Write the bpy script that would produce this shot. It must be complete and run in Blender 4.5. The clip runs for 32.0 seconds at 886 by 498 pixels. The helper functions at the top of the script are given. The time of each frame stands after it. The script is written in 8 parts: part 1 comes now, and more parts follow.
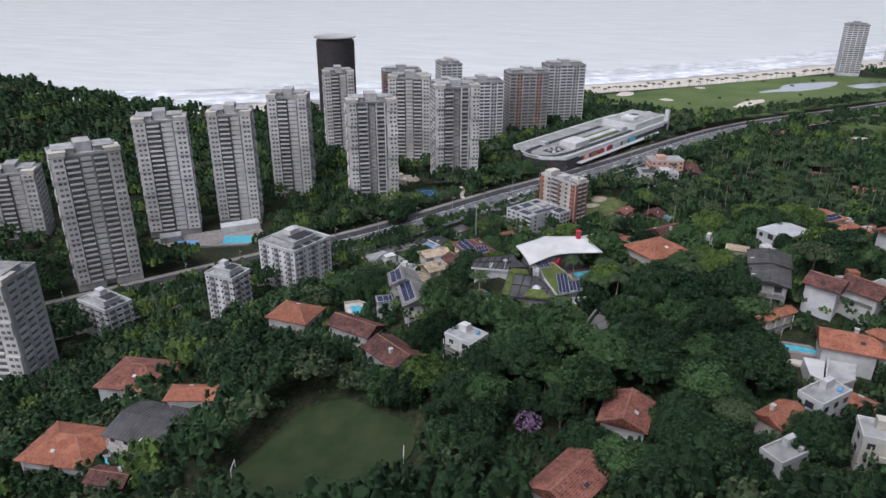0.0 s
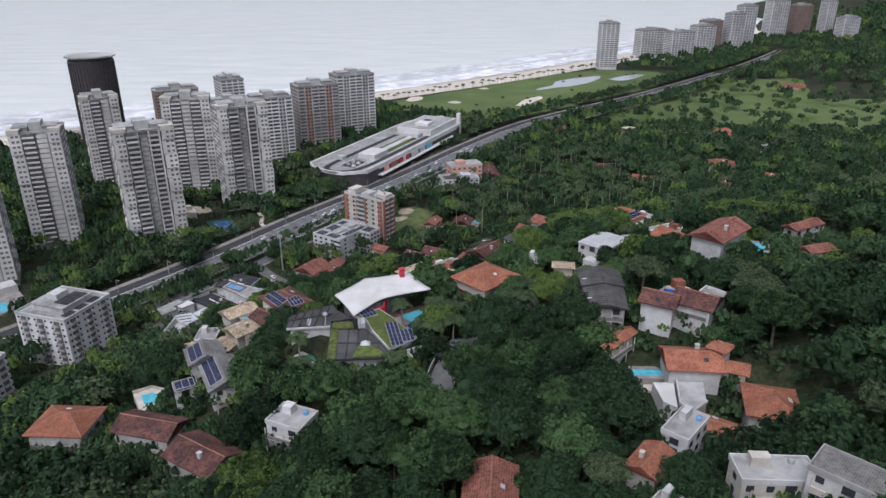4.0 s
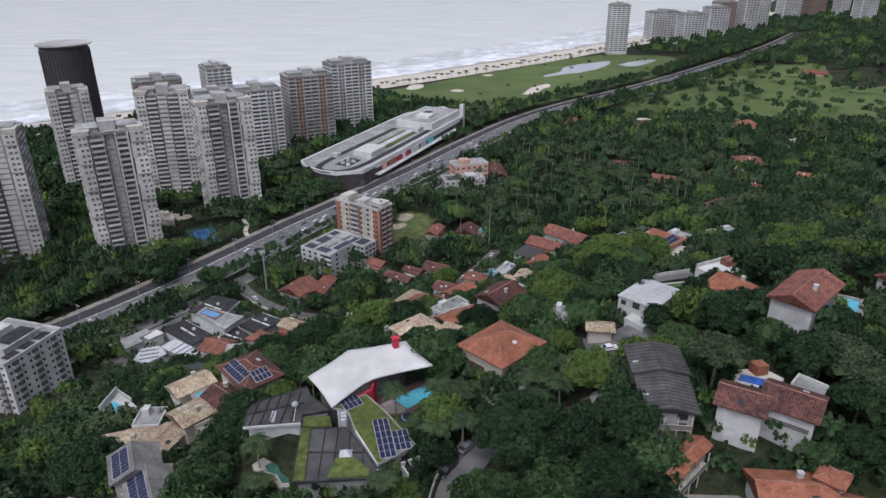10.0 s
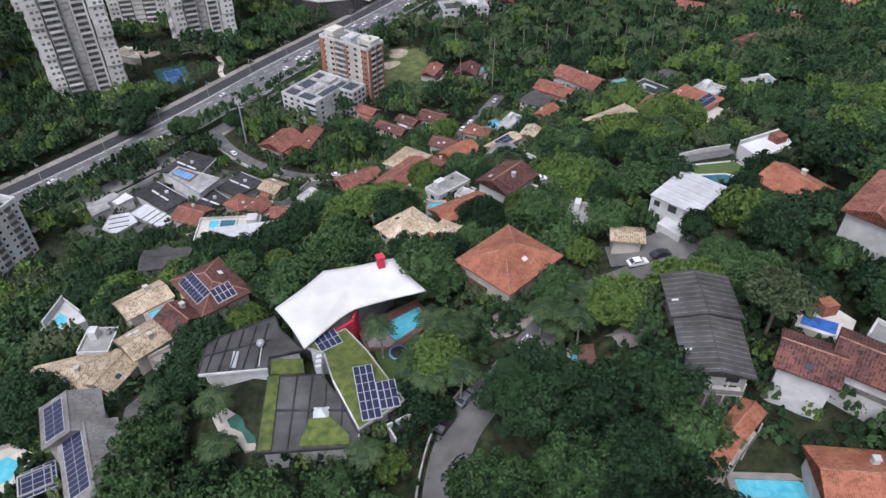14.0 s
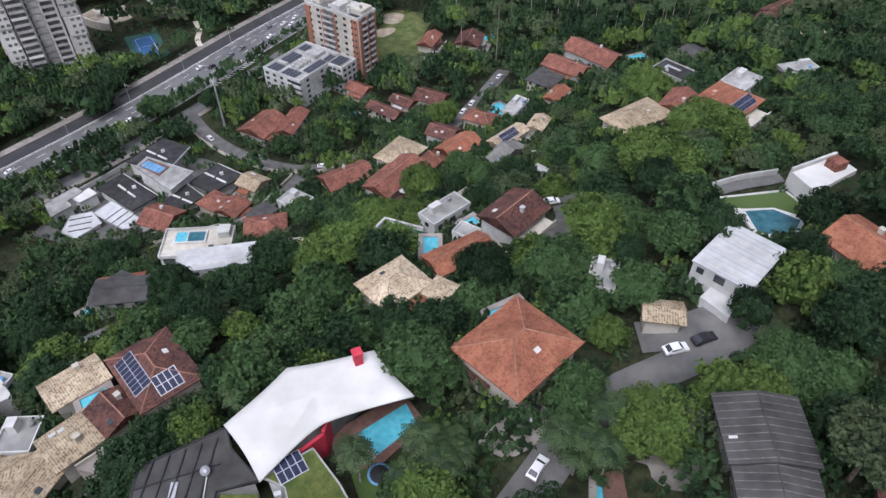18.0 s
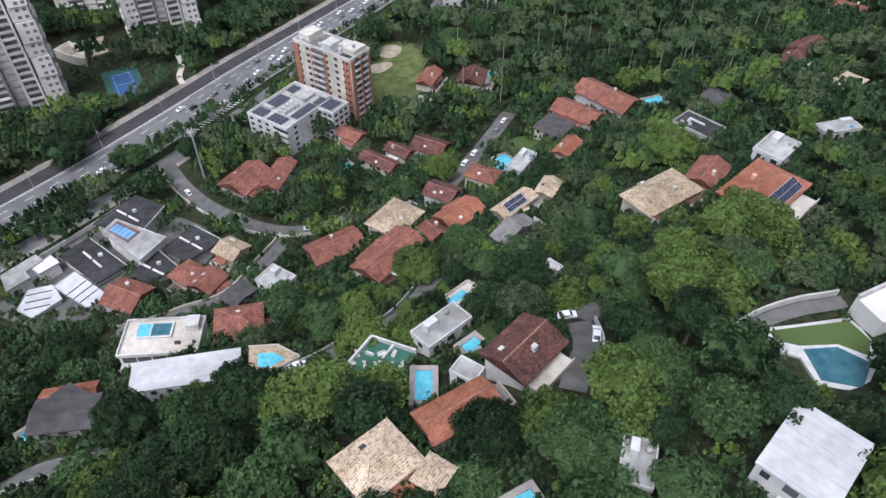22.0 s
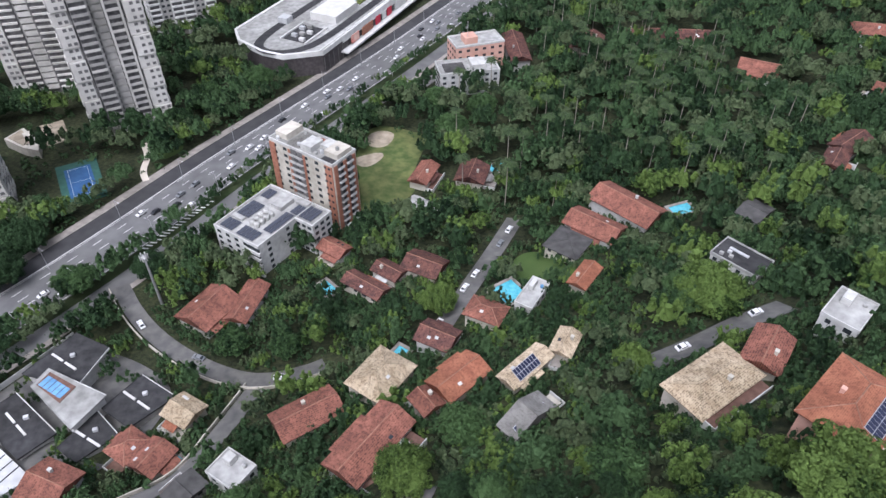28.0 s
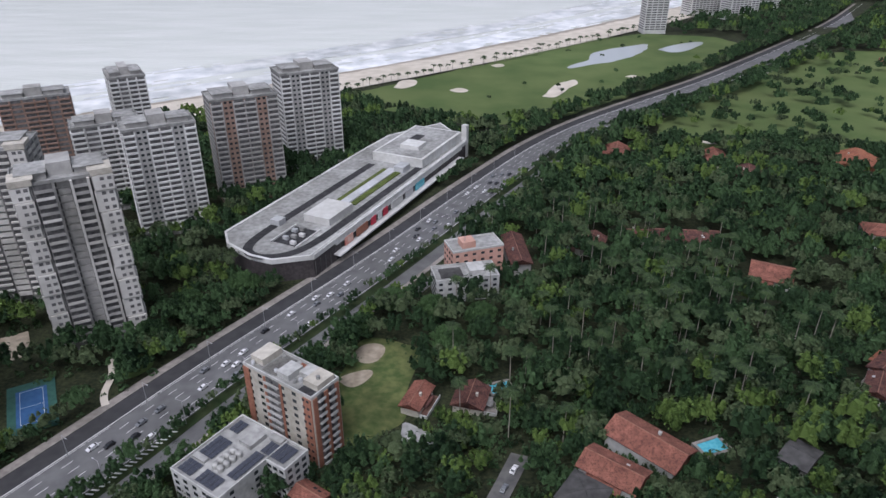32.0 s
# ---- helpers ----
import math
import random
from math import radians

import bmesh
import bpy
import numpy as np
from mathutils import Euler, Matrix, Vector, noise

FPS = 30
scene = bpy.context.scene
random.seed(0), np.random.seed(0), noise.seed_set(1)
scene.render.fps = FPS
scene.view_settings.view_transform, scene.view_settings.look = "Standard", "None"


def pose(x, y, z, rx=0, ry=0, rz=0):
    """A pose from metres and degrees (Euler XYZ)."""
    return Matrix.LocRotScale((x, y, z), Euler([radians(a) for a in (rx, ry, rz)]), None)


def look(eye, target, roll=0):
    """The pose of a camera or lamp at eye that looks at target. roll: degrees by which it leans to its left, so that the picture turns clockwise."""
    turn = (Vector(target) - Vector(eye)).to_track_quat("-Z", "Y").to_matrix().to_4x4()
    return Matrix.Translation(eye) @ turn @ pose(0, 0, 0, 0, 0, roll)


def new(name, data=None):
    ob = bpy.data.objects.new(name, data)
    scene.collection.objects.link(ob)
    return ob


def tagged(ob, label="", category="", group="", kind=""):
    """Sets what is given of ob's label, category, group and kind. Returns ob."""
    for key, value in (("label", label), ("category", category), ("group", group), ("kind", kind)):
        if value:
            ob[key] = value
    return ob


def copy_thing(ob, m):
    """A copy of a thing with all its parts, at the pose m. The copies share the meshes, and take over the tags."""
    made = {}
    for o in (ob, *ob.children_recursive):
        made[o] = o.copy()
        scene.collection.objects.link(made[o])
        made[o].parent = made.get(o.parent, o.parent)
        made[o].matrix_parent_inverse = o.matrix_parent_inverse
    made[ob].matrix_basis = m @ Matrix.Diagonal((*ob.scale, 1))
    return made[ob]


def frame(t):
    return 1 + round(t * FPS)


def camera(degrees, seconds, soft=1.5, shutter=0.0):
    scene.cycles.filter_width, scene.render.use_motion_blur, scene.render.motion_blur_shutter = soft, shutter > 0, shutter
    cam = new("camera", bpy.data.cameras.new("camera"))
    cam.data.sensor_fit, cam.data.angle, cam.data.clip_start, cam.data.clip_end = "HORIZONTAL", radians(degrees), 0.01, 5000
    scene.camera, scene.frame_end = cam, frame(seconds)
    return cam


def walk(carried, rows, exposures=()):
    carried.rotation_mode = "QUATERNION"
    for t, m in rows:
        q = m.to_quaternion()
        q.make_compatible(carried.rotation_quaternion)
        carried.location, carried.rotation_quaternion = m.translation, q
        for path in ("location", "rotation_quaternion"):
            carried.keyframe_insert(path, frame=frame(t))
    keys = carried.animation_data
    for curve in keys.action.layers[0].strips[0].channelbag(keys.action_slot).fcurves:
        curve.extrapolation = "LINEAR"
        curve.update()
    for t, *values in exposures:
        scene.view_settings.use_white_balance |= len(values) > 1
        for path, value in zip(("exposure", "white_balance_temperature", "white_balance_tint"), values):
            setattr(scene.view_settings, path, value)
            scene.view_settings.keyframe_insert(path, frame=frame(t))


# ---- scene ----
cam = camera(65.83, 32.0)
PATH = [
    (0, pose(0.00, 0.00, 172.80, 66.66, -0.23, 17.63)),
    (0.5, pose(-1.31, 3.23, 172.81, 66.70, -0.16, 13.69)),
    (1, pose(-2.62, 6.49, 172.92, 66.77, -0.08, 9.69)),
    (1.5, pose(-3.86, 9.79, 173.17, 66.84, -0.03, 6.30)),
    (2, pose(-4.98, 13.14, 173.44, 66.90, -0.03, 3.11)),
    (2.5, pose(-5.98, 16.57, 173.69, 66.96, -0.02, 0.63)),
    (3, pose(-6.79, 20.11, 173.82, 67.03, -0.01, 0.08)),
    (3.5, pose(-7.47, 23.77, 173.86, 67.06, 0.02, 0.04)),
    (5.5, pose(-9.16, 39.45, 173.43, 67.21, 0.11, 0.01)),
    (6, pose(-9.26, 43.46, 173.35, 67.20, 0.16, 0.02)),
    (6.5, pose(-9.30, 47.49, 173.30, 67.22, 0.18, 0.03)),
    (7, pose(-9.28, 51.55, 173.35, 67.23, 0.21, 0.04)),
    (7.5, pose(-9.25, 55.65, 173.46, 67.25, 0.19, 0.06)),
    (8, pose(-9.21, 59.82, 173.56, 67.23, 0.23, 0.06)),
    (8.5, pose(-9.14, 64.04, 173.63, 67.25, 0.24, 0.06)),
    (9, pose(-9.04, 68.31, 173.65, 67.24, 0.18, 0.10)),
    (9.5, pose(-8.99, 72.60, 173.54, 67.06, 0.14, 0.10)),
    (10, pose(-8.93, 76.99, 173.40, 65.60, 0.14, 0.11)),
    (10.5, pose(-8.86, 81.45, 173.25, 63.52, 0.14, 0.11)),
    (11, pose(-8.79, 85.98, 173.16, 61.18, 0.16, 0.09)),
    (11.5, pose(-8.75, 90.52, 173.09, 59.16, 0.18, 0.03)),
    (12, pose(-8.66, 95.03, 173.07, 57.16, 0.07, 0.08)),
    (12.5, pose(-8.53, 99.53, 173.10, 55.13, 0.10, 0.05)),
    (13, pose(-8.41, 104.03, 173.12, 53.49, 0.10, 0.06)),
    (13.5, pose(-8.29, 108.54, 173.12, 51.99, 0.15, 0.03)),
    (15.5, pose(-7.81, 126.54, 172.83, 46.75, 0.17, 0.03)),
    (16, pose(-7.61, 131.12, 172.89, 45.80, 0.16, 0.07)),
    (16.5, pose(-7.45, 135.64, 172.92, 45.77, 0.14, 0.09)),
    (17, pose(-7.33, 140.12, 172.92, 45.81, 0.09, 0.10)),
    (17.5, pose(-7.26, 144.58, 172.94, 45.87, -0.00, 0.20)),
    (18, pose(-7.15, 149.09, 173.03, 45.94, -0.05, 0.24)),
    (18.5, pose(-7.01, 153.67, 173.15, 45.97, -0.05, 0.29)),
    (19, pose(-6.83, 158.29, 173.25, 45.98, -0.06, 0.33)),
    (19.5, pose(-6.65, 162.95, 173.41, 45.96, -0.04, 0.37)),
    (20, pose(-6.48, 167.57, 173.62, 45.94, -0.01, 0.41)),
    (20.5, pose(-6.42, 172.21, 173.86, 45.91, 0.02, 0.39)),
    (21, pose(-6.36, 176.90, 174.09, 45.85, 0.03, 0.39)),
    (21.5, pose(-6.25, 181.61, 174.29, 45.83, -0.01, 0.47)),
    (22, pose(-6.09, 186.26, 174.43, 45.81, 0.00, 0.47)),
    (22.5, pose(-5.89, 190.77, 174.42, 45.82, 0.06, 0.44)),
    (23, pose(-5.71, 195.30, 174.33, 45.87, 0.04, 0.47)),
    (23.5, pose(-5.65, 199.82, 174.24, 45.90, 0.03, 0.46)),
    (24, pose(-5.66, 204.32, 174.20, 45.98, -0.05, 0.52)),
    (24.5, pose(-5.66, 208.87, 174.20, 46.02, -0.05, 0.54)),
    (26.5, pose(-5.16, 227.30, 175.06, 45.91, 0.01, 0.56)),
    (27, pose(-5.30, 231.98, 175.23, 46.03, -0.02, 0.47)),
    (27.5, pose(-5.49, 236.68, 175.37, 46.53, -0.05, 0.46)),
    (28, pose(-5.65, 241.42, 175.49, 48.09, -0.09, 0.42)),
    (28.5, pose(-5.70, 246.08, 175.56, 50.14, -0.21, 0.42)),
    (29, pose(-5.62, 250.65, 175.64, 52.15, -0.21, 0.40)),
    (29.5, pose(-5.47, 255.10, 175.73, 54.22, -0.22, 0.43)),
    (30, pose(-5.22, 259.45, 175.82, 56.27, -0.23, 0.47)),
    (30.5, pose(-4.86, 263.67, 175.95, 58.31, -0.22, 0.46)),
    (31, pose(-4.44, 267.88, 176.12, 60.25, -0.13, 0.43)),
    (31.5, pose(-3.98, 272.14, 176.29, 61.44, -0.10, 0.47)),
    (32, pose(-3.50, 276.43, 176.45, 62.07, 0.02, 0.48)),
]
EXPOSURE = [(0, 0.34), (9.2, 0.27), (10, 0.22), (11, 0.47), (12, 0.71), (13, 0.78), (16, 0.65), (19, 0.71), (20, 0.77), (21, 0.83), (24.5, 0.99), (27, 1.0), (29, 0.9), (30, 0.78), (31, 0.45), (32, 0.2)]
walk(cam, PATH, [(t, e, 5800, 17) for t, e in EXPOSURE])


# ---- light ----
SUN_EL, SUN_AZ = radians(58), radians(200)
world = bpy.data.worlds.new("sky")
scene.world = world
world.use_nodes = True
wn = world.node_tree.nodes
wl = world.node_tree.links
sky = wn.new("ShaderNodeTexSky")
sky.sky_type = "NISHITA"
sky.sun_disc = False
sky.sun_elevation, sky.sun_rotation = SUN_EL, SUN_AZ
sky.air_density, sky.dust_density, sky.ozone_density = 1.0, 6.0, 1.0
haze = wn.new("ShaderNodeHueSaturation")
haze.inputs["Saturation"].default_value = 0.32
wl.new(sky.outputs[0], haze.inputs["Color"])
wl.new(haze.outputs[0], wn["Background"].inputs["Color"])
wn["Background"].inputs["Strength"].default_value = 0.12
sun_data = bpy.data.lights.new("sun", "SUN")
sun_data.energy, sun_data.angle, sun_data.color = 0.7, radians(30), (1.0, 0.97, 0.93)
sun = new("sun", sun_data)
sun.matrix_world = look((-60, -120, 300), (0, 0, 0))


# ---- materials ----
def mat(name, c1, c2, scale=1.0, rough=0.8, bump=0.0, bump_scale=None, metal=0.0, island=False, obj=False, stain=0.0, spec=0.3, speck=0.45):
    """Two-scale noise between two base colours, with fine relief."""
    m = bpy.data.materials.new(name)
    m.use_nodes = True
    n, l = m.node_tree.nodes, m.node_tree.links
    b = n["Principled BSDF"]
    b.inputs["Roughness"].default_value = rough
    b.inputs["Metallic"].default_value = metal
    b.inputs["Specular IOR Level"].default_value = spec
    geo = n.new("ShaderNodeNewGeometry")
    co = geo.outputs["Position"]
    t1 = n.new("ShaderNodeTexNoise")
    t1.inputs["Scale"].default_value = scale
    t1.inputs["Detail"].default_value = 6
    l.new(co, t1.inputs["Vector"])
    ramp = n.new("ShaderNodeValToRGB")
    ramp.color_ramp.elements[0].position, ramp.color_ramp.elements[1].position = 0.32, 0.68
    ramp.color_ramp.elements[0].color, ramp.color_ramp.elements[1].color = (*c1, 1), (*c2, 1)
    src = t1.outputs["Fac"]
    if island or obj:
        rnd = geo.outputs["Random Per Island"] if island else n.new("ShaderNodeObjectInfo").outputs["Random"]
        mix = n.new("ShaderNodeMath")
        mix.operation = "MULTIPLY_ADD"
        mix.inputs[1].default_value = speck
        l.new(rnd, mix.inputs[0])
        sub = n.new("ShaderNodeMath")
        sub.operation = "SUBTRACT"
        sub.inputs[1].default_value = speck / 2
        l.new(src, sub.inputs[0])
        l.new(sub.outputs[0], mix.inputs[2])
        src = mix.outputs[0]
    l.new(src, ramp.inputs["Fac"])
    out = ramp.outputs["Color"]
    if stain:
        t2 = n.new("ShaderNodeTexNoise")
        t2.inputs["Scale"].default_value = scale * 0.13
        t2.inputs["Detail"].default_value = 8
        l.new(co, t2.inputs["Vector"])
        r2 = n.new("ShaderNodeValToRGB")
        r2.color_ramp.elements[0].position, r2.color_ramp.elements[1].position = 0.35, 0.65
        k = 1 - stain
        r2.color_ramp.elements[0].color, r2.color_ramp.elements[1].color = (k, k, k * 0.97, 1), (1, 1, 1, 1)
        l.new(t2.outputs["Fac"], r2.inputs["Fac"])
        mx = n.new("ShaderNodeMix")
        mx.data_type, mx.blend_type = "RGBA", "MULTIPLY"
        mx.inputs[0].default_value = 1.0
        l.new(out, mx.inputs[6])
        l.new(r2.outputs["Color"], mx.inputs[7])
        out = mx.outputs[2]
    l.new(out, b.inputs["Base Color"])
    if bump:
        t3 = n.new("ShaderNodeTexNoise")
        t3.inputs["Scale"].default_value = bump_scale or scale * 4
        t3.inputs["Detail"].default_value = 4
        l.new(co, t3.inputs["Vector"])
        bp = n.new("ShaderNodeBump")
        bp.inputs["Strength"].default_value = bump
        bp.inputs["Distance"].default_value = 0.3
        l.new(t3.outputs["Fac"], bp.inputs["Height"])
        l.new(bp.outputs["Normal"], b.inputs["Normal"])
    return m


def foliage(name, c1, c2):
    """Leaves: stands of differing tone, crown by crown, with leafy grain and relief, its hollows darkened as painted
    shade.
    """
    m = bpy.data.materials.new(name)
    m.use_nodes = True
    n, l = m.node_tree.nodes, m.node_tree.links
    b = n["Principled BSDF"]
    b.inputs["Roughness"].default_value = 0.65
    b.inputs["Specular IOR Level"].default_value = 0.1
    geo = n.new("ShaderNodeNewGeometry")
    co = geo.outputs["Position"]

    def noise_at(scale, detail, rough=0.6):
        t = n.new("ShaderNodeTexNoise")
        t.inputs["Scale"].default_value, t.inputs["Detail"].default_value, t.inputs["Roughness"].default_value = scale, detail, rough
        l.new(co, t.inputs["Vector"])
        return t.outputs["Fac"]

    def plus(a, k, c):
        t = n.new("ShaderNodeMath")
        t.operation = "MULTIPLY_ADD"
        t.inputs[1].default_value = k
        l.new(a, t.inputs[0])
        if isinstance(c, float):
            t.inputs[2].default_value = c
        else:
            l.new(c, t.inputs[2])
        return t.outputs[0]

    cell = n.new("ShaderNodeTexVoronoi")
    cell.inputs["Scale"].default_value = 0.1
    l.new(co, cell.inputs["Vector"])
    one = n.new("ShaderNodeSeparateColor")
    l.new(cell.outputs["Color"], one.inputs[0])
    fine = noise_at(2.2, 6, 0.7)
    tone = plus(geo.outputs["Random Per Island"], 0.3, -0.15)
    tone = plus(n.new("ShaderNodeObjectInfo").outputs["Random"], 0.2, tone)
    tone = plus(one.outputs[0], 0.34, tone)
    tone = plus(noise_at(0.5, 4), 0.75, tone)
    # relief noise also sets the tone, painting shade between leaf sprays
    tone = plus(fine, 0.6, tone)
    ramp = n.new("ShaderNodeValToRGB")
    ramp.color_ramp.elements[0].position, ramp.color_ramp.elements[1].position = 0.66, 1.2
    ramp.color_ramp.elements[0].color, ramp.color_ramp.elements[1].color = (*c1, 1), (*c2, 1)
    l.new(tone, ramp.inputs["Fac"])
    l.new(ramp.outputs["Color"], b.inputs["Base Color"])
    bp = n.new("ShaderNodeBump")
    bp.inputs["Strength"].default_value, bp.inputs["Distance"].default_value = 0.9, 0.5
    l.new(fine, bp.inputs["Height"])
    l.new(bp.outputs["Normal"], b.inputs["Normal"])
    return m


def tiled(name, c1, c2, pitch=0.5, rough=0.85, worn=0.55):
    """Clay roof tiles: rows in object space, single tiles and patches of older ones."""
    m = mat(name, c1, c2, 0.35, rough, stain=0.3)
    n, l = m.node_tree.nodes, m.node_tree.links
    tc = n.new("ShaderNodeTexCoord")
    w = n.new("ShaderNodeTexWave")
    w.wave_type, w.bands_direction = "BANDS", "X"
    w.inputs["Scale"].default_value = 0.314 / pitch
    w.inputs["Distortion"].default_value = 1.2
    w.inputs["Detail"].default_value = 3
    l.new(tc.outputs["Object"], w.inputs["Vector"])
    cell = n.new("ShaderNodeTexVoronoi")
    cell.inputs["Scale"].default_value = 2.6
    l.new(tc.outputs["Object"], cell.inputs["Vector"])
    br = n.new("ShaderNodeTexNoise")
    br.inputs["Scale"].default_value = 1.1
    br.inputs["Detail"].default_value = 8
    br.inputs["Roughness"].default_value = 0.75
    l.new(tc.outputs["Object"], br.inputs["Vector"])
    one = n.new("ShaderNodeSeparateColor")
    l.new(cell.outputs["Color"], one.inputs[0])
    a1 = n.new("ShaderNodeMath")
    a1.operation = "MULTIPLY_ADD"
    a1.inputs[1].default_value = 0.58
    l.new(one.outputs[0], a1.inputs[0])
    l.new(br.outputs["Fac"], a1.inputs[2])
    a2 = n.new("ShaderNodeMath")
    a2.operation = "MULTIPLY_ADD"
    a2.inputs[1].default_value = 0.3
    l.new(w.outputs["Fac"], a2.inputs[0])
    l.new(a1.outputs[0], a2.inputs[2])
    rr = n.new("ShaderNodeValToRGB")
    rr.color_ramp.elements[0].position, rr.color_ramp.elements[1].position = 0.6, 1.12
    k = 1 - worn
    rr.color_ramp.elements[0].color = (k, k * 0.98, k * 0.96, 1)
    rr.color_ramp.elements[1].color = (1, 1, 1, 1)
    l.new(a2.outputs[0], rr.inputs["Fac"])
    mx = n.new("ShaderNodeMix")
    mx.data_type, mx.blend_type = "RGBA", "MULTIPLY"
    mx.inputs[0].default_value = 1.0
    old = n["Principled BSDF"].inputs["Base Color"].links[0].from_socket
    l.new(old, mx.inputs[6])
    l.new(rr.outputs["Color"], mx.inputs[7])
    l.new(mx.outputs[2], n["Principled BSDF"].inputs["Base Color"])
    bp = n.new("ShaderNodeBump")
    bp.inputs["Strength"].default_value, bp.inputs["Distance"].default_value = 0.7, 0.12
    l.new(a2.outputs[0], bp.inputs["Height"])
    l.new(bp.outputs["Normal"], n["Principled BSDF"].inputs["Normal"])
    return m


def glass(name, c, rough=0.12):
    m = bpy.data.materials.new(name)
    m.use_nodes = True
    b = m.node_tree.nodes["Principled BSDF"]
    b.inputs["Base Color"].default_value = (*c, 1)
    b.inputs["Roughness"].default_value = rough
    b.inputs["Specular IOR Level"].default_value = 0.6
    return m


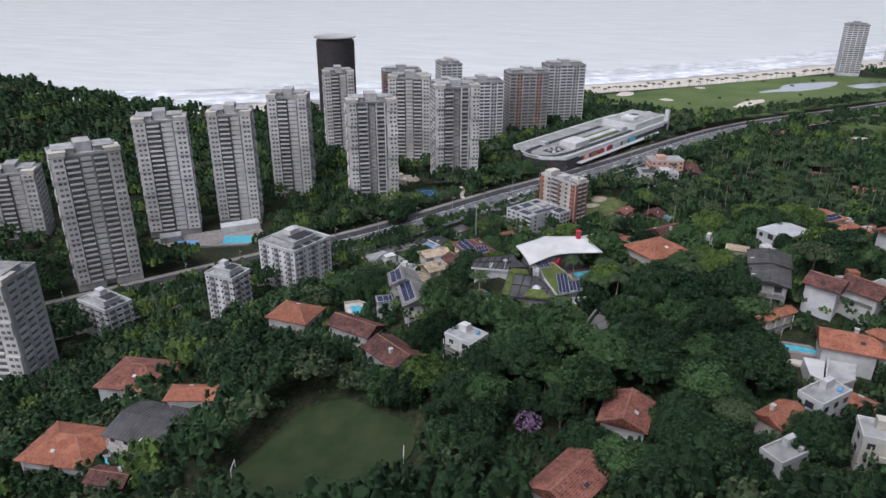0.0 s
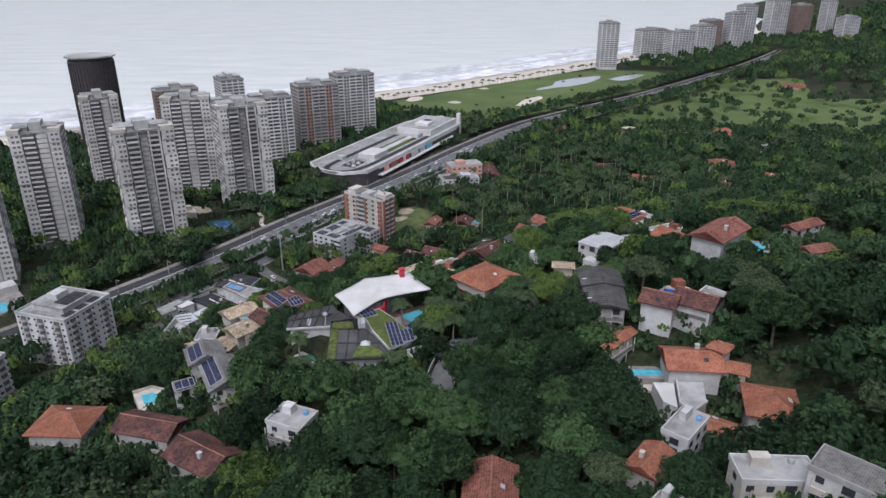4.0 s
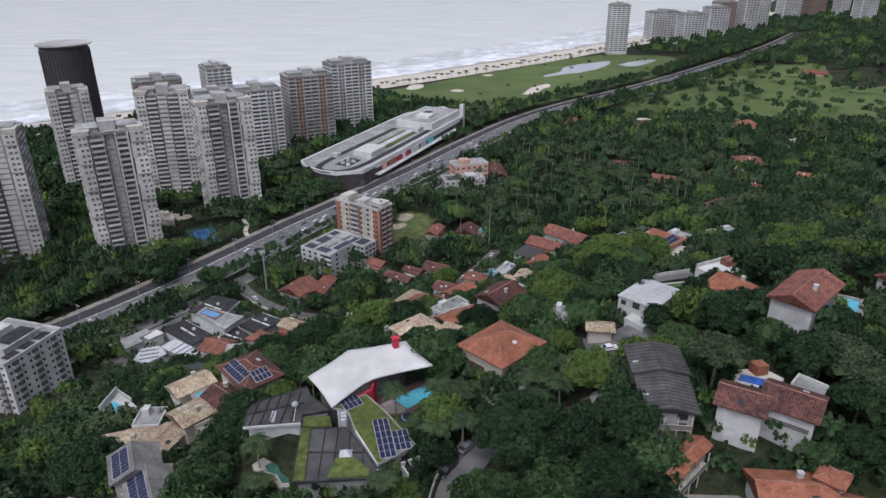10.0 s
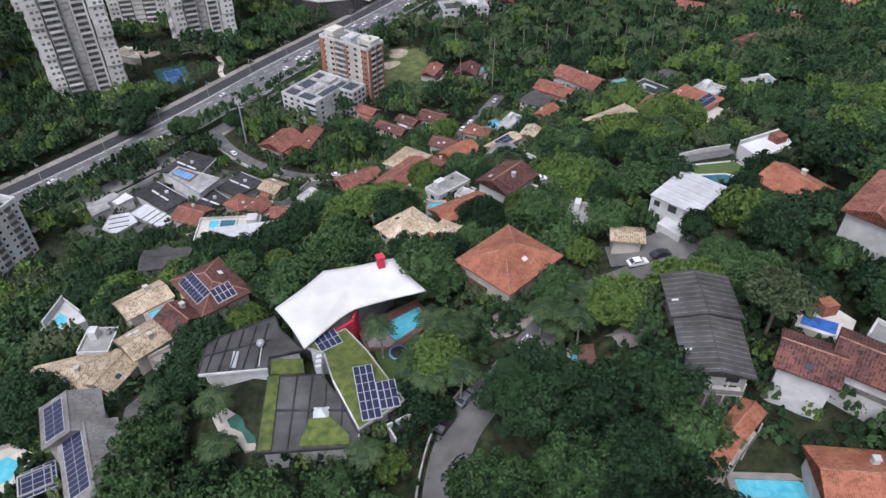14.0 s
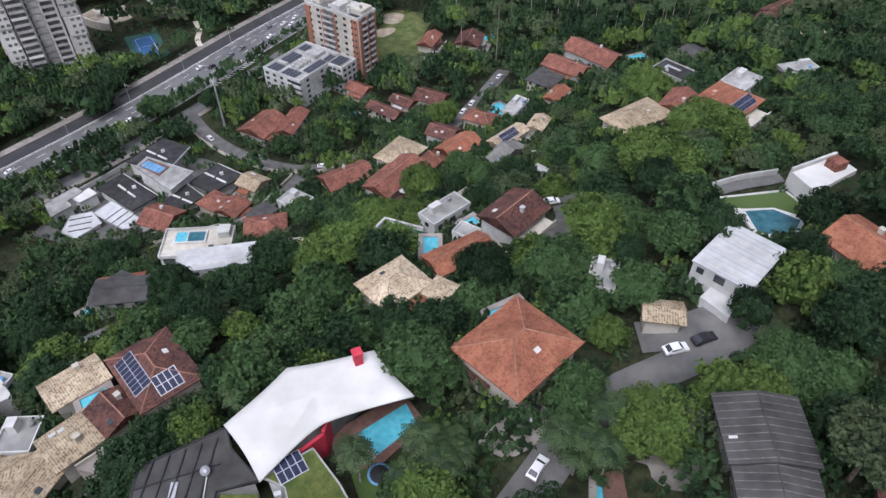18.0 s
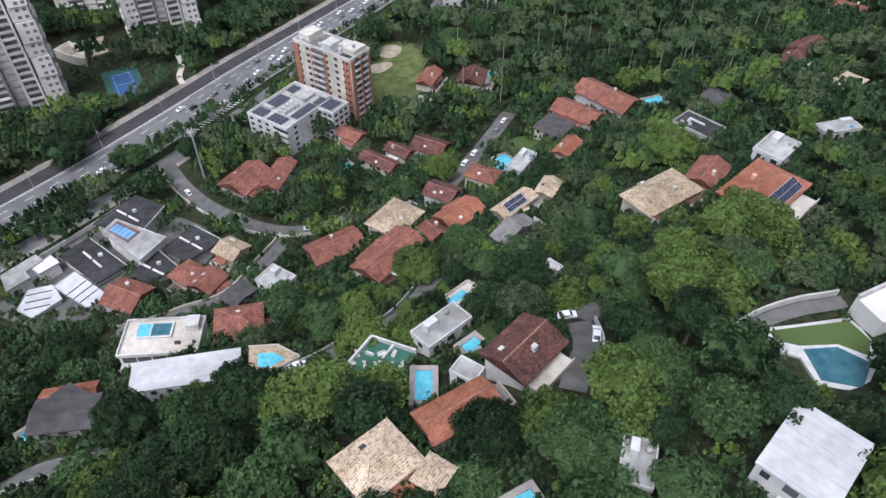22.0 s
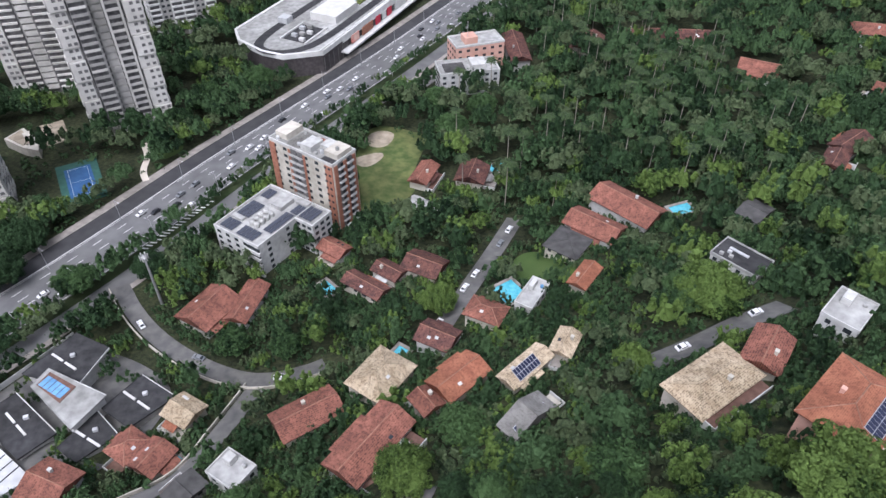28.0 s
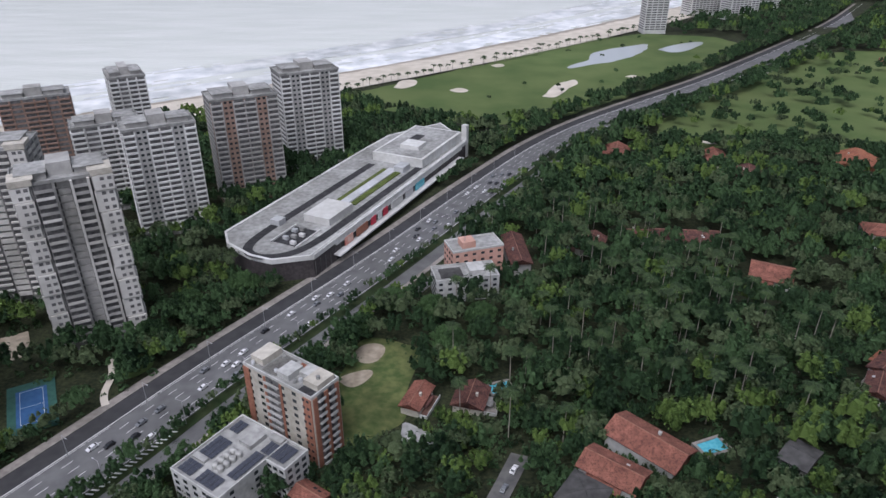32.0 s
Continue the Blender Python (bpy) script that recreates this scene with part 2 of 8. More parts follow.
M = dict(
    soil=mat("undergrowth", (0.01, 0.016, 0.006), (0.05, 0.058, 0.024), 0.7, 0.95, 1.0, 1.4, stain=0.45),
    lawn=mat("lawn", (0.049, 0.091, 0.021), (0.084, 0.126, 0.0385), 0.06, 0.95, 0.2, 2.0, stain=0.25),
    field=mat("playing_field_turf", (0.018, 0.034, 0.009), (0.036, 0.05, 0.018), 0.15, 0.95, 0.2, 2.0, stain=0.2),
    fairway=mat("fairway", (0.075, 0.12, 0.0338), (0.1275, 0.165, 0.0562), 0.02, 0.95, stain=0.3),
    sand=mat("sand", (0.52, 0.47, 0.39), (0.66, 0.6, 0.52), 0.08, 0.95, stain=0.15),
    wet_sand=mat("wet_sand", (0.3, 0.26, 0.2), (0.38, 0.33, 0.27), 0.05, 0.45),
    asphalt=mat("worn_asphalt", (0.115, 0.115, 0.118), (0.165, 0.165, 0.165), 0.15, 0.9, stain=0.2),
    dark_asphalt=mat("new_asphalt", (0.04, 0.04, 0.043), (0.058, 0.058, 0.06), 0.2, 0.9, stain=0.2),
    street=mat("street_asphalt", (0.1, 0.1, 0.1), (0.17, 0.165, 0.155), 0.3, 0.9, stain=0.3),
    paint=mat("road_paint", (0.55, 0.55, 0.53), (0.75, 0.75, 0.72), 1.5, 0.8),
    paving=mat("paving", (0.22, 0.2, 0.18), (0.34, 0.31, 0.28), 0.4, 0.9, stain=0.3),
    white=mat("wall_white", (0.47, 0.47, 0.455), (0.63, 0.63, 0.61), 0.5, 0.85, stain=0.32),
    cream=mat("wall_cream", (0.45, 0.42, 0.36), (0.6, 0.565, 0.49), 0.5, 0.85, stain=0.3),
    grey=mat("wall_grey", (0.3, 0.29, 0.28), (0.42, 0.41, 0.39), 0.5, 0.85, stain=0.3),
    pink=mat("wall_pink", (0.6, 0.34, 0.27), (0.68, 0.42, 0.34), 0.5, 0.85, stain=0.25),
    tower_wall=mat("tower_concrete", (0.36, 0.355, 0.34), (0.48, 0.47, 0.445), 0.3, 0.85, stain=0.35),
    tower_band=mat("tower_panels", (0.56, 0.545, 0.505), (0.68, 0.665, 0.625), 0.25, 0.85, stain=0.35, obj=True),
    tower_white=mat("tower_white", (0.6, 0.6, 0.58), (0.74, 0.74, 0.72), 0.3, 0.85, stain=0.25),
    tower_brown=mat("tower_brown", (0.26, 0.17, 0.13), (0.36, 0.25, 0.2), 0.3, 0.85, stain=0.25),
    brick=mat("brick_cladding", (0.27, 0.115, 0.075), (0.38, 0.175, 0.115), 1.0, 0.85, stain=0.2),
    # dark grey painted for shade in recesses; also colours windows and cladding fins
    shade=mat("recess_shade_and_glazing", (0.085, 0.084, 0.084), (0.18, 0.175, 0.17), 0.5, 0.7),
    glass=glass("window_glass", (0.035, 0.04, 0.045)),
    dark_cladding=mat("dark_cladding", (0.045, 0.04, 0.042), (0.085, 0.075, 0.075), 0.6, 0.6, stain=0.2),
    metal=mat("painted_metal_roof", (0.46, 0.47, 0.48), (0.58, 0.59, 0.6), 0.5, 0.5, stain=0.3),
    membrane=mat("white_membrane", (0.53, 0.525, 0.505), (0.63, 0.625, 0.61), 0.25, 0.8, stain=0.14),
    concrete=mat("flat_roof_concrete", (0.28, 0.28, 0.27), (0.46, 0.46, 0.44), 0.35, 0.9, stain=0.45),
    dark=mat("dark_roof_sheet", (0.05, 0.049, 0.048), (0.1, 0.098, 0.095), 0.35, 0.8, stain=0.4),
    slate=tiled("grey_roof_sheet", (0.16, 0.155, 0.145), (0.25, 0.245, 0.23), 0.4, 0.85, 0.35),
    blue=mat("blue_roof", (0.12, 0.3, 0.55), (0.2, 0.42, 0.66), 0.8, 0.6, stain=0.3),
    thatch=tiled("straw_clay_tile", (0.4, 0.31, 0.205), (0.64, 0.525, 0.375), 0.45, 0.9, 0.6),
    sod=mat("grass_roof", (0.055, 0.09, 0.02), (0.15, 0.175, 0.045), 0.8, 0.95, 0.8, 5.0, stain=0.3),
    tile_orange=tiled("orange_clay_tile", (0.265, 0.098, 0.058), (0.4, 0.162, 0.094), 0.35, 0.85, 0.42),
    tile_red=tiled("red_clay_tile", (0.18, 0.072, 0.053), (0.33, 0.138, 0.096), 0.5, 0.85, 0.6),
    tile_brown=tiled("brown_clay_tile", (0.0858, 0.0426, 0.0376), (0.199, 0.0874, 0.0672), 0.5, 0.85, 0.7),
    solar=glass("solar_cell", (0.014, 0.018, 0.045), 0.22),
    solar_grey=glass("grey_solar_cell", (0.045, 0.05, 0.065), 0.25),
    solar_frame=mat("aluminium", (0.5, 0.5, 0.52), (0.6, 0.6, 0.62), 2.0, 0.4, metal=0.6),
    water=mat("pool_water", (0.07, 0.36, 0.46), (0.14, 0.48, 0.56), 0.9, 0.1, spec=0.5),
    # pale base colour paints the whitish sky reflection on the ponds
    lake=glass("lake_sky_sheen", (0.42, 0.45, 0.45), 0.08),
    red=mat("red_paint", (0.42, 0.03, 0.05), (0.52, 0.05, 0.08), 0.8, 0.7),
    trunk=mat("bark", (0.09, 0.07, 0.05), (0.2, 0.17, 0.13), 1.5, 0.95),
    palm_trunk=mat("palm_bark", (0.2, 0.18, 0.15), (0.32, 0.29, 0.25), 1.5, 0.95),
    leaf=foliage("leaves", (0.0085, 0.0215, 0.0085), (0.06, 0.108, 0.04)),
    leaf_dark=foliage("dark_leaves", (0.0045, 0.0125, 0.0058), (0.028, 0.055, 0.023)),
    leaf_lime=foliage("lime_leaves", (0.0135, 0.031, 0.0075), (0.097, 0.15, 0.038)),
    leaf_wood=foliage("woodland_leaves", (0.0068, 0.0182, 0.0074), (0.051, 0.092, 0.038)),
    frond=mat("palm_fronds", (0.014, 0.03, 0.009), (0.046, 0.076, 0.024), 0.3, 0.7, island=True, spec=0.3),
    purple=mat("purple_blossom", (0.085, 0.05, 0.085), (0.2, 0.12, 0.2), 0.5, 0.8, island=True),
    tyre=mat("tyre_rubber", (0.02, 0.02, 0.02), (0.03, 0.03, 0.03), 2.0, 0.9),
    pole=mat("galvanised_steel", (0.3, 0.3, 0.3), (0.4, 0.4, 0.4), 2.0, 0.5, metal=0.5),
    court_blue=mat("court_blue", (0.025, 0.08, 0.2), (0.04, 0.11, 0.24), 0.5, 0.8, stain=0.15),
    court_green=mat("court_green", (0.025, 0.08, 0.065), (0.04, 0.11, 0.085), 0.5, 0.8, stain=0.2),
    ad=mat("advert_panel", (0.55, 0.08, 0.06), (0.7, 0.55, 0.45), 0.15, 0.6),
)
for _k, _c in dict(car_white=(0.7, 0.7, 0.7), car_black=(0.015, 0.015, 0.018), car_grey=(0.16, 0.17, 0.18), car_yellow=(0.75, 0.5, 0.03), car_red=(0.35, 0.02, 0.02)).items():
    M[_k] = glass(_k, _c, 0.3)


def sea_material():
    m = bpy.data.materials.new("sea_water_sky_haze")
    m.use_nodes = True
    n, l = m.node_tree.nodes, m.node_tree.links
    b = n["Principled BSDF"]
    b.inputs["Roughness"].default_value = 0.22
    b.inputs["Specular IOR Level"].default_value = 0.5
    geo = n.new("ShaderNodeNewGeometry")
    mp = n.new("ShaderNodeMapping")
    mp.inputs["Rotation"].default_value = (0, 0, radians(-41))
    mp.inputs["Scale"].default_value = (0.35, 1.5, 1)
    l.new(geo.outputs["Position"], mp.inputs["Vector"])
    big = n.new("ShaderNodeTexNoise")
    big.inputs["Scale"].default_value, big.inputs["Detail"].default_value = 0.022, 5
    l.new(mp.outputs[0], big.inputs["Vector"])
    small = n.new("ShaderNodeTexNoise")
    small.inputs["Scale"].default_value, small.inputs["Detail"].default_value = 0.16, 5
    l.new(mp.outputs[0], small.inputs["Vector"])
    # ramp colours painted pale to stand in for haze and reflected sky
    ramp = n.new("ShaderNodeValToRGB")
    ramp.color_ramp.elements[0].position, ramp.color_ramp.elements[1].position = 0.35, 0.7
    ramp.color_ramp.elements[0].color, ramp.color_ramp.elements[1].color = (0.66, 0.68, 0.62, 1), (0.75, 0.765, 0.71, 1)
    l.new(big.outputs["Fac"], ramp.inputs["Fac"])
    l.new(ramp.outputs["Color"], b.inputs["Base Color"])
    add = n.new("ShaderNodeMath")
    l.new(big.outputs["Fac"], add.inputs[0])
    l.new(small.outputs["Fac"], add.inputs[1])
    bp = n.new("ShaderNodeBump")
    bp.inputs["Strength"].default_value, bp.inputs["Distance"].default_value = 0.22, 2.0
    l.new(add.outputs[0], bp.inputs["Height"])
    l.new(bp.outputs["Normal"], b.inputs["Normal"])
    return m


M["sea"] = sea_material()
M["ridge_cap"] = mat("pale_ridge_tiles", (0.25, 0.125, 0.085), (0.4, 0.22, 0.155), 1.2, 0.9, stain=0.3)
M["deep_pool"] = mat("teal_pool_water", (0.02, 0.09, 0.12), (0.05, 0.15, 0.18), 0.5, 0.1, spec=0.5)
M["terrace_green"] = mat("green_terrace", (0.03, 0.1, 0.07), (0.05, 0.14, 0.1), 0.6, 0.9, stain=0.25)
M["deck_red"] = mat("red_deck_tiles", (0.12, 0.065, 0.05), (0.19, 0.11, 0.085), 0.8, 0.8, stain=0.25)
M["leaf_olive"] = foliage("olive_leaves", (0.0105, 0.0205, 0.0095), (0.076, 0.104, 0.05))
M["rough_grass"] = mat("rough_grass", (0.055, 0.09, 0.024), (0.15, 0.165, 0.06), 0.25, 0.95, 0.4, 2.0, stain=0.4)
M["earth"] = mat("bare_earth", (0.25, 0.21, 0.155), (0.42, 0.36, 0.28), 0.3, 0.95, stain=0.35)
M["deep_blue"] = mat("deep_blue_pool", (0.02, 0.08, 0.3), (0.05, 0.14, 0.42), 0.9, 0.1, spec=0.5)
M["tar"] = mat("black_roofing_felt", (0.026, 0.026, 0.028), (0.06, 0.06, 0.062), 0.4, 0.85, stain=0.35)
M["foam"] = mat("surf_foam", (0.5, 0.53, 0.54), (0.85, 0.86, 0.86), 0.05, 0.9, stain=0.3)


# ---- mesh helpers ----
def mesh_of(name, verts, faces, material, smooth=False):
    me = bpy.data.meshes.new(name)
    me.from_pydata([tuple(v) for v in verts], [], faces)
    me.materials.append(material)
    if smooth:
        me.polygons.foreach_set("use_smooth", [True] * len(me.polygons))
    me.update()
    return me


def quads_mesh(name, v, f, material, smooth=True):
    """A mesh from arrays: v is N x 3, f is M x 4."""
    me = bpy.data.meshes.new(name)
    me.vertices.add(len(v))
    me.vertices.foreach_set("co", np.asarray(v, np.float32).ravel())
    me.loops.add(f.size)
    me.loops.foreach_set("vertex_index", np.asarray(f, np.int32).ravel())
    me.polygons.add(len(f))
    me.polygons.foreach_set("loop_start", np.arange(len(f), dtype=np.int32) * 4)
    me.polygons.foreach_set("use_smooth", np.full(len(f), smooth))
    me.materials.append(material)
    me.update(calc_edges=True)
    return me


def put(name, me, parent=None, at=None, label=""):
    """One mesh object; under a parent if given."""
    ob = new(name, me)
    if parent is not None:
        ob.parent = parent
    if at is not None:
        ob.matrix_basis = at
    if label:
        tagged(ob, label)
    return ob


def thing(name, m, label, category, group="", kind=""):
    ob = new(name)
    ob.matrix_basis = m
    ob.empty_display_size = 0.5
    return tagged(ob, label, category, group, kind)


def solid(boxes, material, name="body", bevel=0.0):
    """A mesh of closed boxes (x0, y0, z0, x1, y1, z1)."""
    v, f = [], []
    for x0, y0, z0, x1, y1, z1 in boxes:
        k = len(v)
        v += [(x0, y0, z0), (x1, y0, z0), (x1, y1, z0), (x0, y1, z0), (x0, y0, z1), (x1, y0, z1), (x1, y1, z1), (x0, y1, z1)]
        f += [(k, k + 3, k + 2, k + 1), (k + 4, k + 5, k + 6, k + 7), (k, k + 1, k + 5, k + 4), (k + 1, k + 2, k + 6, k + 5), (k + 2, k + 3, k + 7, k + 6), (k + 3, k, k + 4, k + 7)]
    return mesh_of(name, v, f, material)


def prism(pts, z0, z1, material, name="body"):
    """A closed upright prism over a polygon, counter-clockwise."""
    n = len(pts)
    v = [(x, y, z0) for x, y in pts] + [(x, y, z1) for x, y in pts]
    f = [tuple(range(n - 1, -1, -1)), tuple(range(n, 2 * n))]
    f += [(i, (i + 1) % n, n + (i + 1) % n, n + i) for i in range(n)]
    return mesh_of(name, v, f, material)


def tube(r0, r1, h, material, sides=8, name="pole", bend=0.0):
    v, f = [], []
    for j in range(4):
        t = j / 3
        r = r0 + (r1 - r0) * t
        for i in range(sides):
            a = 2 * math.pi * i / sides
            v.append((r * math.cos(a) + bend * t * t, r * math.sin(a), h * t))
    for j in range(3):
        for i in range(sides):
            f.append((j * sides + i, j * sides + (i + 1) % sides, (j + 1) * sides + (i + 1) % sides, (j + 1) * sides + i))
    f.append(tuple(range(3 * sides, 4 * sides)))
    return mesh_of(name, v, f, material, True)


# ---- house plots: x, y, height of the eaves, turn, width, depth, storey height, form, roof, walls ----
PLOTS, PADS = [], []


def plot(*row):
    PLOTS.append(row)


plot(4.8, 218.4, 84.0, -45, 13.3, 15.2, 5, "hip", "tile_orange", "cream")
plot(44.2, 234.0, 89.5, -44, 10.6, 14.0, 3.6, "flat", "metal", "white")
plot(35.0, 197.4, 93.3, -93, 9.2, 10.4, 3, "gable", "dark", "grey")
plot(34.0, 187.0, 92.2, -97, 12.0, 9.4, 3, "gable", "dark", "grey")
plot(47.0, 182.4, 94.6, -30, 8.0, 7.8, 6, "gable", "tile_brown", "white")
plot(55.8, 181.4, 94.8, -36, 9.4, 8.8, 6, "gable", "tile_brown", "white")
plot(34.4, 174.2, 82.0, 45, 12.6, 2.9, 3, "gable", "tile_orange", "cream")
plot(50.4, 166.4, 86.8, -5, 12.0, 9.6, 5, "gable", "tile_orange", "white")
plot(60.2, 164.6, 85.6, -24, 5.4, 4.6, 7, "gable", "tile_orange", "white")
plot(50.6, 147.6, 80.6, -35, 13.6, 7.0, 5, "gable", "tile_orange", "white")
plot(64.7, 154.2, 82.0, -16, 10.5, 11.9, 5, "hip", "tile_orange", "white")
plot(73.6, 215.5, 100.0, -46, 9.2, 17.4, 5, "gable", "tile_red", "white")
plot(67.6, 236.7, 89.2, -59, 10.7, 10.4, 5, "gable", "tile_orange", "cream")
plot(108.4, 234.8, 94.6, -61, 4.3, 13.2, 7, "gable", "tile_red", "white")
plot(102.3, 213.9, 95.0, -69, 4.6, 8.9, 6, "gable", "tile_red", "cream")
plot(-71.5, 184.7, 77.0, -63, 8.0, 8.7, 5, "gable", "slate", "white")
plot(-64.7, 176.3, 76.5, -61, 13.7, 8.3, 5, "gable", "slate", "white")
plot(-74.1, 174.4, 74.0, -62, 4.1, 5.2, 3.6, "flat", "slate", "white")
plot(-85.0, 201.8, 67.2, 20, 8.4, 8.0, 5, "gable", "thatch", "cream")
plot(-79.0, 202.4, 67.8, 12, 6.6, 8.6, 5, "hip", "thatch", "cream")
plot(-73.8, 202.4, 68.4, -20, 6.0, 8.4, 5, "gable", "thatch", "cream")
plot(-68.3, 208.9, 70.4, 48, 9.4, 7.0, 5, "gable", "thatch", "cream")
plot(-72.9, 219.8, 71.2, 44, 9.4, 6.0, 4, "gable", "thatch", "cream")
plot(-80.6, 211.4, 67.3, 3, 6.4, 7.0, 4, "flat", "concrete", "white")
plot(-57.5, 219.8, 75.3, -48, 13.4, 10.2, 5, "hip", "tile_brown", "cream")
plot(-62.6, 212.9, 73.0, -40, 6.4, 6.4, 5, "gable", "tile_brown", "cream")
plot(-94.9, 274.3, 35.6, -28, 7.9, 9.2, 5, "gable", "dark", "grey")
plot(-104.5, 233.1, 49.6, -15, 6.3, 8.5, 6, "flat", "concrete", "white")
plot(-108.1, 331.9, 10.5, -21, 11.4, 11.1, 4, "gable", "tile_red", "white")
plot(-86.0, 342.6, 7.0, -27, 8.4, 9.0, 5, "gable", "tile_red", "cream")
plot(-94.0, 346.2, 7.0, -32, 8.0, 8.6, 5, "hip", "tile_red", "cream")
plot(-62.2, 304.6, 31.1, 12, 12.0, 10.8, 6, "hip", "tile_red", "white")
plot(-67.0, 280.8, 39.0, 11, 25.0, 8.6, 4, "flat", "metal", "white")
plot(-98.2, 280.6, 30.4, 13, 11.9, 5.1, 4, "gable", "tile_orange", "cream")
plot(-91.9, 270.1, 38.0, 8, 13.3, 8.1, 4, "gable", "dark", "grey")
plot(-16.9, 239.9, 75.7, -48, 8.8, 10.6, 6, "hip", "thatch", "cream")
plot(-7.9, 237.2, 76.9, -32, 3.8, 4.4, 5, "hip", "thatch", "cream")
plot(-4.1, 251.1, 72.9, -57, 6.2, 13.3, 5, "gable", "tile_orange", "white")
plot(8.3, 264.4, 72.6, 48, 12.0, 9.4, 5, "gable", "tile_brown", "white")
plot(-2.2, 262.2, 68.0, -33, 5.3, 4.2, 3.6, "flat", "concrete", "white")
plot(-7.2, 280.4, 59.0, 43, 12.6, 6.0, 4, "flat", "concrete", "white")
plot(22.2, 236.9, 81.5, -18, 5.2, 7.9, 4, "flat", "concrete", "white")
plot(29.9, 225.2, 84.5, -8, 5.9, 4.0, 4, "gable", "thatch", "cream")
plot(-2.0, 357.5, 24.6, -46, 9.0, 14.7, 6, "gable", "tile_orange", "cream")
plot(-10.6, 350.1, 23.6, -52, 6.8, 6.2, 5, "gable", "tile_red", "cream")
plot(-24.0, 334.1, 27.1, -35, 10.1, 21.3, 5, "gable", "tile_red", "white")
plot(-43.9, 351.9, 14.7, -56, 10.0, 17.6, 5, "gable", "tile_red", "cream")
plot(-24.2, 364.0, 15.7, -34, 12.4, 15.7, 5, "hip", "thatch", "cream")
plot(-59.2, 331.9, 19.5, -32, 9.8, 8.2, 6, "flat", "concrete", "white")
plot(16.0, 357.8, 28.8, -45, 5.4, 15.4, 5, "gable", "thatch", "cream")
plot(27.8, 366.2, 27.9, -27, 5.4, 8.8, 4, "gable", "thatch", "cream")
plot(14.0, 337.1, 35.6, -47, 4.9, 13.5, 4, "gable", "slate", "white")
plot(-86.9, 402.3, 3.4, -29, 13.5, 16.6, 5, "gable", "tile_red", "white")
plot(-74.8, 406.0, 2.6, -14, 7.7, 18.4, 4, "gable", "tile_red", "white")
plot(-47.9, 434.2, 2.7, -34, 10.5, 7.1, 4, "gable", "tile_red", "white")
plot(-34.1, 412.8, 4.4, -35, 15.8, 6.5, 4, "gable", "tile_brown", "cream")
plot(-26.2, 420.6, 4.2, -35, 10.4, 6.8, 4, "gable", "tile_brown", "cream")
plot(-13.3, 422.8, 5.1, -27, 13.5, 10.3, 4, "gable", "tile_brown", "cream")
plot(38.3, 426.3, 13.0, -36, 12.3, 12.8, 5, "hip", "dark", "cream")
plot(48.9, 435.0, 13.1, -38, 19.2, 11.6, 5, "gable", "tile_red", "white")
plot(62.9, 446.4, 14.4, -45, 25.6, 13.8, 6, "gable", "tile_red", "white")
plot(85.2, 396.8, 31.8, -47, 15.7, 10.4, 5, "flat", "tar", "white")
plot(93.9, 357.7, 51.8, -45, 9.3, 12.7, 7, "flat", "concrete", "white")
plot(54.3, 336.2, 51.4, -55, 10.6, 20.4, 6, "hip", "thatch", "cream")
plot(72.5, 319.1, 66.0, -47, 13.3, 19.2, 5, "hip", "tile_orange", "pink")
plot(69.7, 345.3, 50.8, -36, 8.1, 12.4, 6, "gable", "tile_red", "cream")
plot(122.2, 376.6, 46.3, -75, 5.8, 14.0, 5, "flat", "concrete", "white")
plot(160.6, 481.3, 20.5, -52, 9.2, 17.9, 6, "gable", "tile_brown", "white")
plot(148.0, 467.5, 21.2, -36, 7.9, 13.4, 5, "gable", "tile_brown", "white")
plot(152.1, 426.7, 34.0, -49, 7.8, 11.7, 5, "hip", "thatch", "white")
plot(-15.4, 483.3, 2.4, -21, 7.7, 14.7, 4, "gable", "tile_red", "cream")
plot(5.5, 483.2, 2.6, -15, 11.9, 13.0, 4, "gable", "tile_brown", "cream")
plot(-8.0, 380.3, 14.0, -27, 10.9, 8.7, 4, "gable", "tile_brown", "white")
plot(7.2, 390.3, 14.5, -26, 11.4, 8.2, 4, "hip", "tile_red", "cream")
plot(40.2, 404.0, 17.9, -35, 5.7, 11.9, 4, "gable", "tile_orange", "cream")
plot(22.4, 397.2, 16.0, -31, 6.3, 13.7, 4, "flat", "concrete", "white")
plot(75.5, 613.5, 2.0, -22, 13.9, 19.3, 4, "gable", "tile_brown", "cream")
plot(105.3, 624.2, 2.0, -4, 14.0, 11.7, 4, "gable", "tile_brown", "cream")
plot(130.6, 622.7, 2.0, -4, 35.8, 14.7, 4, "gable", "tile_brown", "cream")
plot(160.6, 579.1, 3.2, -26, 19.4, 19.1, 5, "gable", "tile_red", "white")
plot(121.1, 761.3, 2.0, -18, 18.2, 23.0, 4, "gable", "tile_red", "cream")
plot(191.5, 749.4, 2.0, -5, 15.0, 25.1, 4, "gable", "tile_red", "cream")
plot(288.1, 740.2, 2.0, -25, 28.6, 30.3, 4, "gable", "tile_orange", "cream")
plot(203.0, 719.3, 2.0, -18, 16.3, 17.4, 4, "gable", "tile_brown", "cream")
plot(103.9, 432.1, 22.9, -47, 7.9, 11.2, 4, "gable", "dark", "grey")
plot(32.8, 599.9, 5.0, 5, 10.8, 32.6, 7, "gable", "tile_brown", "grey")
plot(-152.3, 151.8, 42.4, 9, 20.7, 17.4, 5, "hip", "tile_red", "white")
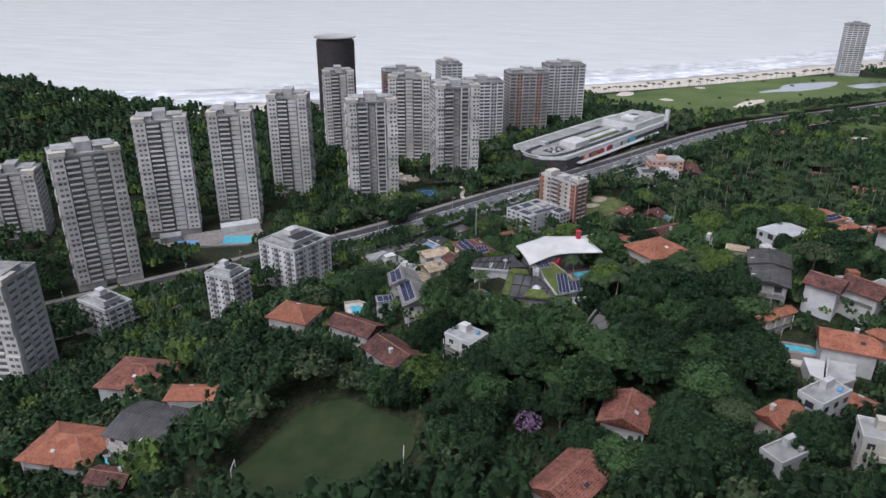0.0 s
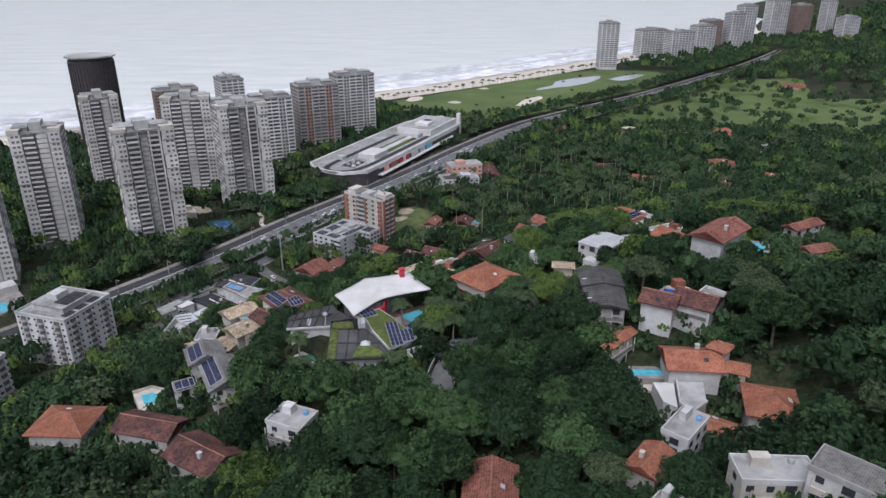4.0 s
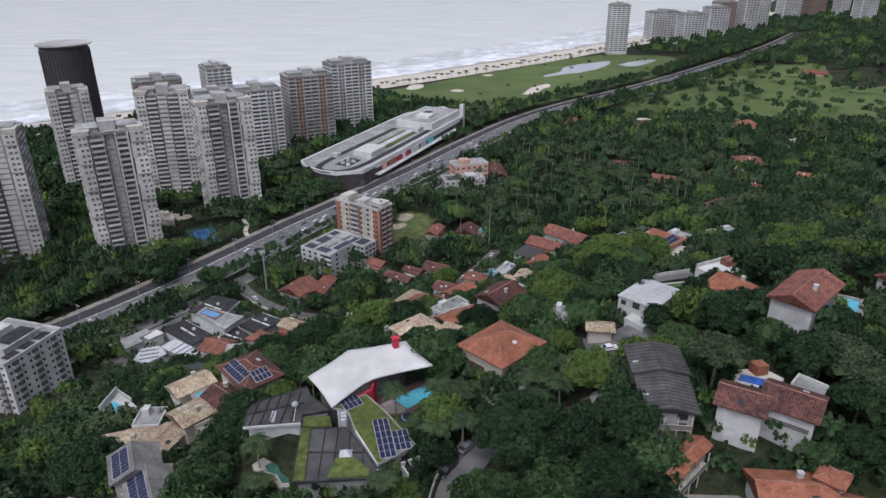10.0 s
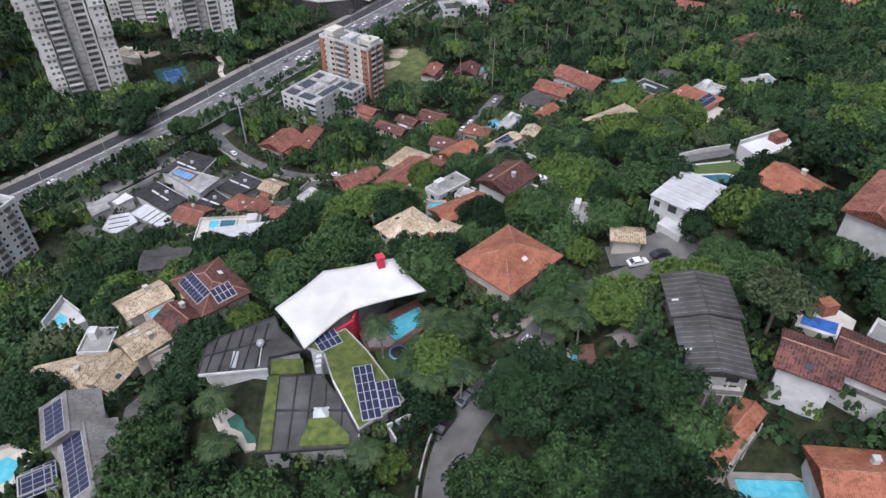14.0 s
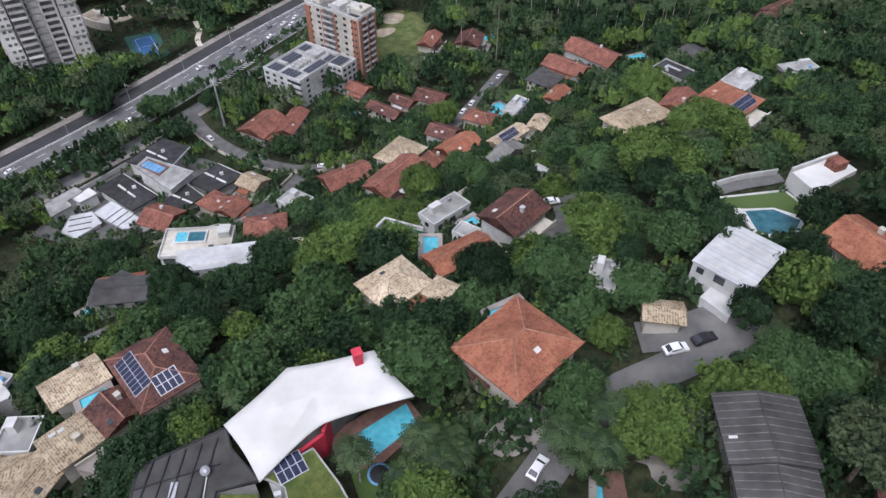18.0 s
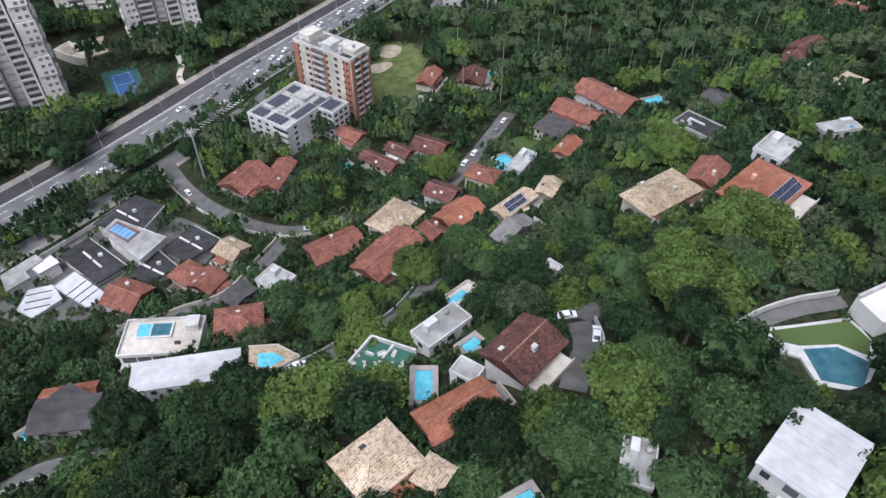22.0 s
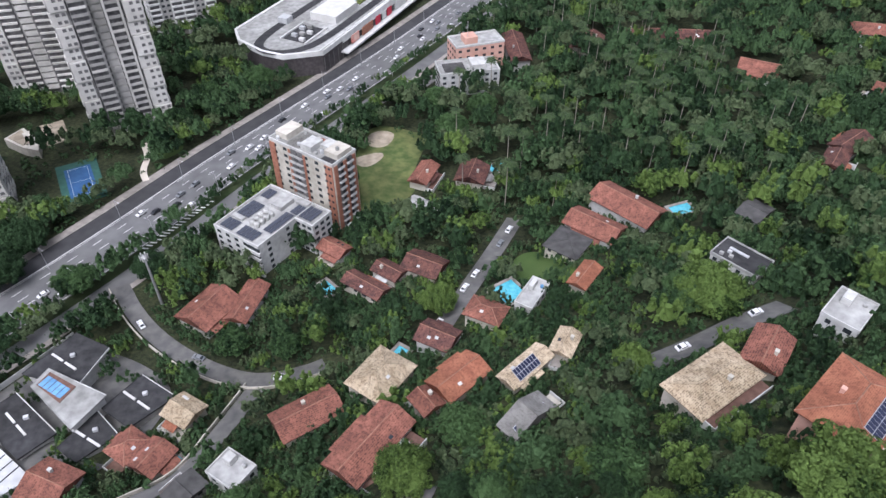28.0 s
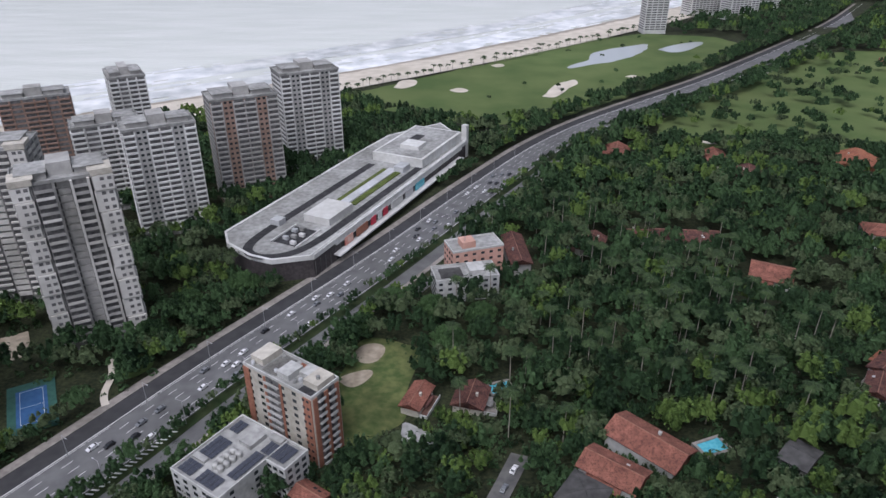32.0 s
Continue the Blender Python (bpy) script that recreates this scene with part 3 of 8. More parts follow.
plot(-116.2, 135.1, 56.5, 18, 16.2, 6.9, 5, "hip", "tile_orange", "white")
plot(-122.1, 121.6, 54.1, 1, 16.8, 15.6, 5, "gable", "dark", "white")
plot(-141.9, 112.5, 48.1, 7, 19.7, 15.6, 5, "hip", "tile_orange", "white")
plot(-118.1, 102.0, 53.7, 7, 9.6, 5.5, 4, "gable", "tile_brown", "white")
plot(-78.7, 162.8, 70.0, -14, 14.5, 7.9, 5, "gable", "tile_brown", "white")
plot(-100.2, 165.1, 70.0, -3, 13.1, 10.9, 5, "hip", "tile_orange", "white")
plot(-62.5, 152.1, 70.5, -31, 13.9, 9.6, 4, "gable", "tile_brown", "white")
plot(-43.0, 157.9, 76.5, -23, 9.5, 7.6, 6, "flat", "concrete", "white")
plot(1.3, 133.8, 78.1, -6, 9.8, 11.2, 5, "gable", "tile_red", "white")
plot(32.2, 133.9, 84.2, -40, 5.8, 8.7, 5, "gable", "tile_orange", "cream")
plot(41.6, 142.9, 85.9, -42, 5.9, 10.5, 5, "flat", "concrete", "white")
plot(49.7, 122.5, 90.7, -3, 13.7, 6.7, 5, "flat", "concrete", "cream")
plot(58.8, 115.2, 97.0, -45, 12.7, 7.4, 6, "flat", "slate", "white")
plot(-7.8, 112.0, 74.3, -25, 10.2, 14.8, 4, "gable", "tile_red", "white")
plot(31.7, 122.1, 84.1, -45, 5.1, 9.0, 4, "flat", "concrete", "white")
plot(18.2, 301.6, 54.7, -41, 4.2, 7.5, 4.5, "flat", "concrete", "white")
plot(495.0, 1040.0, 4.0, -35, 46.0, 15.0, 6, "gable", "tile_red", "pink")
plot(241.0, 622.0, 6.0, -15, 22.0, 16.0, 6, "hip", "tile_red", "white")
plot(267.0, 574.0, 8.0, -30, 14.0, 10.0, 5, "gable", "tile_orange", "cream")
plot(312.0, 687.0, 4.0, -20, 14.0, 10.0, 5, "flat", "concrete", "white")
plot(209.0, 540.0, 12.0, -40, 14.0, 10.0, 5, "gable", "tile_red", "white")
plot(-2.1, 217.2, 80.5, -46, 8.4, 3.6, 5, "gable", "tile_brown", "cream")
plot(-81.9, 358.2, 6.7, -30, 8.8, 8.3, 4, "gable", "thatch", "cream")
plot(-70.2, 327.5, 16.8, -37, 5.9, 8.3, 4, "gable", "dark", "grey")
plot(57.3, 167.4, 89.6, -44, 3.8, 4.0, 4, "hip", "tile_orange", "white")


# ---- ground ----
HILL = [
    (10, 41, 67, 88, 105, 134, 164, 190, 215),
    (4, 33, 53, 61, 77, 113, 141, 165, 187),
    (0, 28, 53, 61, 69, 87, 112, 138, 164),
    (0, 19, 55, 81, 82, 81, 95, 115, 146),
    (0, 6, 36, 67, 80, 92, 91, 98, 125),
    (0, 0, 13, 25, 44, 69, 73, 75, 88),
    (0, 0, 0, 0, 17, 37, 50, 54, 58),
    (0, 0, 0, 0, 0, 13, 28, 36, 39),
    (2, 3, 3, 1, 0, 0, 8, 20, 27)
]
HILL = np.array(HILL, float)


def spline(u):
    u = np.abs(u)
    return np.where(u < 1, 2 / 3 - u ** 2 + u ** 3 / 2, np.where(u < 2, (2 - u) ** 3 / 6, 0))


# shoreline from west to east, and its outward normal
SHORE = np.array([(-2200, -300), (-1200, 330), (-384, 835), (-123, 1025), (100, 1215), (290, 1400), (520, 1640), (813, 1980), (1100, 2450), (1350, 3000)], float)


def shore_dist(x, y):
    """Metres inland of the waterline (negative out at sea)."""
    best = np.full(np.shape(x), 1e9)
    sgn = np.ones(np.shape(x))
    for a, b in zip(SHORE[:-1], SHORE[1:]):
        d = b - a
        t = np.clip(((x - a[0]) * d[0] + (y - a[1]) * d[1]) / (d @ d), 0, 1)
        ex, ey = x - a[0] - t * d[0], y - a[1] - t * d[1]
        dist = np.hypot(ex, ey)
        s = np.where(d[0] * ey - d[1] * ex < 0, 1.0, -1.0)
        take = dist < best
        best, sgn = np.where(take, dist, best), np.where(take, s, sgn)
    return best * sgn


def bell(x, y, cx, cy, sx, sy, h, turn=0.0):
    c, s = math.cos(radians(turn)), math.sin(radians(turn))
    u, w = (x - cx) * c + (y - cy) * s, -(x - cx) * s + (y - cy) * c
    return h * np.exp(-(u / sx) ** 2 - (w / sy) ** 2)


def ground_z(x, y):
    x, y = np.asarray(x, float), np.asarray(y, float)
    xx, yy = np.clip(x, -300, 225), np.clip(y, 0, 700)
    z = np.zeros(np.shape(x))
    for j in range(9):
        by = spline((yy - 60 * j) / 60)
        for i in range(9):
            z = z + HILL[j, i] * by * spline((xx - (60 * i - 240)) / 60)
    z = z - 2.0
    top, bot = np.zeros(np.shape(x)), np.full(np.shape(x), 1e-9)
    for cx, cy, r, dz in PADS:
        w = np.exp(-(((x - cx) ** 2 + (y - cy) ** 2) / r ** 2) ** 1.5)
        top, bot = top + w * dz, bot + w
    z = z + top / np.maximum(bot, 1.0)
    # level yards cut into the slope
    for cx, cy, r, zc in ((-16, 207, 10.5, 75.9), (63, 263, 14, 73.2), (-21, 271, 10, 56.8), (-85, 302, 8, 24.5), (56, 255, 8, 74.5)):
        w = np.exp(-(((x - cx) ** 2 + (y - cy) ** 2) / r ** 2) ** 3)
        z = z + w * (np.minimum(z, zc) - z)
    z = z + bell(x, y, -640, 400, 150, 240, 50) + bell(x, y, -900, 250, 260, 260, 78)
    z = z + bell(x, y, 640, 1180, 130, 60, 22, 20) + bell(x, y, 1500, 1750, 300, 420, 140) + bell(x, y, 1560, 2650, 300, 330, 230)
    sd = shore_dist(x, y)
    z = np.where(sd < 90, np.minimum(z, -2.0 + 0.0 * z), z)
    return np.where(sd < 70, -2.0 - 3.0 * np.clip((70 - sd) / 70, 0, 4), z)


def gz(x, y):
    return float(ground_z(x, y))


# terraces cut for the houses
_pads = []
for _p in PLOTS:
    _pads.append((_p[0], _p[1], 0.5 * math.hypot(_p[4], _p[5]) + 4.0, float(np.clip(_p[2] - _p[6] - gz(_p[0], _p[1]), -9, 10))))
PADS = _pads + [(_x, _y, _r, _z - gz(_x, _y)) for _x, _y, _r, _z in ((-20, 206, 13, 76.2), (-45, 196, 9, 78.6), (-30, 183, 10, 78.2), (-22, 190, 8, 78.0), (-43, 184, 6, 75.6), (-14, 196, 8, 76.0), (46, 157, 8, 80.0), (54, 193, 6, 90.6))]


def axis(lo, a, b, hi, step):
    far_lo = -np.geomspace(step, a - lo, 14)[::-1] + a
    far_hi = b + np.geomspace(step, hi - b, 20)
    return np.concatenate([far_lo, np.arange(a, b + 0.1, step), far_hi])


def grid_sheet(xs, ys, zfun, material, name, keep=None):
    X, Y = np.meshgrid(xs, ys)
    Z = zfun(X, Y)
    v = np.stack([X, Y, Z], -1).reshape(-1, 3)
    nx, ny = len(xs), len(ys)
    i, j = np.meshgrid(np.arange(nx - 1), np.arange(ny - 1))
    k = (j * nx + i).ravel()
    f = np.stack([k, k + 1, k + nx + 1, k + nx], -1)
    if keep is not None:
        cx, cy = X.ravel()[f].mean(1), Y.ravel()[f].mean(1)
        f = f[keep(cx, cy)]
    return quads_mesh(name, v, f, material)


ground = tagged(put("ground", grid_sheet(axis(-4200, -330, 330, 4200, 6), axis(-1500, -60, 620, 4300, 6), ground_z, M["soil"], "ground")), "dark green hillside and plain under trees", "ground", kind="structure")
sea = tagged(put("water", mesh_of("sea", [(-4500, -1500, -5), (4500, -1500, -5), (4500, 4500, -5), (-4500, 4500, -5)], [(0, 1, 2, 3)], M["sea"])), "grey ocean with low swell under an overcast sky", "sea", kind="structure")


def along(line, step=12.0):
    """Points along a polyline, smoothed, at even steps, with unit normals to the right."""
    p = np.array(line, float)
    for _ in range(3):
        q = [p[0]]
        for a, b in zip(p[:-1], p[1:]):
            q += [a * 0.75 + b * 0.25, a * 0.25 + b * 0.75]
        p = np.array(q + [p[-1]])
    s = np.concatenate([[0], np.cumsum(np.hypot(*np.diff(p, axis=0).T))])
    t = np.arange(0, s[-1], step)
    r = np.stack([np.interp(t, s, p[:, 0]), np.interp(t, s, p[:, 1])], 1)
    d = np.gradient(r, axis=0)
    d /= np.hypot(d[:, 0], d[:, 1])[:, None]
    return r, np.stack([d[:, 1], -d[:, 0]], 1)


def ribbon(line, o0, o1, lift, material, name, step=12.0, zfun=None, cuts=2, wob=0.0, thick=0.0):
    """A strip along a line between two offsets to its right, laid on the ground."""
    r, n = along(line, step)
    rows = []
    rng = np.random.default_rng(4)
    for c in range(cuts):
        t = c / (cuts - 1)
        o = o0 + (o1 - o0) * t
        o = o + (rng.normal(0, wob, len(r)) if wob and 0 < 1 else 0)
        q = r + n * (np.asarray(o)[..., None] if np.ndim(o) else o)
        z = (zfun(q[:, 0], q[:, 1]) if zfun else ground_z(q[:, 0], q[:, 1])) + lift
        rows.append(np.column_stack([q, z]))
    k = len(r)
    v = np.concatenate(rows)
    f = [(c * k + i, (c + 1) * k + i, (c + 1) * k + i + 1, c * k + i + 1) for c in range(cuts - 1) for i in range(k - 1)]
    return quads_mesh(name, v, np.array(f), material)


flat = lambda z: (lambda x, y: np.full(np.shape(x), z))
# beach, wet edge and surf, offsets inland positive
beach_line = SHORE
tagged(put("beach", ribbon(beach_line, 3, 74, 0.25, M["sand"], "beach", 14, cuts=5)), "pale sand beach along the ocean", "beach", kind="structure")
tagged(put("wet_sand", ribbon(beach_line, -10, 6, 0.3, M["wet_sand"], "wet_sand", 9, wob=2.0, cuts=3)), "wet brown sand at the waterline", "beach", kind="structure")


def surf(o0, o1, lift, seed):
    """A ragged band of foam: cells of a strip kept by noise."""
    r, n = along(beach_line, 5.0)
    rows = 14
    v, f = [], []
    for c in range(rows):
        o = o0 + (o1 - o0) * c / (rows - 1)
        for i in range(len(r)):
            wv = noise.noise((i * 0.05, c * 0.4, seed)) * 7
            q = r[i] + n[i] * (o + wv)
            v.append((q[0], q[1], -5 + lift + 0.35 * max(0.0, math.sin(c * 1.3 + i * 0.05))))
    k = len(r)
    for c in range(rows - 1):
        edge = abs(c / (rows - 2) - 0.35) * 1.25
        for i in range(k - 1):
            if noise.noise((i * 0.045, c * 0.55 + seed, 3.1)) * 0.9 + noise.noise((i * 0.3, c * 1.3, seed)) * 0.5 > edge * 0.9 - 0.62:
                a = c * k + i
                f.append((a, a + k, a + k + 1, a + 1))
    return mesh_of("surf", v, f, M["foam"])


tagged(put("surf", surf(-2, -62, 0.2, 1.0)), "white breaking surf along the beach", "surf", kind="stuff")
tagged(put("surf", surf(-72, -130, 0.15, 5.0)), "thin outer line of breaking foam", "surf", kind="stuff")



# ---- golf, lots, roads ----
def patch(pts, lift, material, name, wob=0.0, z=None, step=8.0):
    """A flat-laid polygon with a softened outline, on the ground."""
    r, _ = along(list(pts) + [pts[0]], step)
    c = r.mean(0)
    v = [(c[0], c[1], (gz(*c) if z is None else z) + lift)]
    for i, p in enumerate(r):
        k = 1 + wob * noise.noise((p[0] * 0.05, p[1] * 0.05, 0.5))
        q = c + (p - c) * k
        v.append((q[0], q[1], (gz(*q) if z is None else z) + lift))
    n = len(r)
    return mesh_of(name, v, [(0, 1 + i, 1 + (i + 1) % n) for i in range(n)], material)


def area(name, pts, lift, m, label, category, wob=0.05, step=8.0, z=None):
    return tagged(put(name, patch(pts, lift, M[m], name, wob, z, step)), label, category, kind="structure")


area("golf_course", [(-108, 925), (-60, 875), (28, 828), (100, 862), (200, 955), (330, 1090), (380, 1190), (330, 1230), (232, 1245), (60, 1085)], 0.2, "fairway", "green golf fairways beside the beach", "golf course")
area("golf_course", [(140, 775), (215, 785), (300, 765), (385, 742), (480, 765), (560, 880), (655, 1050), (560, 1095), (430, 1130), (330, 1030), (215, 905)], 0.2, "fairway", "wide green golf fairways with scattered trees", "golf course")
area("pond", [(165.8, 1110.1), (180.3, 1132.4), (212.4, 1152.6), (245.9, 1173.7), (251.2, 1166.7), (234.0, 1126.3), (204.9, 1089.1), (184.7, 1071.5), (167.4, 1065.7), (145.3, 1049.0), (124.4, 1035.5), (133.9, 1057.1), (160.4, 1080.0)], 0.45, "lake", "pale grey golf course pond", "pond", 0.1, 3.0)
area("pond", [(254.7, 1139.5), (279.9, 1166.9), (315.3, 1188.5), (327.6, 1181.4), (296.5, 1139.8), (265.6, 1117.0)], 0.45, "lake", "pale grey golf course pond", "pond", 0.1, 3.0)
for _b in ([(85.0, 923.7), (95.8, 948.3), (106.7, 974.7), (116.0, 979.4), (127.7, 998.2), (134.6, 986.4), (124.3, 965.9), (111.4, 948.5), (99.6, 923.8)], [(-58.0, 958.0), (-55.8, 985.1), (-38.3, 987.5), (-35.6, 964.7), (-48.0, 951.6)], [(192.8, 796.4), (206.7, 804.8), (215.5, 796.6), (202.5, 787.1)], [(42.1, 1054.1), (54.9, 1065.4), (62.2, 1051.5), (50.1, 1040.7)]):
    area("sand_bunker", _b, 0.42, "sand", "pale sand bunker in the golf course", "bunker", 0.3, 2.5)
for _b in ([(181.1, 1003.4), (193.6, 1013.4), (200.8, 1003.6), (188.4, 996.3)], [(245.6, 770.8), (258.4, 778.4), (264.7, 773.4), (252.6, 767.1)], [(-2.5, 947.6), (6.6, 958.4), (17.6, 945.7), (6.3, 937.2)], [(160.1, 796.1), (166.3, 798.9), (170.2, 790.8), (163.3, 788.1)]):
    area("sand_bunker", _b, 0.42, "sand", "pale sand bunker in the golf course", "bunker", 0.3, 2.5)
area("playing_field", [(-92, 104), (-84, 130), (-70, 138), (-52, 134), (-43, 122), (-52, 106), (-70, 96)], 0.5, "field", "worn green playing field between trees", "field", 0.2, 2.0)
area("vacant_lot", [(-48.4, 495.2), (-43.6, 510.2), (-41.8, 525.7), (-29.2, 524.9), (-10.3, 520.2), (-15.9, 506.9), (-18.7, 492.3), (-20.0, 475.5), (-24.6, 465.0), (-31.3, 460.5), (-39.7, 457.7), (-45.0, 475.2)], 0.15, "rough_grass", "grassy vacant lot with bare patches", "lawn", 0.25, 2.0)
area("bare_earth", [(-48.3, 498.0), (-43.7, 501.7), (-35.9, 504.7), (-33.5, 502.0), (-37.2, 495.4), (-42.5, 491.8)], 0.3, "earth", "patch of bare pale earth", "earth", 0.35, 1.5)
area("bare_earth", [(-43.8, 513.6), (-41.2, 520.9), (-35.2, 522.7), (-30.7, 519.5), (-33.3, 510.5), (-38.7, 509.2)], 0.3, "earth", "patch of bare pale earth", "earth", 0.35, 1.5)
area("bare_earth", [(-24.2, 460.5), (-21.0, 468.0), (-19.9, 474.0), (-10.1, 466.4), (-4.9, 461.9), (-7.8, 455.5), (-14.9, 458.2)], 0.3, "concrete", "pale rubble of a cleared building site", "earth", 0.5, 1.2)

# the avenue: carriageway edges as offsets across its axis
AVENUE = [(-620, -170), (-420, 90), (-250, 310), (-148, 447), (-107, 521), (-44, 620), (-4, 692), (72, 815), (162, 905), (250, 985), (330, 1072), (430, 1180), (560, 1330), (700, 1520)]


def lane(o0, o1, m, name, lift, label, step=8.0):
    return tagged(put(name, ribbon(AVENUE, o0, o1, lift, M[m], name, step)), label, "road", kind="structure")


lane(-1.5, 6.6, "dark_asphalt", "service_road", 0.16, "dark new asphalt of a service lane")
lane(7.0, 28.0, "asphalt", "road", 0.18, "worn grey four-lane avenue with traffic")
lane(33.0, 40.5, "asphalt", "frontage_road", 0.16, "grey frontage road beside the avenue")
lane(28.0, 33.0, "field", "verge", 0.22, "grassy verge between roads")
lane(-5.5, -1.5, "paving", "pavement", 0.3, "paved footpath beside the avenue")
lane(40.5, 43.0, "paving", "pavement", 0.3, "paved footpath beside the frontage road")
lane(6.6, 7.0, "paint", "kerb", 0.42, "pale kerb between lanes")


def dashes(offset, length, gap, width, start, end, lift=0.27, name="lane_mark"):
    r, n = along(AVENUE, 1.0)
    k = start
    v, f = [], []
    while k < end and k + length < len(r):
        a, b = r[k], r[k + length]
        na, nb = n[k], n[k + length]
        j = len(v)
        for p, q, s in ((a, na, 0), (a, na, width), (b, nb, width), (b, nb, 0)):
            w = p + q * (offset + s)
            v.append((w[0], w[1], gz(*w) + lift))
        f.append((j, j + 1, j + 2, j + 3))
        k += length + gap
    return tagged(put(name, mesh_of(name, v, f, M["paint"])), "white painted lane marks on asphalt", "road marking", kind="stuff")


for _o in (11.2, 15.2, 19.2, 23.3):
    dashes(_o, 4, 7, 0.22, 300, 1500)
dashes(7.4, 30, 1, 0.2, 300, 1500)
dashes(27.4, 30, 1, 0.2, 300, 1500)


r_h, n_h = along(AVENUE, 1.0)
near_h = np.argmin((r_h[:, 0] + 129) ** 2 + (r_h[:, 1] - 477) ** 2)
v_h, f_h = [], []
for _k in range(near_h - 30, near_h + 4, 2):
    for _o, _s in ((28.3, 0.0), (28.3, 0.7), (30.6, 1.9), (30.6, 1.2)):
        _p = r_h[_k] + n_h[_k] * _o + (r_h[_k + 1] - r_h[_k]) * _s
        v_h.append((_p[0], _p[1], gz(*_p) + 0.3))
    f_h.append(tuple(range(len(v_h) - 4, len(v_h))))
tagged(put("hatch_mark", mesh_of("hatch_mark", v_h, f_h, M["paint"])), "white hatched strip painted beside the avenue", "road marking", kind="stuff")


def streets_of(line, w):
    tagged(put("street", ribbon(line, -w / 2, w / 2, 0.45, M["street"], "street", 2.5, cuts=4)), "narrow grey hillside street", "street", kind="structure")
    STREETS.append((along(line, 3.0)[0], w / 2 + 2.5))


def garden_wall(line, o, h=1.6, m="cream", thick=0.3):
    """A low wall along a street: a long closed strip."""
    r, n = along(line, 2.5)
    v, f = [], []
    for p, q in zip(r, n):
        a, b = p + q * o, p + q * (o + thick)
        za, zb = gz(*a), gz(*b)
        v += [(a[0], a[1], za - 0.5), (a[0], a[1], za + h), (b[0], b[1], za + h), (b[0], b[1], zb - 0.5)]
    for i in range(len(r) - 1):
        k = i * 4
        f += [(k, k + 1, k + 5, k + 4), (k + 1, k + 2, k + 6, k + 5), (k + 2, k + 3, k + 7, k + 6)]
    f += [(0, 3, 2, 1), (len(v) - 4, len(v) - 3, len(v) - 2, len(v) - 1)]
    return tagged(put("garden_wall", mesh_of("garden_wall", v, f, M[m])), "low rendered garden wall along a street", "wall", kind="structure")


STREETS = []
street = streets_of
street([(-124, 417), (-114, 403), (-99, 389), (-79, 377), (-64, 372), (-50, 375), (-42, 379)], 6)
street([(-64, 370), (-69, 354), (-74, 340), (-84, 329), (-95, 320), (-108, 316)], 6)
street([(-10, 322), (-15, 308), (-19, 300), (-28, 292), (-36, 283), (-44, 278)], 6)
street([(22, 454), (13, 434), (4, 415), (-5, 395), (-10, 382)], 7)
street([(22, 280), (22, 270), (18, 261), (16, 255)], 5)
street([(46, 354), (61, 360), (75, 368), (91, 374)], 7)
street([(43, 222), (32, 217), (20, 212), (12, 204.5), (5, 195.5), (-2, 187), (-6.5, 180.5), (-8.5, 172), (-9, 164)], 6.5)
street([(71, 275), (62, 274), (52, 270), (44, 262)], 3.2)
street([(-61.8, 206), (-62.3, 201), (-64.8, 195.5), (-63.8, 189.5), (-60, 184)], 4.5)
area("forecourt", [(-2, 204), (3, 209), (8.8, 212.3), (10.5, 206), (2.5, 200)], 0.4, "paving", "stone paved forecourt beside an orange-roofed house", "yard", 0.03, 2.0)
area("stone_court", [(20.6, 199.4), (25.4, 199.4), (28.8, 193.2), (24.1, 190.8)], 0.4, "paving", "grey stone court among tall trees", "yard", 0.05, 1.5)
street([(46, 224), (34, 223), (26, 223)], 7)
street([(-74.5, 259), (-82, 257), (-93, 257.5), (-101.5, 254), (-106.5, 248), (-110, 240)], 5.5)
street([(-1, 594), (-13, 577), (-20, 566)], 6)


garden_wall([(-64, 370), (-69, 354), (-74, 340), (-84, 329), (-95, 320), (-108, 316)], 3.6, 1.5, "cream")
garden_wall([(-10, 322), (-15, 308), (-19, 300), (-28, 292), (-36, 283), (-44, 278)], 3.6, 1.5, "grey")
garden_wall([(22, 280), (22, 270), (18, 261), (16, 255)], -3.4, 1.5, "white")
garden_wall([(71, 275), (62, 274), (52, 270), (44, 262)], 2.2, 1.5, "white")
garden_wall([(-74.5, 259), (-82, 257), (-93, 257.5), (-101.5, 254)], -3.4, 1.5, "white")
garden_wall([(-124, 417), (-114, 403), (-99, 389), (-79, 377), (-64, 372), (-50, 375), (-42, 379)], 3.8, 1.5, "cream")
garden_wall([(-2, 187), (-6.5, 180.5), (-8.5, 172), (-9, 164)], 3.9, 1.5, "grey")


# ---- apartment towers ----
FOOT, PATIOS = [], []


def foot(x, y, r):
    FOOT.append((x, y, r))


PANES = {}


def pane(w, h, m="glass", t=0.12):
    """A window: a shared box of glass, proud of its wall, with x along the wall and y out."""
    key = (round(w, 1), round(h, 1), m)
    if key not in PANES:
        PANES[key] = solid([(-w / 2, -t, 0, w / 2, 0.05, h)], M[m], "window")
    return PANES[key]


def merged(rows, material, name):
    """Many shifted copies of box lists in one mesh."""
    return solid([(a + x, b + y, c + z, e + x, f + y, g + z) for boxes, x, y, z in rows for a, b, c, e, f, g in boxes], M[material], name)


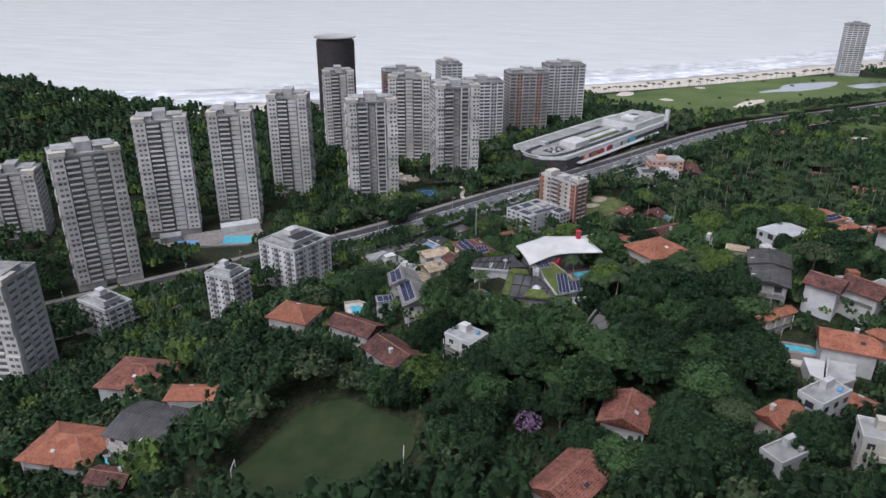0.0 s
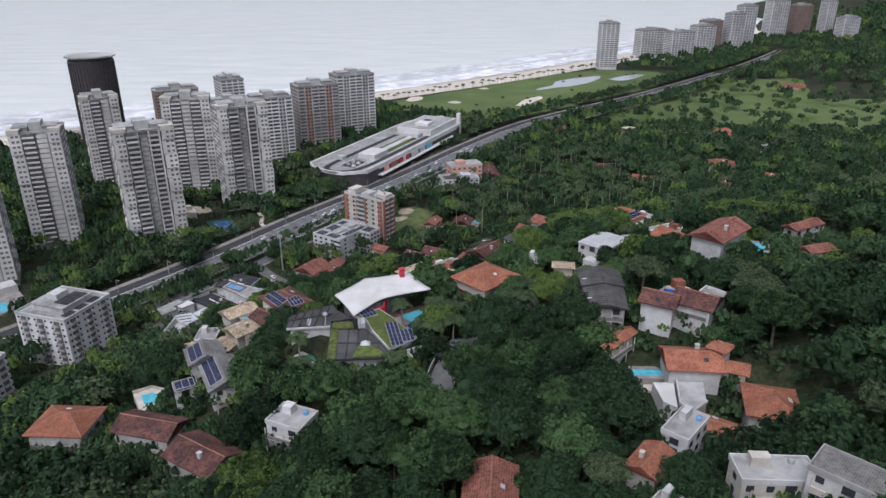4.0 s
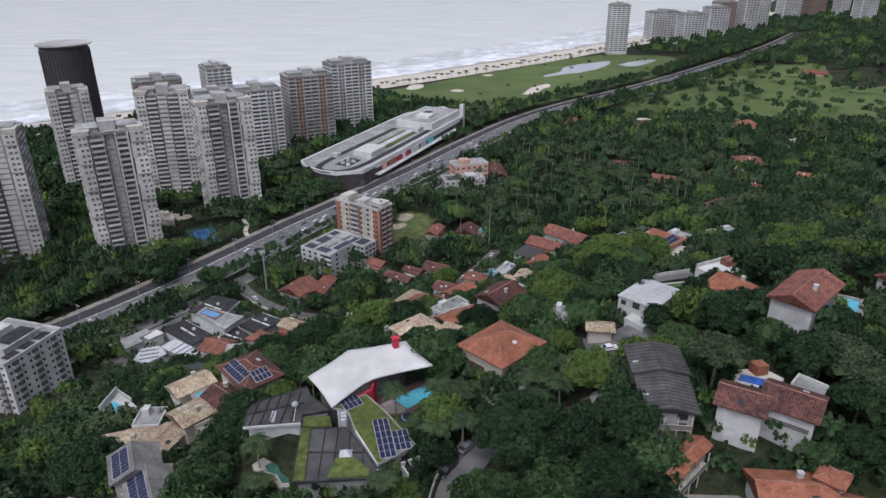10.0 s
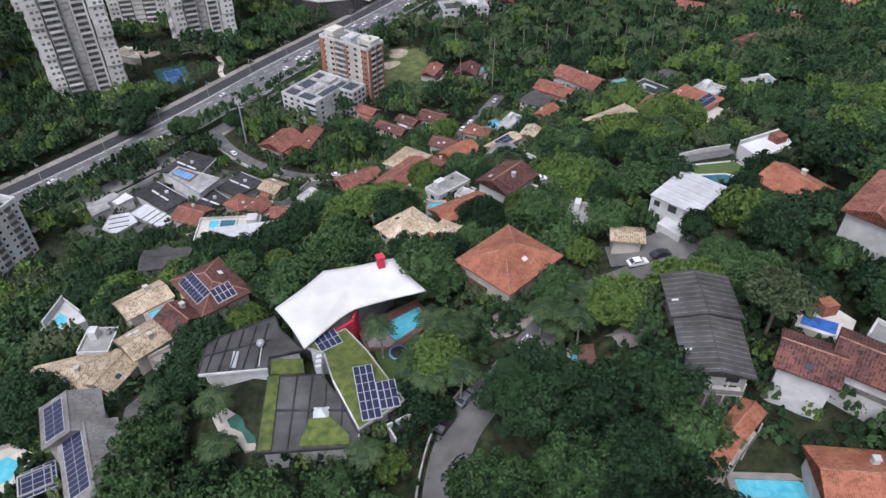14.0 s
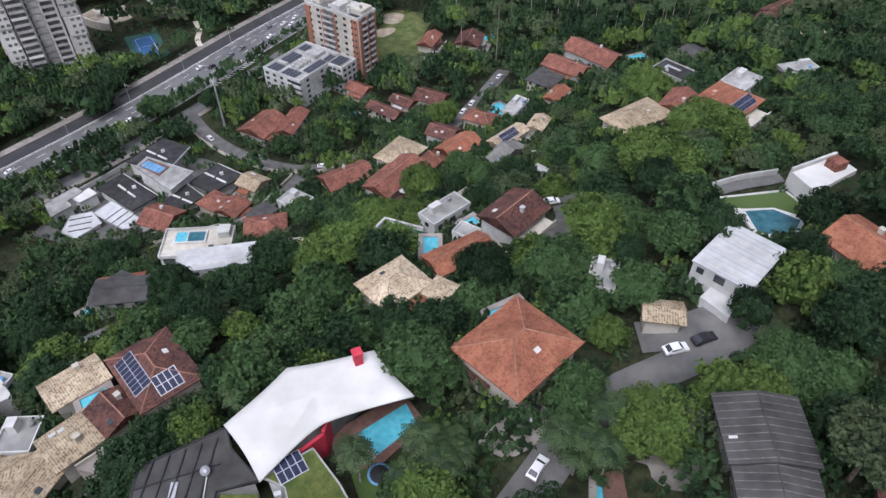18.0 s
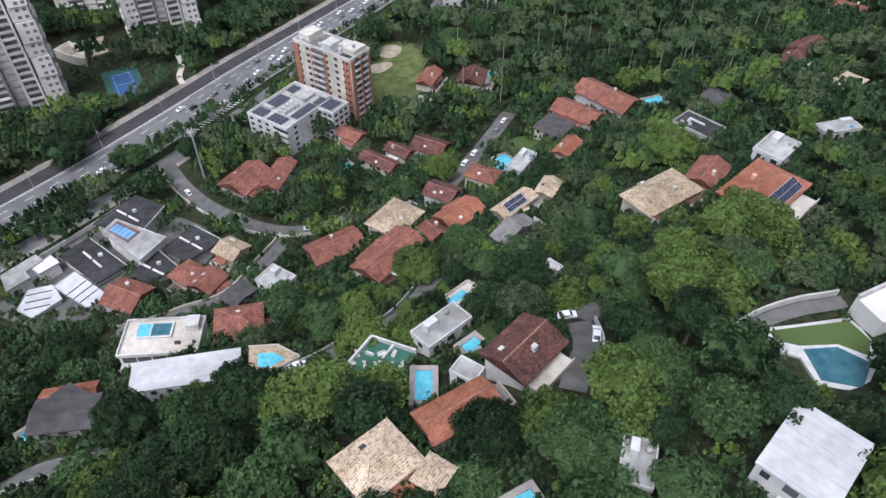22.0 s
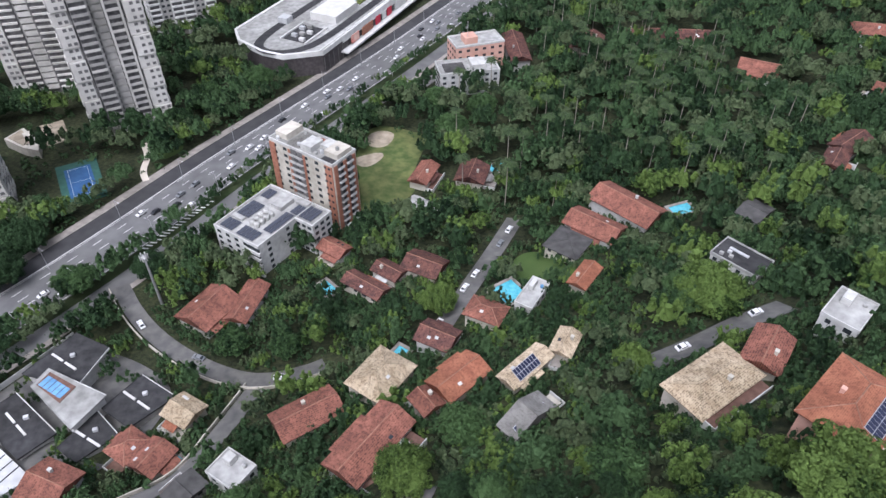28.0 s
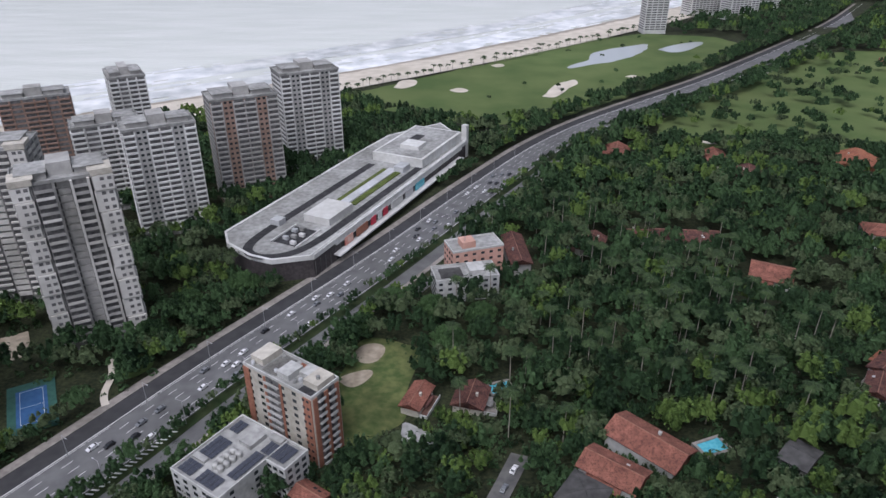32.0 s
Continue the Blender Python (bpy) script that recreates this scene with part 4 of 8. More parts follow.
def tower(x, y, rot, w, d, floors, fh=3.15, style="panel", base=None, label="", far=False, body_m="tower_wall", band_m="tower_band", cat="apartment tower"):
    """A slab tower; (x, y) is the corner that opens its front, x along the front, y into the depth."""
    g = gz(x, y) if base is None else base
    top = thing("apartment_tower", pose(x, y, g, 0, 0, rot), label, cat, "apartment towers")
    h = floors * fh + 4
    r = 2.6
    a, b = w * 0.42, w * 0.58
    body = [(0, 0), (a, 0), (a, r), (b, r), (b, 0), (w, 0), (w, d), (b, d), (b, d - r), (a, d - r), (a, d), (0, d)]
    if style != "panel":
        body = [(0, 0), (w, 0), (w, d), (0, d)]
    put("wall", prism(body, -6, h, M[body_m], "wall"), top)
    put("roof", solid([(0.4, 0.4, h, w - 0.4, d - 0.4, h + 0.3), (-0.3, -0.3, h - 0.2, w + 0.3, 0.2, h + 1.1), (-0.3, d - 0.2, h - 0.2, w + 0.3, d + 0.3, h + 1.1), (-0.3, 0.2, h - 0.2, 0.2, d - 0.2, h + 1.1), (w - 0.2, 0.2, h - 0.2, w + 0.3, d - 0.2, h + 1.1)], M["concrete"], "roof"), top)
    for bx in ((w * 0.08, d * 0.2, h + 0.3, w * 0.36, d * 0.8, h + 3.0), (w * 0.64, d * 0.2, h + 0.3, w * 0.92, d * 0.75, h + 3.0), (w * 0.38, d * 0.3, h + 0.3, w * 0.62, d * 0.85, h + 5.5)):
        put("penthouse", solid([bx], M["tower_wall"], "penthouse"), top)
    if style == "panel":
        put("terrace_roof", solid([(-0.2, -1.2, h + 0.3, w * 0.22, d * 0.35, h + 2.6), (-0.2, -1.2, h + 2.6, w * 0.24, d * 0.4, h + 2.9)], M["cream"], "terrace_roof"), top, None, "cream rooftop awning over a terrace")
        put("terrace_roof", solid([(w * 0.78, -1.2, h + 0.3, w + 0.2, d * 0.35, h + 2.4), (w * 0.76, -1.2, h + 2.4, w + 0.2, d * 0.4, h + 2.7)], M["cream"], "terrace_roof"), top, None, "cream rooftop awning over a terrace")
    for bx in ((w * 0.06, d * 0.16, h + 3.0, w * 0.37, d * 0.84, h + 3.3), (w * 0.63, d * 0.16, h + 3.0, w * 0.94, d * 0.8, h + 3.3)):
        put("penthouse_roof", solid([bx], M["concrete"], "penthouse_roof"), top)
    rng = random.Random(int(x * 7 + y))
    if far:
        n = max(4, int(w / 6.5))
        bw = w / n
        bands = [([(0.25, -1.0, 0, bw - 0.25, 0, 1.1)], i * bw, 0, 4 + f * fh) for f in range(floors) for i in range(n) if i % 3 != 1]
        bands += [([(-0.3, d * 0.06, 0, 0.03, d * 0.94, 1.1)], 0, 0, 4 + f * fh) for f in range(floors)]
        bands += [([(w - 0.03, d * 0.06, 0, w + 0.3, d * 0.94, 1.1)], 0, 0, 4 + f * fh) for f in range(floors)]
        bands += [([(-0.35, -0.5, 0, 0.35, 0, h - 1)], min(max(i * bw, 0.36), w - 0.36), 0, 0) for i in range(n + 1)]
        # dark sheets: window glass, and painted shade behind the balconies
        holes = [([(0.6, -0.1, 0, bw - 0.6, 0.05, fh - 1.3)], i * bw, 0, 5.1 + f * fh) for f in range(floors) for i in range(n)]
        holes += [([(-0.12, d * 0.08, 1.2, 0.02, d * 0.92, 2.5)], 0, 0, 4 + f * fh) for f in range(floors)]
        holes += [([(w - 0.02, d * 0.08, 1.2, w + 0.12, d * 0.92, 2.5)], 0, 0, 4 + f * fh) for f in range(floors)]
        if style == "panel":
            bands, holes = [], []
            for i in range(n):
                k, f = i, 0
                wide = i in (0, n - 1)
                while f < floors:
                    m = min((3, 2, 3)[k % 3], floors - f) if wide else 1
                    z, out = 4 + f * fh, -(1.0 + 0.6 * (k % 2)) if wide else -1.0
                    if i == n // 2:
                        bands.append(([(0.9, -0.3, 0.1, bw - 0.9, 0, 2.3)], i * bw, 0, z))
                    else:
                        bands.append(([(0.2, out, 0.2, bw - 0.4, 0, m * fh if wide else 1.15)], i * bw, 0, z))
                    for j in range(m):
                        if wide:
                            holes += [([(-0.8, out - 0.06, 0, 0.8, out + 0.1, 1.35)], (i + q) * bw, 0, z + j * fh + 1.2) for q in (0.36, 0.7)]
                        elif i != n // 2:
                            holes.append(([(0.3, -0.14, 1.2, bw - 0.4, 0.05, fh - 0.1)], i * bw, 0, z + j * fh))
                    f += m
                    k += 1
                # full-height dark strip, painted shade in the gap between bays
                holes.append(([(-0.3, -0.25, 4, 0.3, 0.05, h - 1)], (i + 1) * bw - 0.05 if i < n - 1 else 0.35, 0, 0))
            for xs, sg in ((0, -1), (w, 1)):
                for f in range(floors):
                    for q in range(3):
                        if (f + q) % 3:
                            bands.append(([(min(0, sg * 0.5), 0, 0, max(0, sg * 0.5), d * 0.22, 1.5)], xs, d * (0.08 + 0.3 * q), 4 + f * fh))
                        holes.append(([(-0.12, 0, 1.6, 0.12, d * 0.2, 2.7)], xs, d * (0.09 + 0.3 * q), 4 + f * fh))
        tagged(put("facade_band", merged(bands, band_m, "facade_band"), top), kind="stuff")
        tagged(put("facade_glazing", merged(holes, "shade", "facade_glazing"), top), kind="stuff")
    elif style == "panel":
        u = w / 36
        slots = []
        # panelled wings in stacks of two or three storeys, some pushed forward
        for x0, x1, seed in ((0.0, 7.0 * u, 0), (28.0 * u, w, 1)):
            f = 0
            k = seed
            while f < floors:
                m = min((3, 2, 3, 3, 2)[k % 5], floors - f)
                z, out, dx = 4 + f * fh, -(1.0 + 0.7 * (k % 2)), 0.5 * u * (k % 2)
                slots.append(("panel", band_m, (x0 + dx, out, 0.35, x1 - 0.5 * u + dx, 0.0, m * fh), (0, 0, z)))
                for i in range(m):
                    for q in (0.42, 0.76):
                        slots.append(("window", "shade", (-0.75, out - 0.06, 0, 0.75, out + 0.1, 1.35), (x0 + dx + (x1 - x0) * q, 0, z + i * fh + 1.2)))
                f += m
                k += 1
        # balconies: parapets before dark sheets painted as deep shade, between slim piers
        for x0, x1, piers in ((7.9 * u, 14.4 * u, False), (21.4 * u, 26.6 * u, True)):
            for f in range(floors):
                z = 4 + f * fh
                slots.append(("balcony", "tower_wall" if (f + piers) % 3 else band_m, (0, -1.5, 0, x1 - x0, -1.3, 1.1), (x0, 0, z)))
                slots.append(("balcony_slab", "tower_wall", (0, -1.5, -0.2, x1 - x0, 0.0, 0.0), (x0, 0, z)))
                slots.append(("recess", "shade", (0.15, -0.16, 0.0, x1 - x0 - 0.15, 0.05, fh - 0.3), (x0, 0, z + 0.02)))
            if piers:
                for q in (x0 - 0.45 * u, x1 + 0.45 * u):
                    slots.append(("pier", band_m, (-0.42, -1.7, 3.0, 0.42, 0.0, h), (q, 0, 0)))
            # dark strip painted as the shaded gap between bays
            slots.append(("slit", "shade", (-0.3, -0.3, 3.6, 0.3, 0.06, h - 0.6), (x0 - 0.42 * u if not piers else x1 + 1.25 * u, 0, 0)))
        # the recessed shaft with pale spandrels, dark strips painted as shade beside them
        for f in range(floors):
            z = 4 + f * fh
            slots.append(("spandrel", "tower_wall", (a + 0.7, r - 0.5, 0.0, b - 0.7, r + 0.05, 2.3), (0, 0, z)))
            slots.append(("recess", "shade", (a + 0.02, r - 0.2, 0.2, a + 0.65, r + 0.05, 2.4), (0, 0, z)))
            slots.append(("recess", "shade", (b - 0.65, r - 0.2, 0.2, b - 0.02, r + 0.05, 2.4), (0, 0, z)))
        shared = {}
        for nm, mt, bx, at in slots:
            key = (nm, mt) + tuple(round(q, 2) for q in bx)
            if key not in shared:
                shared[key] = solid([bx], M[mt], nm)
            put(nm, shared[key], top, pose(*at))
        sides = [([(min(0, sg * 0.5), 0, 0, max(0, sg * 0.5), d * 0.22, 1.5)], xs, d * (0.08 + 0.3 * q), 4 + f * fh) for xs, sg in ((0, -1), (w, 1)) for f in range(floors) for q in range(3) if (f + q) % 3]
        lights = [([(-0.12, 0, 1.6, 0.12, d * 0.2, 2.7)], xs, d * (0.09 + 0.3 * q), 4 + f * fh) for xs in (0, w) for f in range(floors) for q in range(3)]
        tagged(put("side_cladding", merged(sides, band_m, "side_cladding"), top), kind="stuff")
        tagged(put("side_glazing", merged(lights, "shade", "side_glazing"), top), kind="stuff")
    else:
        n = 6
        bw = w / n
        bal = solid([(0.25, -1.1, 0, bw - 0.25, 0, 1.0)], M[band_m], "balcony")
        # dark sheet above each parapet, painted as balcony shade
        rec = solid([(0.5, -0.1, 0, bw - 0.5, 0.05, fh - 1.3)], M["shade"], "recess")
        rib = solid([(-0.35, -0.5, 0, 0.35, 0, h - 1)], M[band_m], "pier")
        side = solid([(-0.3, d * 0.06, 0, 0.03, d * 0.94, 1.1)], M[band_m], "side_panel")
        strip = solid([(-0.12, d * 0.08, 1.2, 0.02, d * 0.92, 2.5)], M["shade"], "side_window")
        for i in range(n + 1):
            put("pier", rib, top, pose(min(max(i * bw, 0.36), w - 0.36), 0, 0))
        for f in range(floors):
            z = 4 + f * fh
            for i in range(n):
                if i % 3 == 1:
                    put("window", pane(1.6, 1.3), top, pose((i + 0.3) * bw, 0, z + 1.1))
                    put("window", pane(1.6, 1.3), top, pose((i + 0.75) * bw, 0, z + 1.1))
                else:
                    put("balcony", bal, top, pose(i * bw, 0, z))
                    put("recess", rec, top, pose(i * bw, 0, z + 1.1))
            put("side_panel", side, top, pose(0, 0, z))
            put("side_window", strip, top, pose(0, 0, z))
    PATIOS.append((x + w / 2 * math.cos(radians(rot)) - d / 2 * math.sin(radians(rot)), y + w / 2 * math.sin(radians(rot)) + d / 2 * math.cos(radians(rot)), 0, rot, w + 3, d + 3))
    return top


GREY = "tall grey concrete apartment tower with white panels and balconies"
tower(-169, 513, 29, 36, 22, 23, label=GREY)
tower(-211, 440, 29, 36, 22, 23, label=GREY)
tower(-224, 551, 16, 36, 22, 23, far=True, label=GREY)
tower(-286, 553, 30, 27, 22, 23, far=True, label=GREY)
tower(-275, 440, 22, 29, 24, 23, far=True, label=GREY)
tower(-281, 376, 28, 28, 24, 23, far=True, label=GREY)
tower(-311, 342, 36, 32, 22, 23, far=True, label=GREY)
tower(-296, 264, 50, 34, 22, 23, far=True, label=GREY)
tower(-327, 205, 55, 34, 22, 23, far=True, label=GREY)
tower(-268, 168, 14, 34, 20, 15, far=True, base=2, label="nearer grey apartment block with balconies")
tower(-176, 622, 29, 38, 22, 19, style="bal", label="pale apartment tower with balconies and white piers", body_m="tower_wall", band_m="tower_white")
tower(-143, 668, 28, 40, 24, 20, style="bal", label="brown and beige apartment tower with balconies", body_m="tower_brown", band_m="tower_wall")
tower(-116, 732, 28, 41, 24, 20, style="bal", label="white apartment tower with dark window strips", body_m="tower_wall", band_m="tower_white")
tower(-222, 655, 28, 38, 20, 16, far=True, style="bal", label="white apartment slab behind taller towers", body_m="tower_white", band_m="tower_white")
tower(-290, 700, 28, 42, 20, 17, far=True, style="bal", label="brown apartment slab near the beach", body_m="tower_brown", band_m="tower_brown")
tower(-238, 745, 30, 24, 34, 18, far=True, style="bal", label="white hotel slab near the beach", body_m="tower_white", band_m="tower_white")
tower(-395, 300, 35, 30, 22, 12, far=True, label="beige apartment block among trees")
# the far group along the golf course
tower(262, 1242, 4, 30, 24, 23, style="bal", far=True, label="slim grey tower beside the golf pond", body_m="tower_white", band_m="tower_white")
for _x, _y, _w, _n, _b in ((372, 1390, 60, 15, "tower_white"), (418, 1350, 50, 15, "tower_white"), (495, 1440, 44, 16, "tower_white"), (530, 1490, 40, 18, "tower_brown"), (585, 1500, 32, 22, "tower_white"), (625, 1545, 34, 26, "tower_white"), (770, 1735, 50, 26, "tower_white"), (840, 1760, 50, 22, "tower_brown"), (925, 1780, 26, 24, "tower_white"), (905, 1660, 46, 15, "tower_white")):
    tower(_x, _y, 20, _w, 26, _n, style="bal", far=True, label="distant pale apartment tower by the coast" if _b == "tower_white" else "distant brown apartment tower by the coast", body_m=_b, band_m=_b)
# mid-rise blocks
def flats(x, y, rot, w, d, floors, base, label):
    """A white mid-rise with stacked balconies on the two sides that face the hill; (x, y) is its west corner."""
    top = thing("apartment_block", pose(x, y, base, 0, 0, rot), label, "apartment block")
    fh = 3.1
    h = floors * fh + 2
    put("wall", solid([(0, 0, -5, w, d, h)], M["tower_white"], "wall"), top)
    put("roof", solid([(0.5, 0.5, h, w - 0.5, d - 0.5, h + 0.15)], M["concrete"], "roof"), top)
    for bx in ((-0.2, -0.2, h - 0.3, w + 0.2, 0.3, h + 1.0), (-0.2, d - 0.3, h - 0.3, w + 0.2, d + 0.2, h + 1.0), (-0.2, 0.3, h - 0.3, 0.3, d - 0.3, h + 1.0), (w - 0.3, 0.3, h - 0.3, w + 0.2, d - 0.3, h + 1.0)):
        put("parapet", solid([bx], M["white"], "parapet"), top)
    put("penthouse", solid([(w * 0.2, d * 0.2, h, w * 0.8, d * 0.8, h + 3.0)], M["white"], "penthouse"), top)
    put("penthouse_roof", solid([(w * 0.17, d * 0.17, h + 3.0, w * 0.83, d * 0.83, h + 3.25)], M["concrete"], "penthouse_roof"), top)
    put("roof_deck", solid([(w * 0.52, d * 0.3, h + 3.25, w * 0.8, d * 0.76, h + 3.4)], M["tar"], "roof_deck"), top)
    put("lift_house", solid([(w * 0.3, d * 0.4, h + 3.25, w * 0.5, d * 0.65, h + 5.8)], M["white"], "lift_house"), top)
    for i in range(3):
        put("roof_panel", solid([(0, 0, h + 0.15, w * 0.16, d * 0.2, h + 0.5)], M["tar"], "roof_panel"), top, pose(w * 0.82, d * (0.12 + 0.27 * i), 0))
    bal = solid([(-1.7, -1.2, 0, 1.7, -1.05, 1.0), (-1.7, -1.2, -0.18, 1.7, 0.05, 0.0), (-1.7, -1.05, 0, -1.55, 0, 1.0), (1.55, -1.05, 0, 1.7, 0, 1.0)], M["tower_wall"], "balcony")
    # flat dark sheet behind each balcony, shade put in as colour
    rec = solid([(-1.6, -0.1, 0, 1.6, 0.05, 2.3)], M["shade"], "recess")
    for span, m in ((w, pose(0, 0, 0)), (d, pose(w, 0, 0, 0, 0, 90))):
        n = max(2, int(span / 7.5))
        for f in range(floors):
            z = 2 + f * fh
            for i in range(n):
                c = (i + 0.5) * span / n
                for nm, me, dx, dz in (("recess", rec, 0, 0.05), ("balcony", bal, 0, 0), ("window", pane(1.1, 1.0), -2.9, 1.1), ("window", pane(1.1, 1.0), 2.9, 1.1)):
                    put(nm, me, top).matrix_local = m @ pose(c + dx, 0, z + dz)
    PATIOS.append((x + w / 2 * math.cos(radians(rot)) - d / 2 * math.sin(radians(rot)), y + w / 2 * math.sin(radians(rot)) + d / 2 * math.cos(radians(rot)), 0, rot, w + 3, d + 3))
    return top


flats(-204.5, 305.0, -17, 28, 28, 8, -2, "white mid-rise apartment block with stacked balconies")
flats(-200.3, 251.0, -8, 17, 12.5, 9, 0, "small white apartment block on the slope")
flats(-259.8, 229.5, -15, 22.5, 14, 4, 2, "low white apartment block below the towers")


def hotel_drum():
    """The dark round hotel tower with a ring on top."""
    x, y, r, h = -345, 700, 20, 90
    top = thing("round_tower", pose(x, y, -3), "dark round ribbed hotel tower with a roof ring", "hotel tower")
    n = 40
    ring = [(r * math.cos(2 * math.pi * i / n), r * math.sin(2 * math.pi * i / n)) for i in range(n)]
    put("shaft", prism(ring, -4, h, M["dark_cladding"], "shaft"), top)
    rib = solid([(-0.35, -0.5, 6, 0.35, 0.4, h - 2)], M["dark_cladding"], "rib")
    for i in range(n):
        a = 2 * math.pi * (i + 0.5) / n
        put("rib", rib, top, pose(r * math.cos(a), r * math.sin(a), 0, 0, 0, math.degrees(a) + 90))
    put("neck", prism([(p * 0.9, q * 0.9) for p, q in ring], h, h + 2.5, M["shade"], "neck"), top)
    put("roof_ring", prism([(p * 1.12, q * 1.12) for p, q in ring], h + 2.5, h + 3.6, M["tower_wall"], "roof_ring"), top)
    foot(x, y, 28)


hotel_drum()


def mesh_strip(line, width, z0, z1, material, name, smooth=True):
    """A long closed bar of even width along a line."""
    if smooth:
        r, n = along(line, 4.0)
    else:
        r = np.array(line, float)
        d = np.gradient(r, axis=0)
        d /= np.hypot(d[:, 0], d[:, 1])[:, None]
        n = np.stack([d[:, 1], -d[:, 0]], 1)
    v, f = [], []
    for p, q in zip(r, n):
        a, b = p - q * width / 2, p + q * width / 2
        v += [(a[0], a[1], z0), (b[0], b[1], z0), (b[0], b[1], z1), (a[0], a[1], z1)]
    for i in range(len(r) - 1):
        k = 4 * i
        f += [(k + j, k + (j + 1) % 4, k + 4 + (j + 1) % 4, k + 4 + j) for j in range(4)]
    f += [(3, 2, 1, 0), tuple(range(len(v) - 4, len(v)))]
    return mesh_of(name, v, f, material)


def mall():
    top = thing("shopping_mall", pose(0, 0, -2), "long low shopping mall with grey roof lanes and dark cladding", "shopping mall")
    H = 13
    out = [(-119, 594), (-104, 581), (-92, 576), (-72, 581), (9, 758), (-10, 800), (-48, 770), (-62, 742), (-124, 607)]
    put("wall", prism(out, -3, H - 0.8, M["dark_cladding"], "wall"), top)
    put("roof_deck", prism(out, H - 0.8, H, M["concrete"], "roof_deck"), top)
    put("roof_rim", mesh_strip([(p[0], p[1]) for p in out + out[:1]], 1.4, H - 2.2, H + 0.5, M["tower_white"], "roof_rim", False), top)
    u = np.array([81, 177]) / np.hypot(81, 177)
    v = np.array([u[1], -u[0]])
    rot = math.degrees(math.atan2(u[1], u[0]))
    o = np.array([-72.0, 581.0])

    def bx(name, a0, a1, b0, b1, z0, z1, m, label=""):
        # a along the street front, b back from it
        return put(name, solid([(a0, b0, z0, a1, b1, z1)], M[m], name), top, pose(o[0], o[1], 0, 0, 0, rot), label)

    lane_m = mesh_strip([(150, 6.5), (60, 6.5), (10, 6.5), (-6, 12), (-14, 24), (-10, 36), (8, 39.5), (60, 39.0), (128, 38.5)], 5.2, H, H + 0.14, M["tar"], "roof_lane")
    put("roof_lane", lane_m, top, pose(o[0], o[1], 0, 0, 0, rot), "dark grey roof driveway")
    bx("sunken_court", 4, 24, 13, 28, H, H + 0.1, "tar", "dark sunken roof court")
    bx("court_kerb", 3, 25, 12.2, 13, H, H + 1.0, "membrane")
    bx("court_kerb", 3, 25, 28, 28.8, H, H + 1.0, "membrane")
    for k in range(6):
        bx("roof_hood", 5 + k * 3.1, 7 + k * 3.1, 15 + (k * 7) % 10, 18 + (k * 7) % 10, H, H + 1.8, ("membrane", "metal", "concrete")[k % 3])
    bx("parapet", -2, 194, 0.0, 0.7, H, H + 1.1, "tower_white", "white roof parapet")
    bx("roof_garden", 62, 120, 13, 17, H, H + 0.6, "sod", "planted roof strip")
    bx("roof_garden", 62, 120, 24, 27, H, H + 0.6, "sod", "planted roof strip")
    bx("skylight", 62, 122, 17.5, 23.5, H, H + 0.9, "metal")
    bx("plant_room", 32, 56, 11, 28, H, H + 4.2, "membrane", "white roof plant room")
    bx("plant_room", 118, 128, 11, 18, H, H + 4, "metal")
    bx("plant_room", 20, 26, 36, 42, H, H + 3.2, "metal")
    bx("upper_block", 132, 196, 4, 42, H, H + 6, "tower_white")
    bx("upper_deck", 134, 194, 6, 40, H + 6, H + 6.3, "concrete")
    bx("roof_well", 166, 176, 24, 31, H + 6.3, H + 6.6, "tar", "dark roof light well")
    bx("plant_room", 146, 158, 14, 28, H + 6.3, H + 9, "tower_white")
    bx("sign_pylon", 196, 200, 0, 4, 0, H + 11, "tower_white")
    # the street front: glazed band, canopy, panels
    bx("shop_glazing", 22, 178, -0.7, 0.3, 0.5, 4.2, "glass")
    bx("canopy", 18, 182, -4.5, 0.2, 4.4, 5.2, "membrane", "pale street canopy")
    bx("facade_band", 20, 186, -0.9, 0.2, 9.5, 13.6, "tower_white", "white facade band")
    for k, (a, w, m) in enumerate(((28, 8, "ad"), (40, 12, "brick"), (56, 5, "red"), (64, 4, "tower_white"), (70, 5, "red"), (80, 14, "membrane"), (98, 10, "solar_frame"), (112, 12, "water"))):
        bx("advert_panel", a, a + w, -1.3, -0.6, 5.6, 10.2, m, "large facade advert panel")
    for k in range(40):
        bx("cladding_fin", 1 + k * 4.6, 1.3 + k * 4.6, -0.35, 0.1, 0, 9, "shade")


mall()


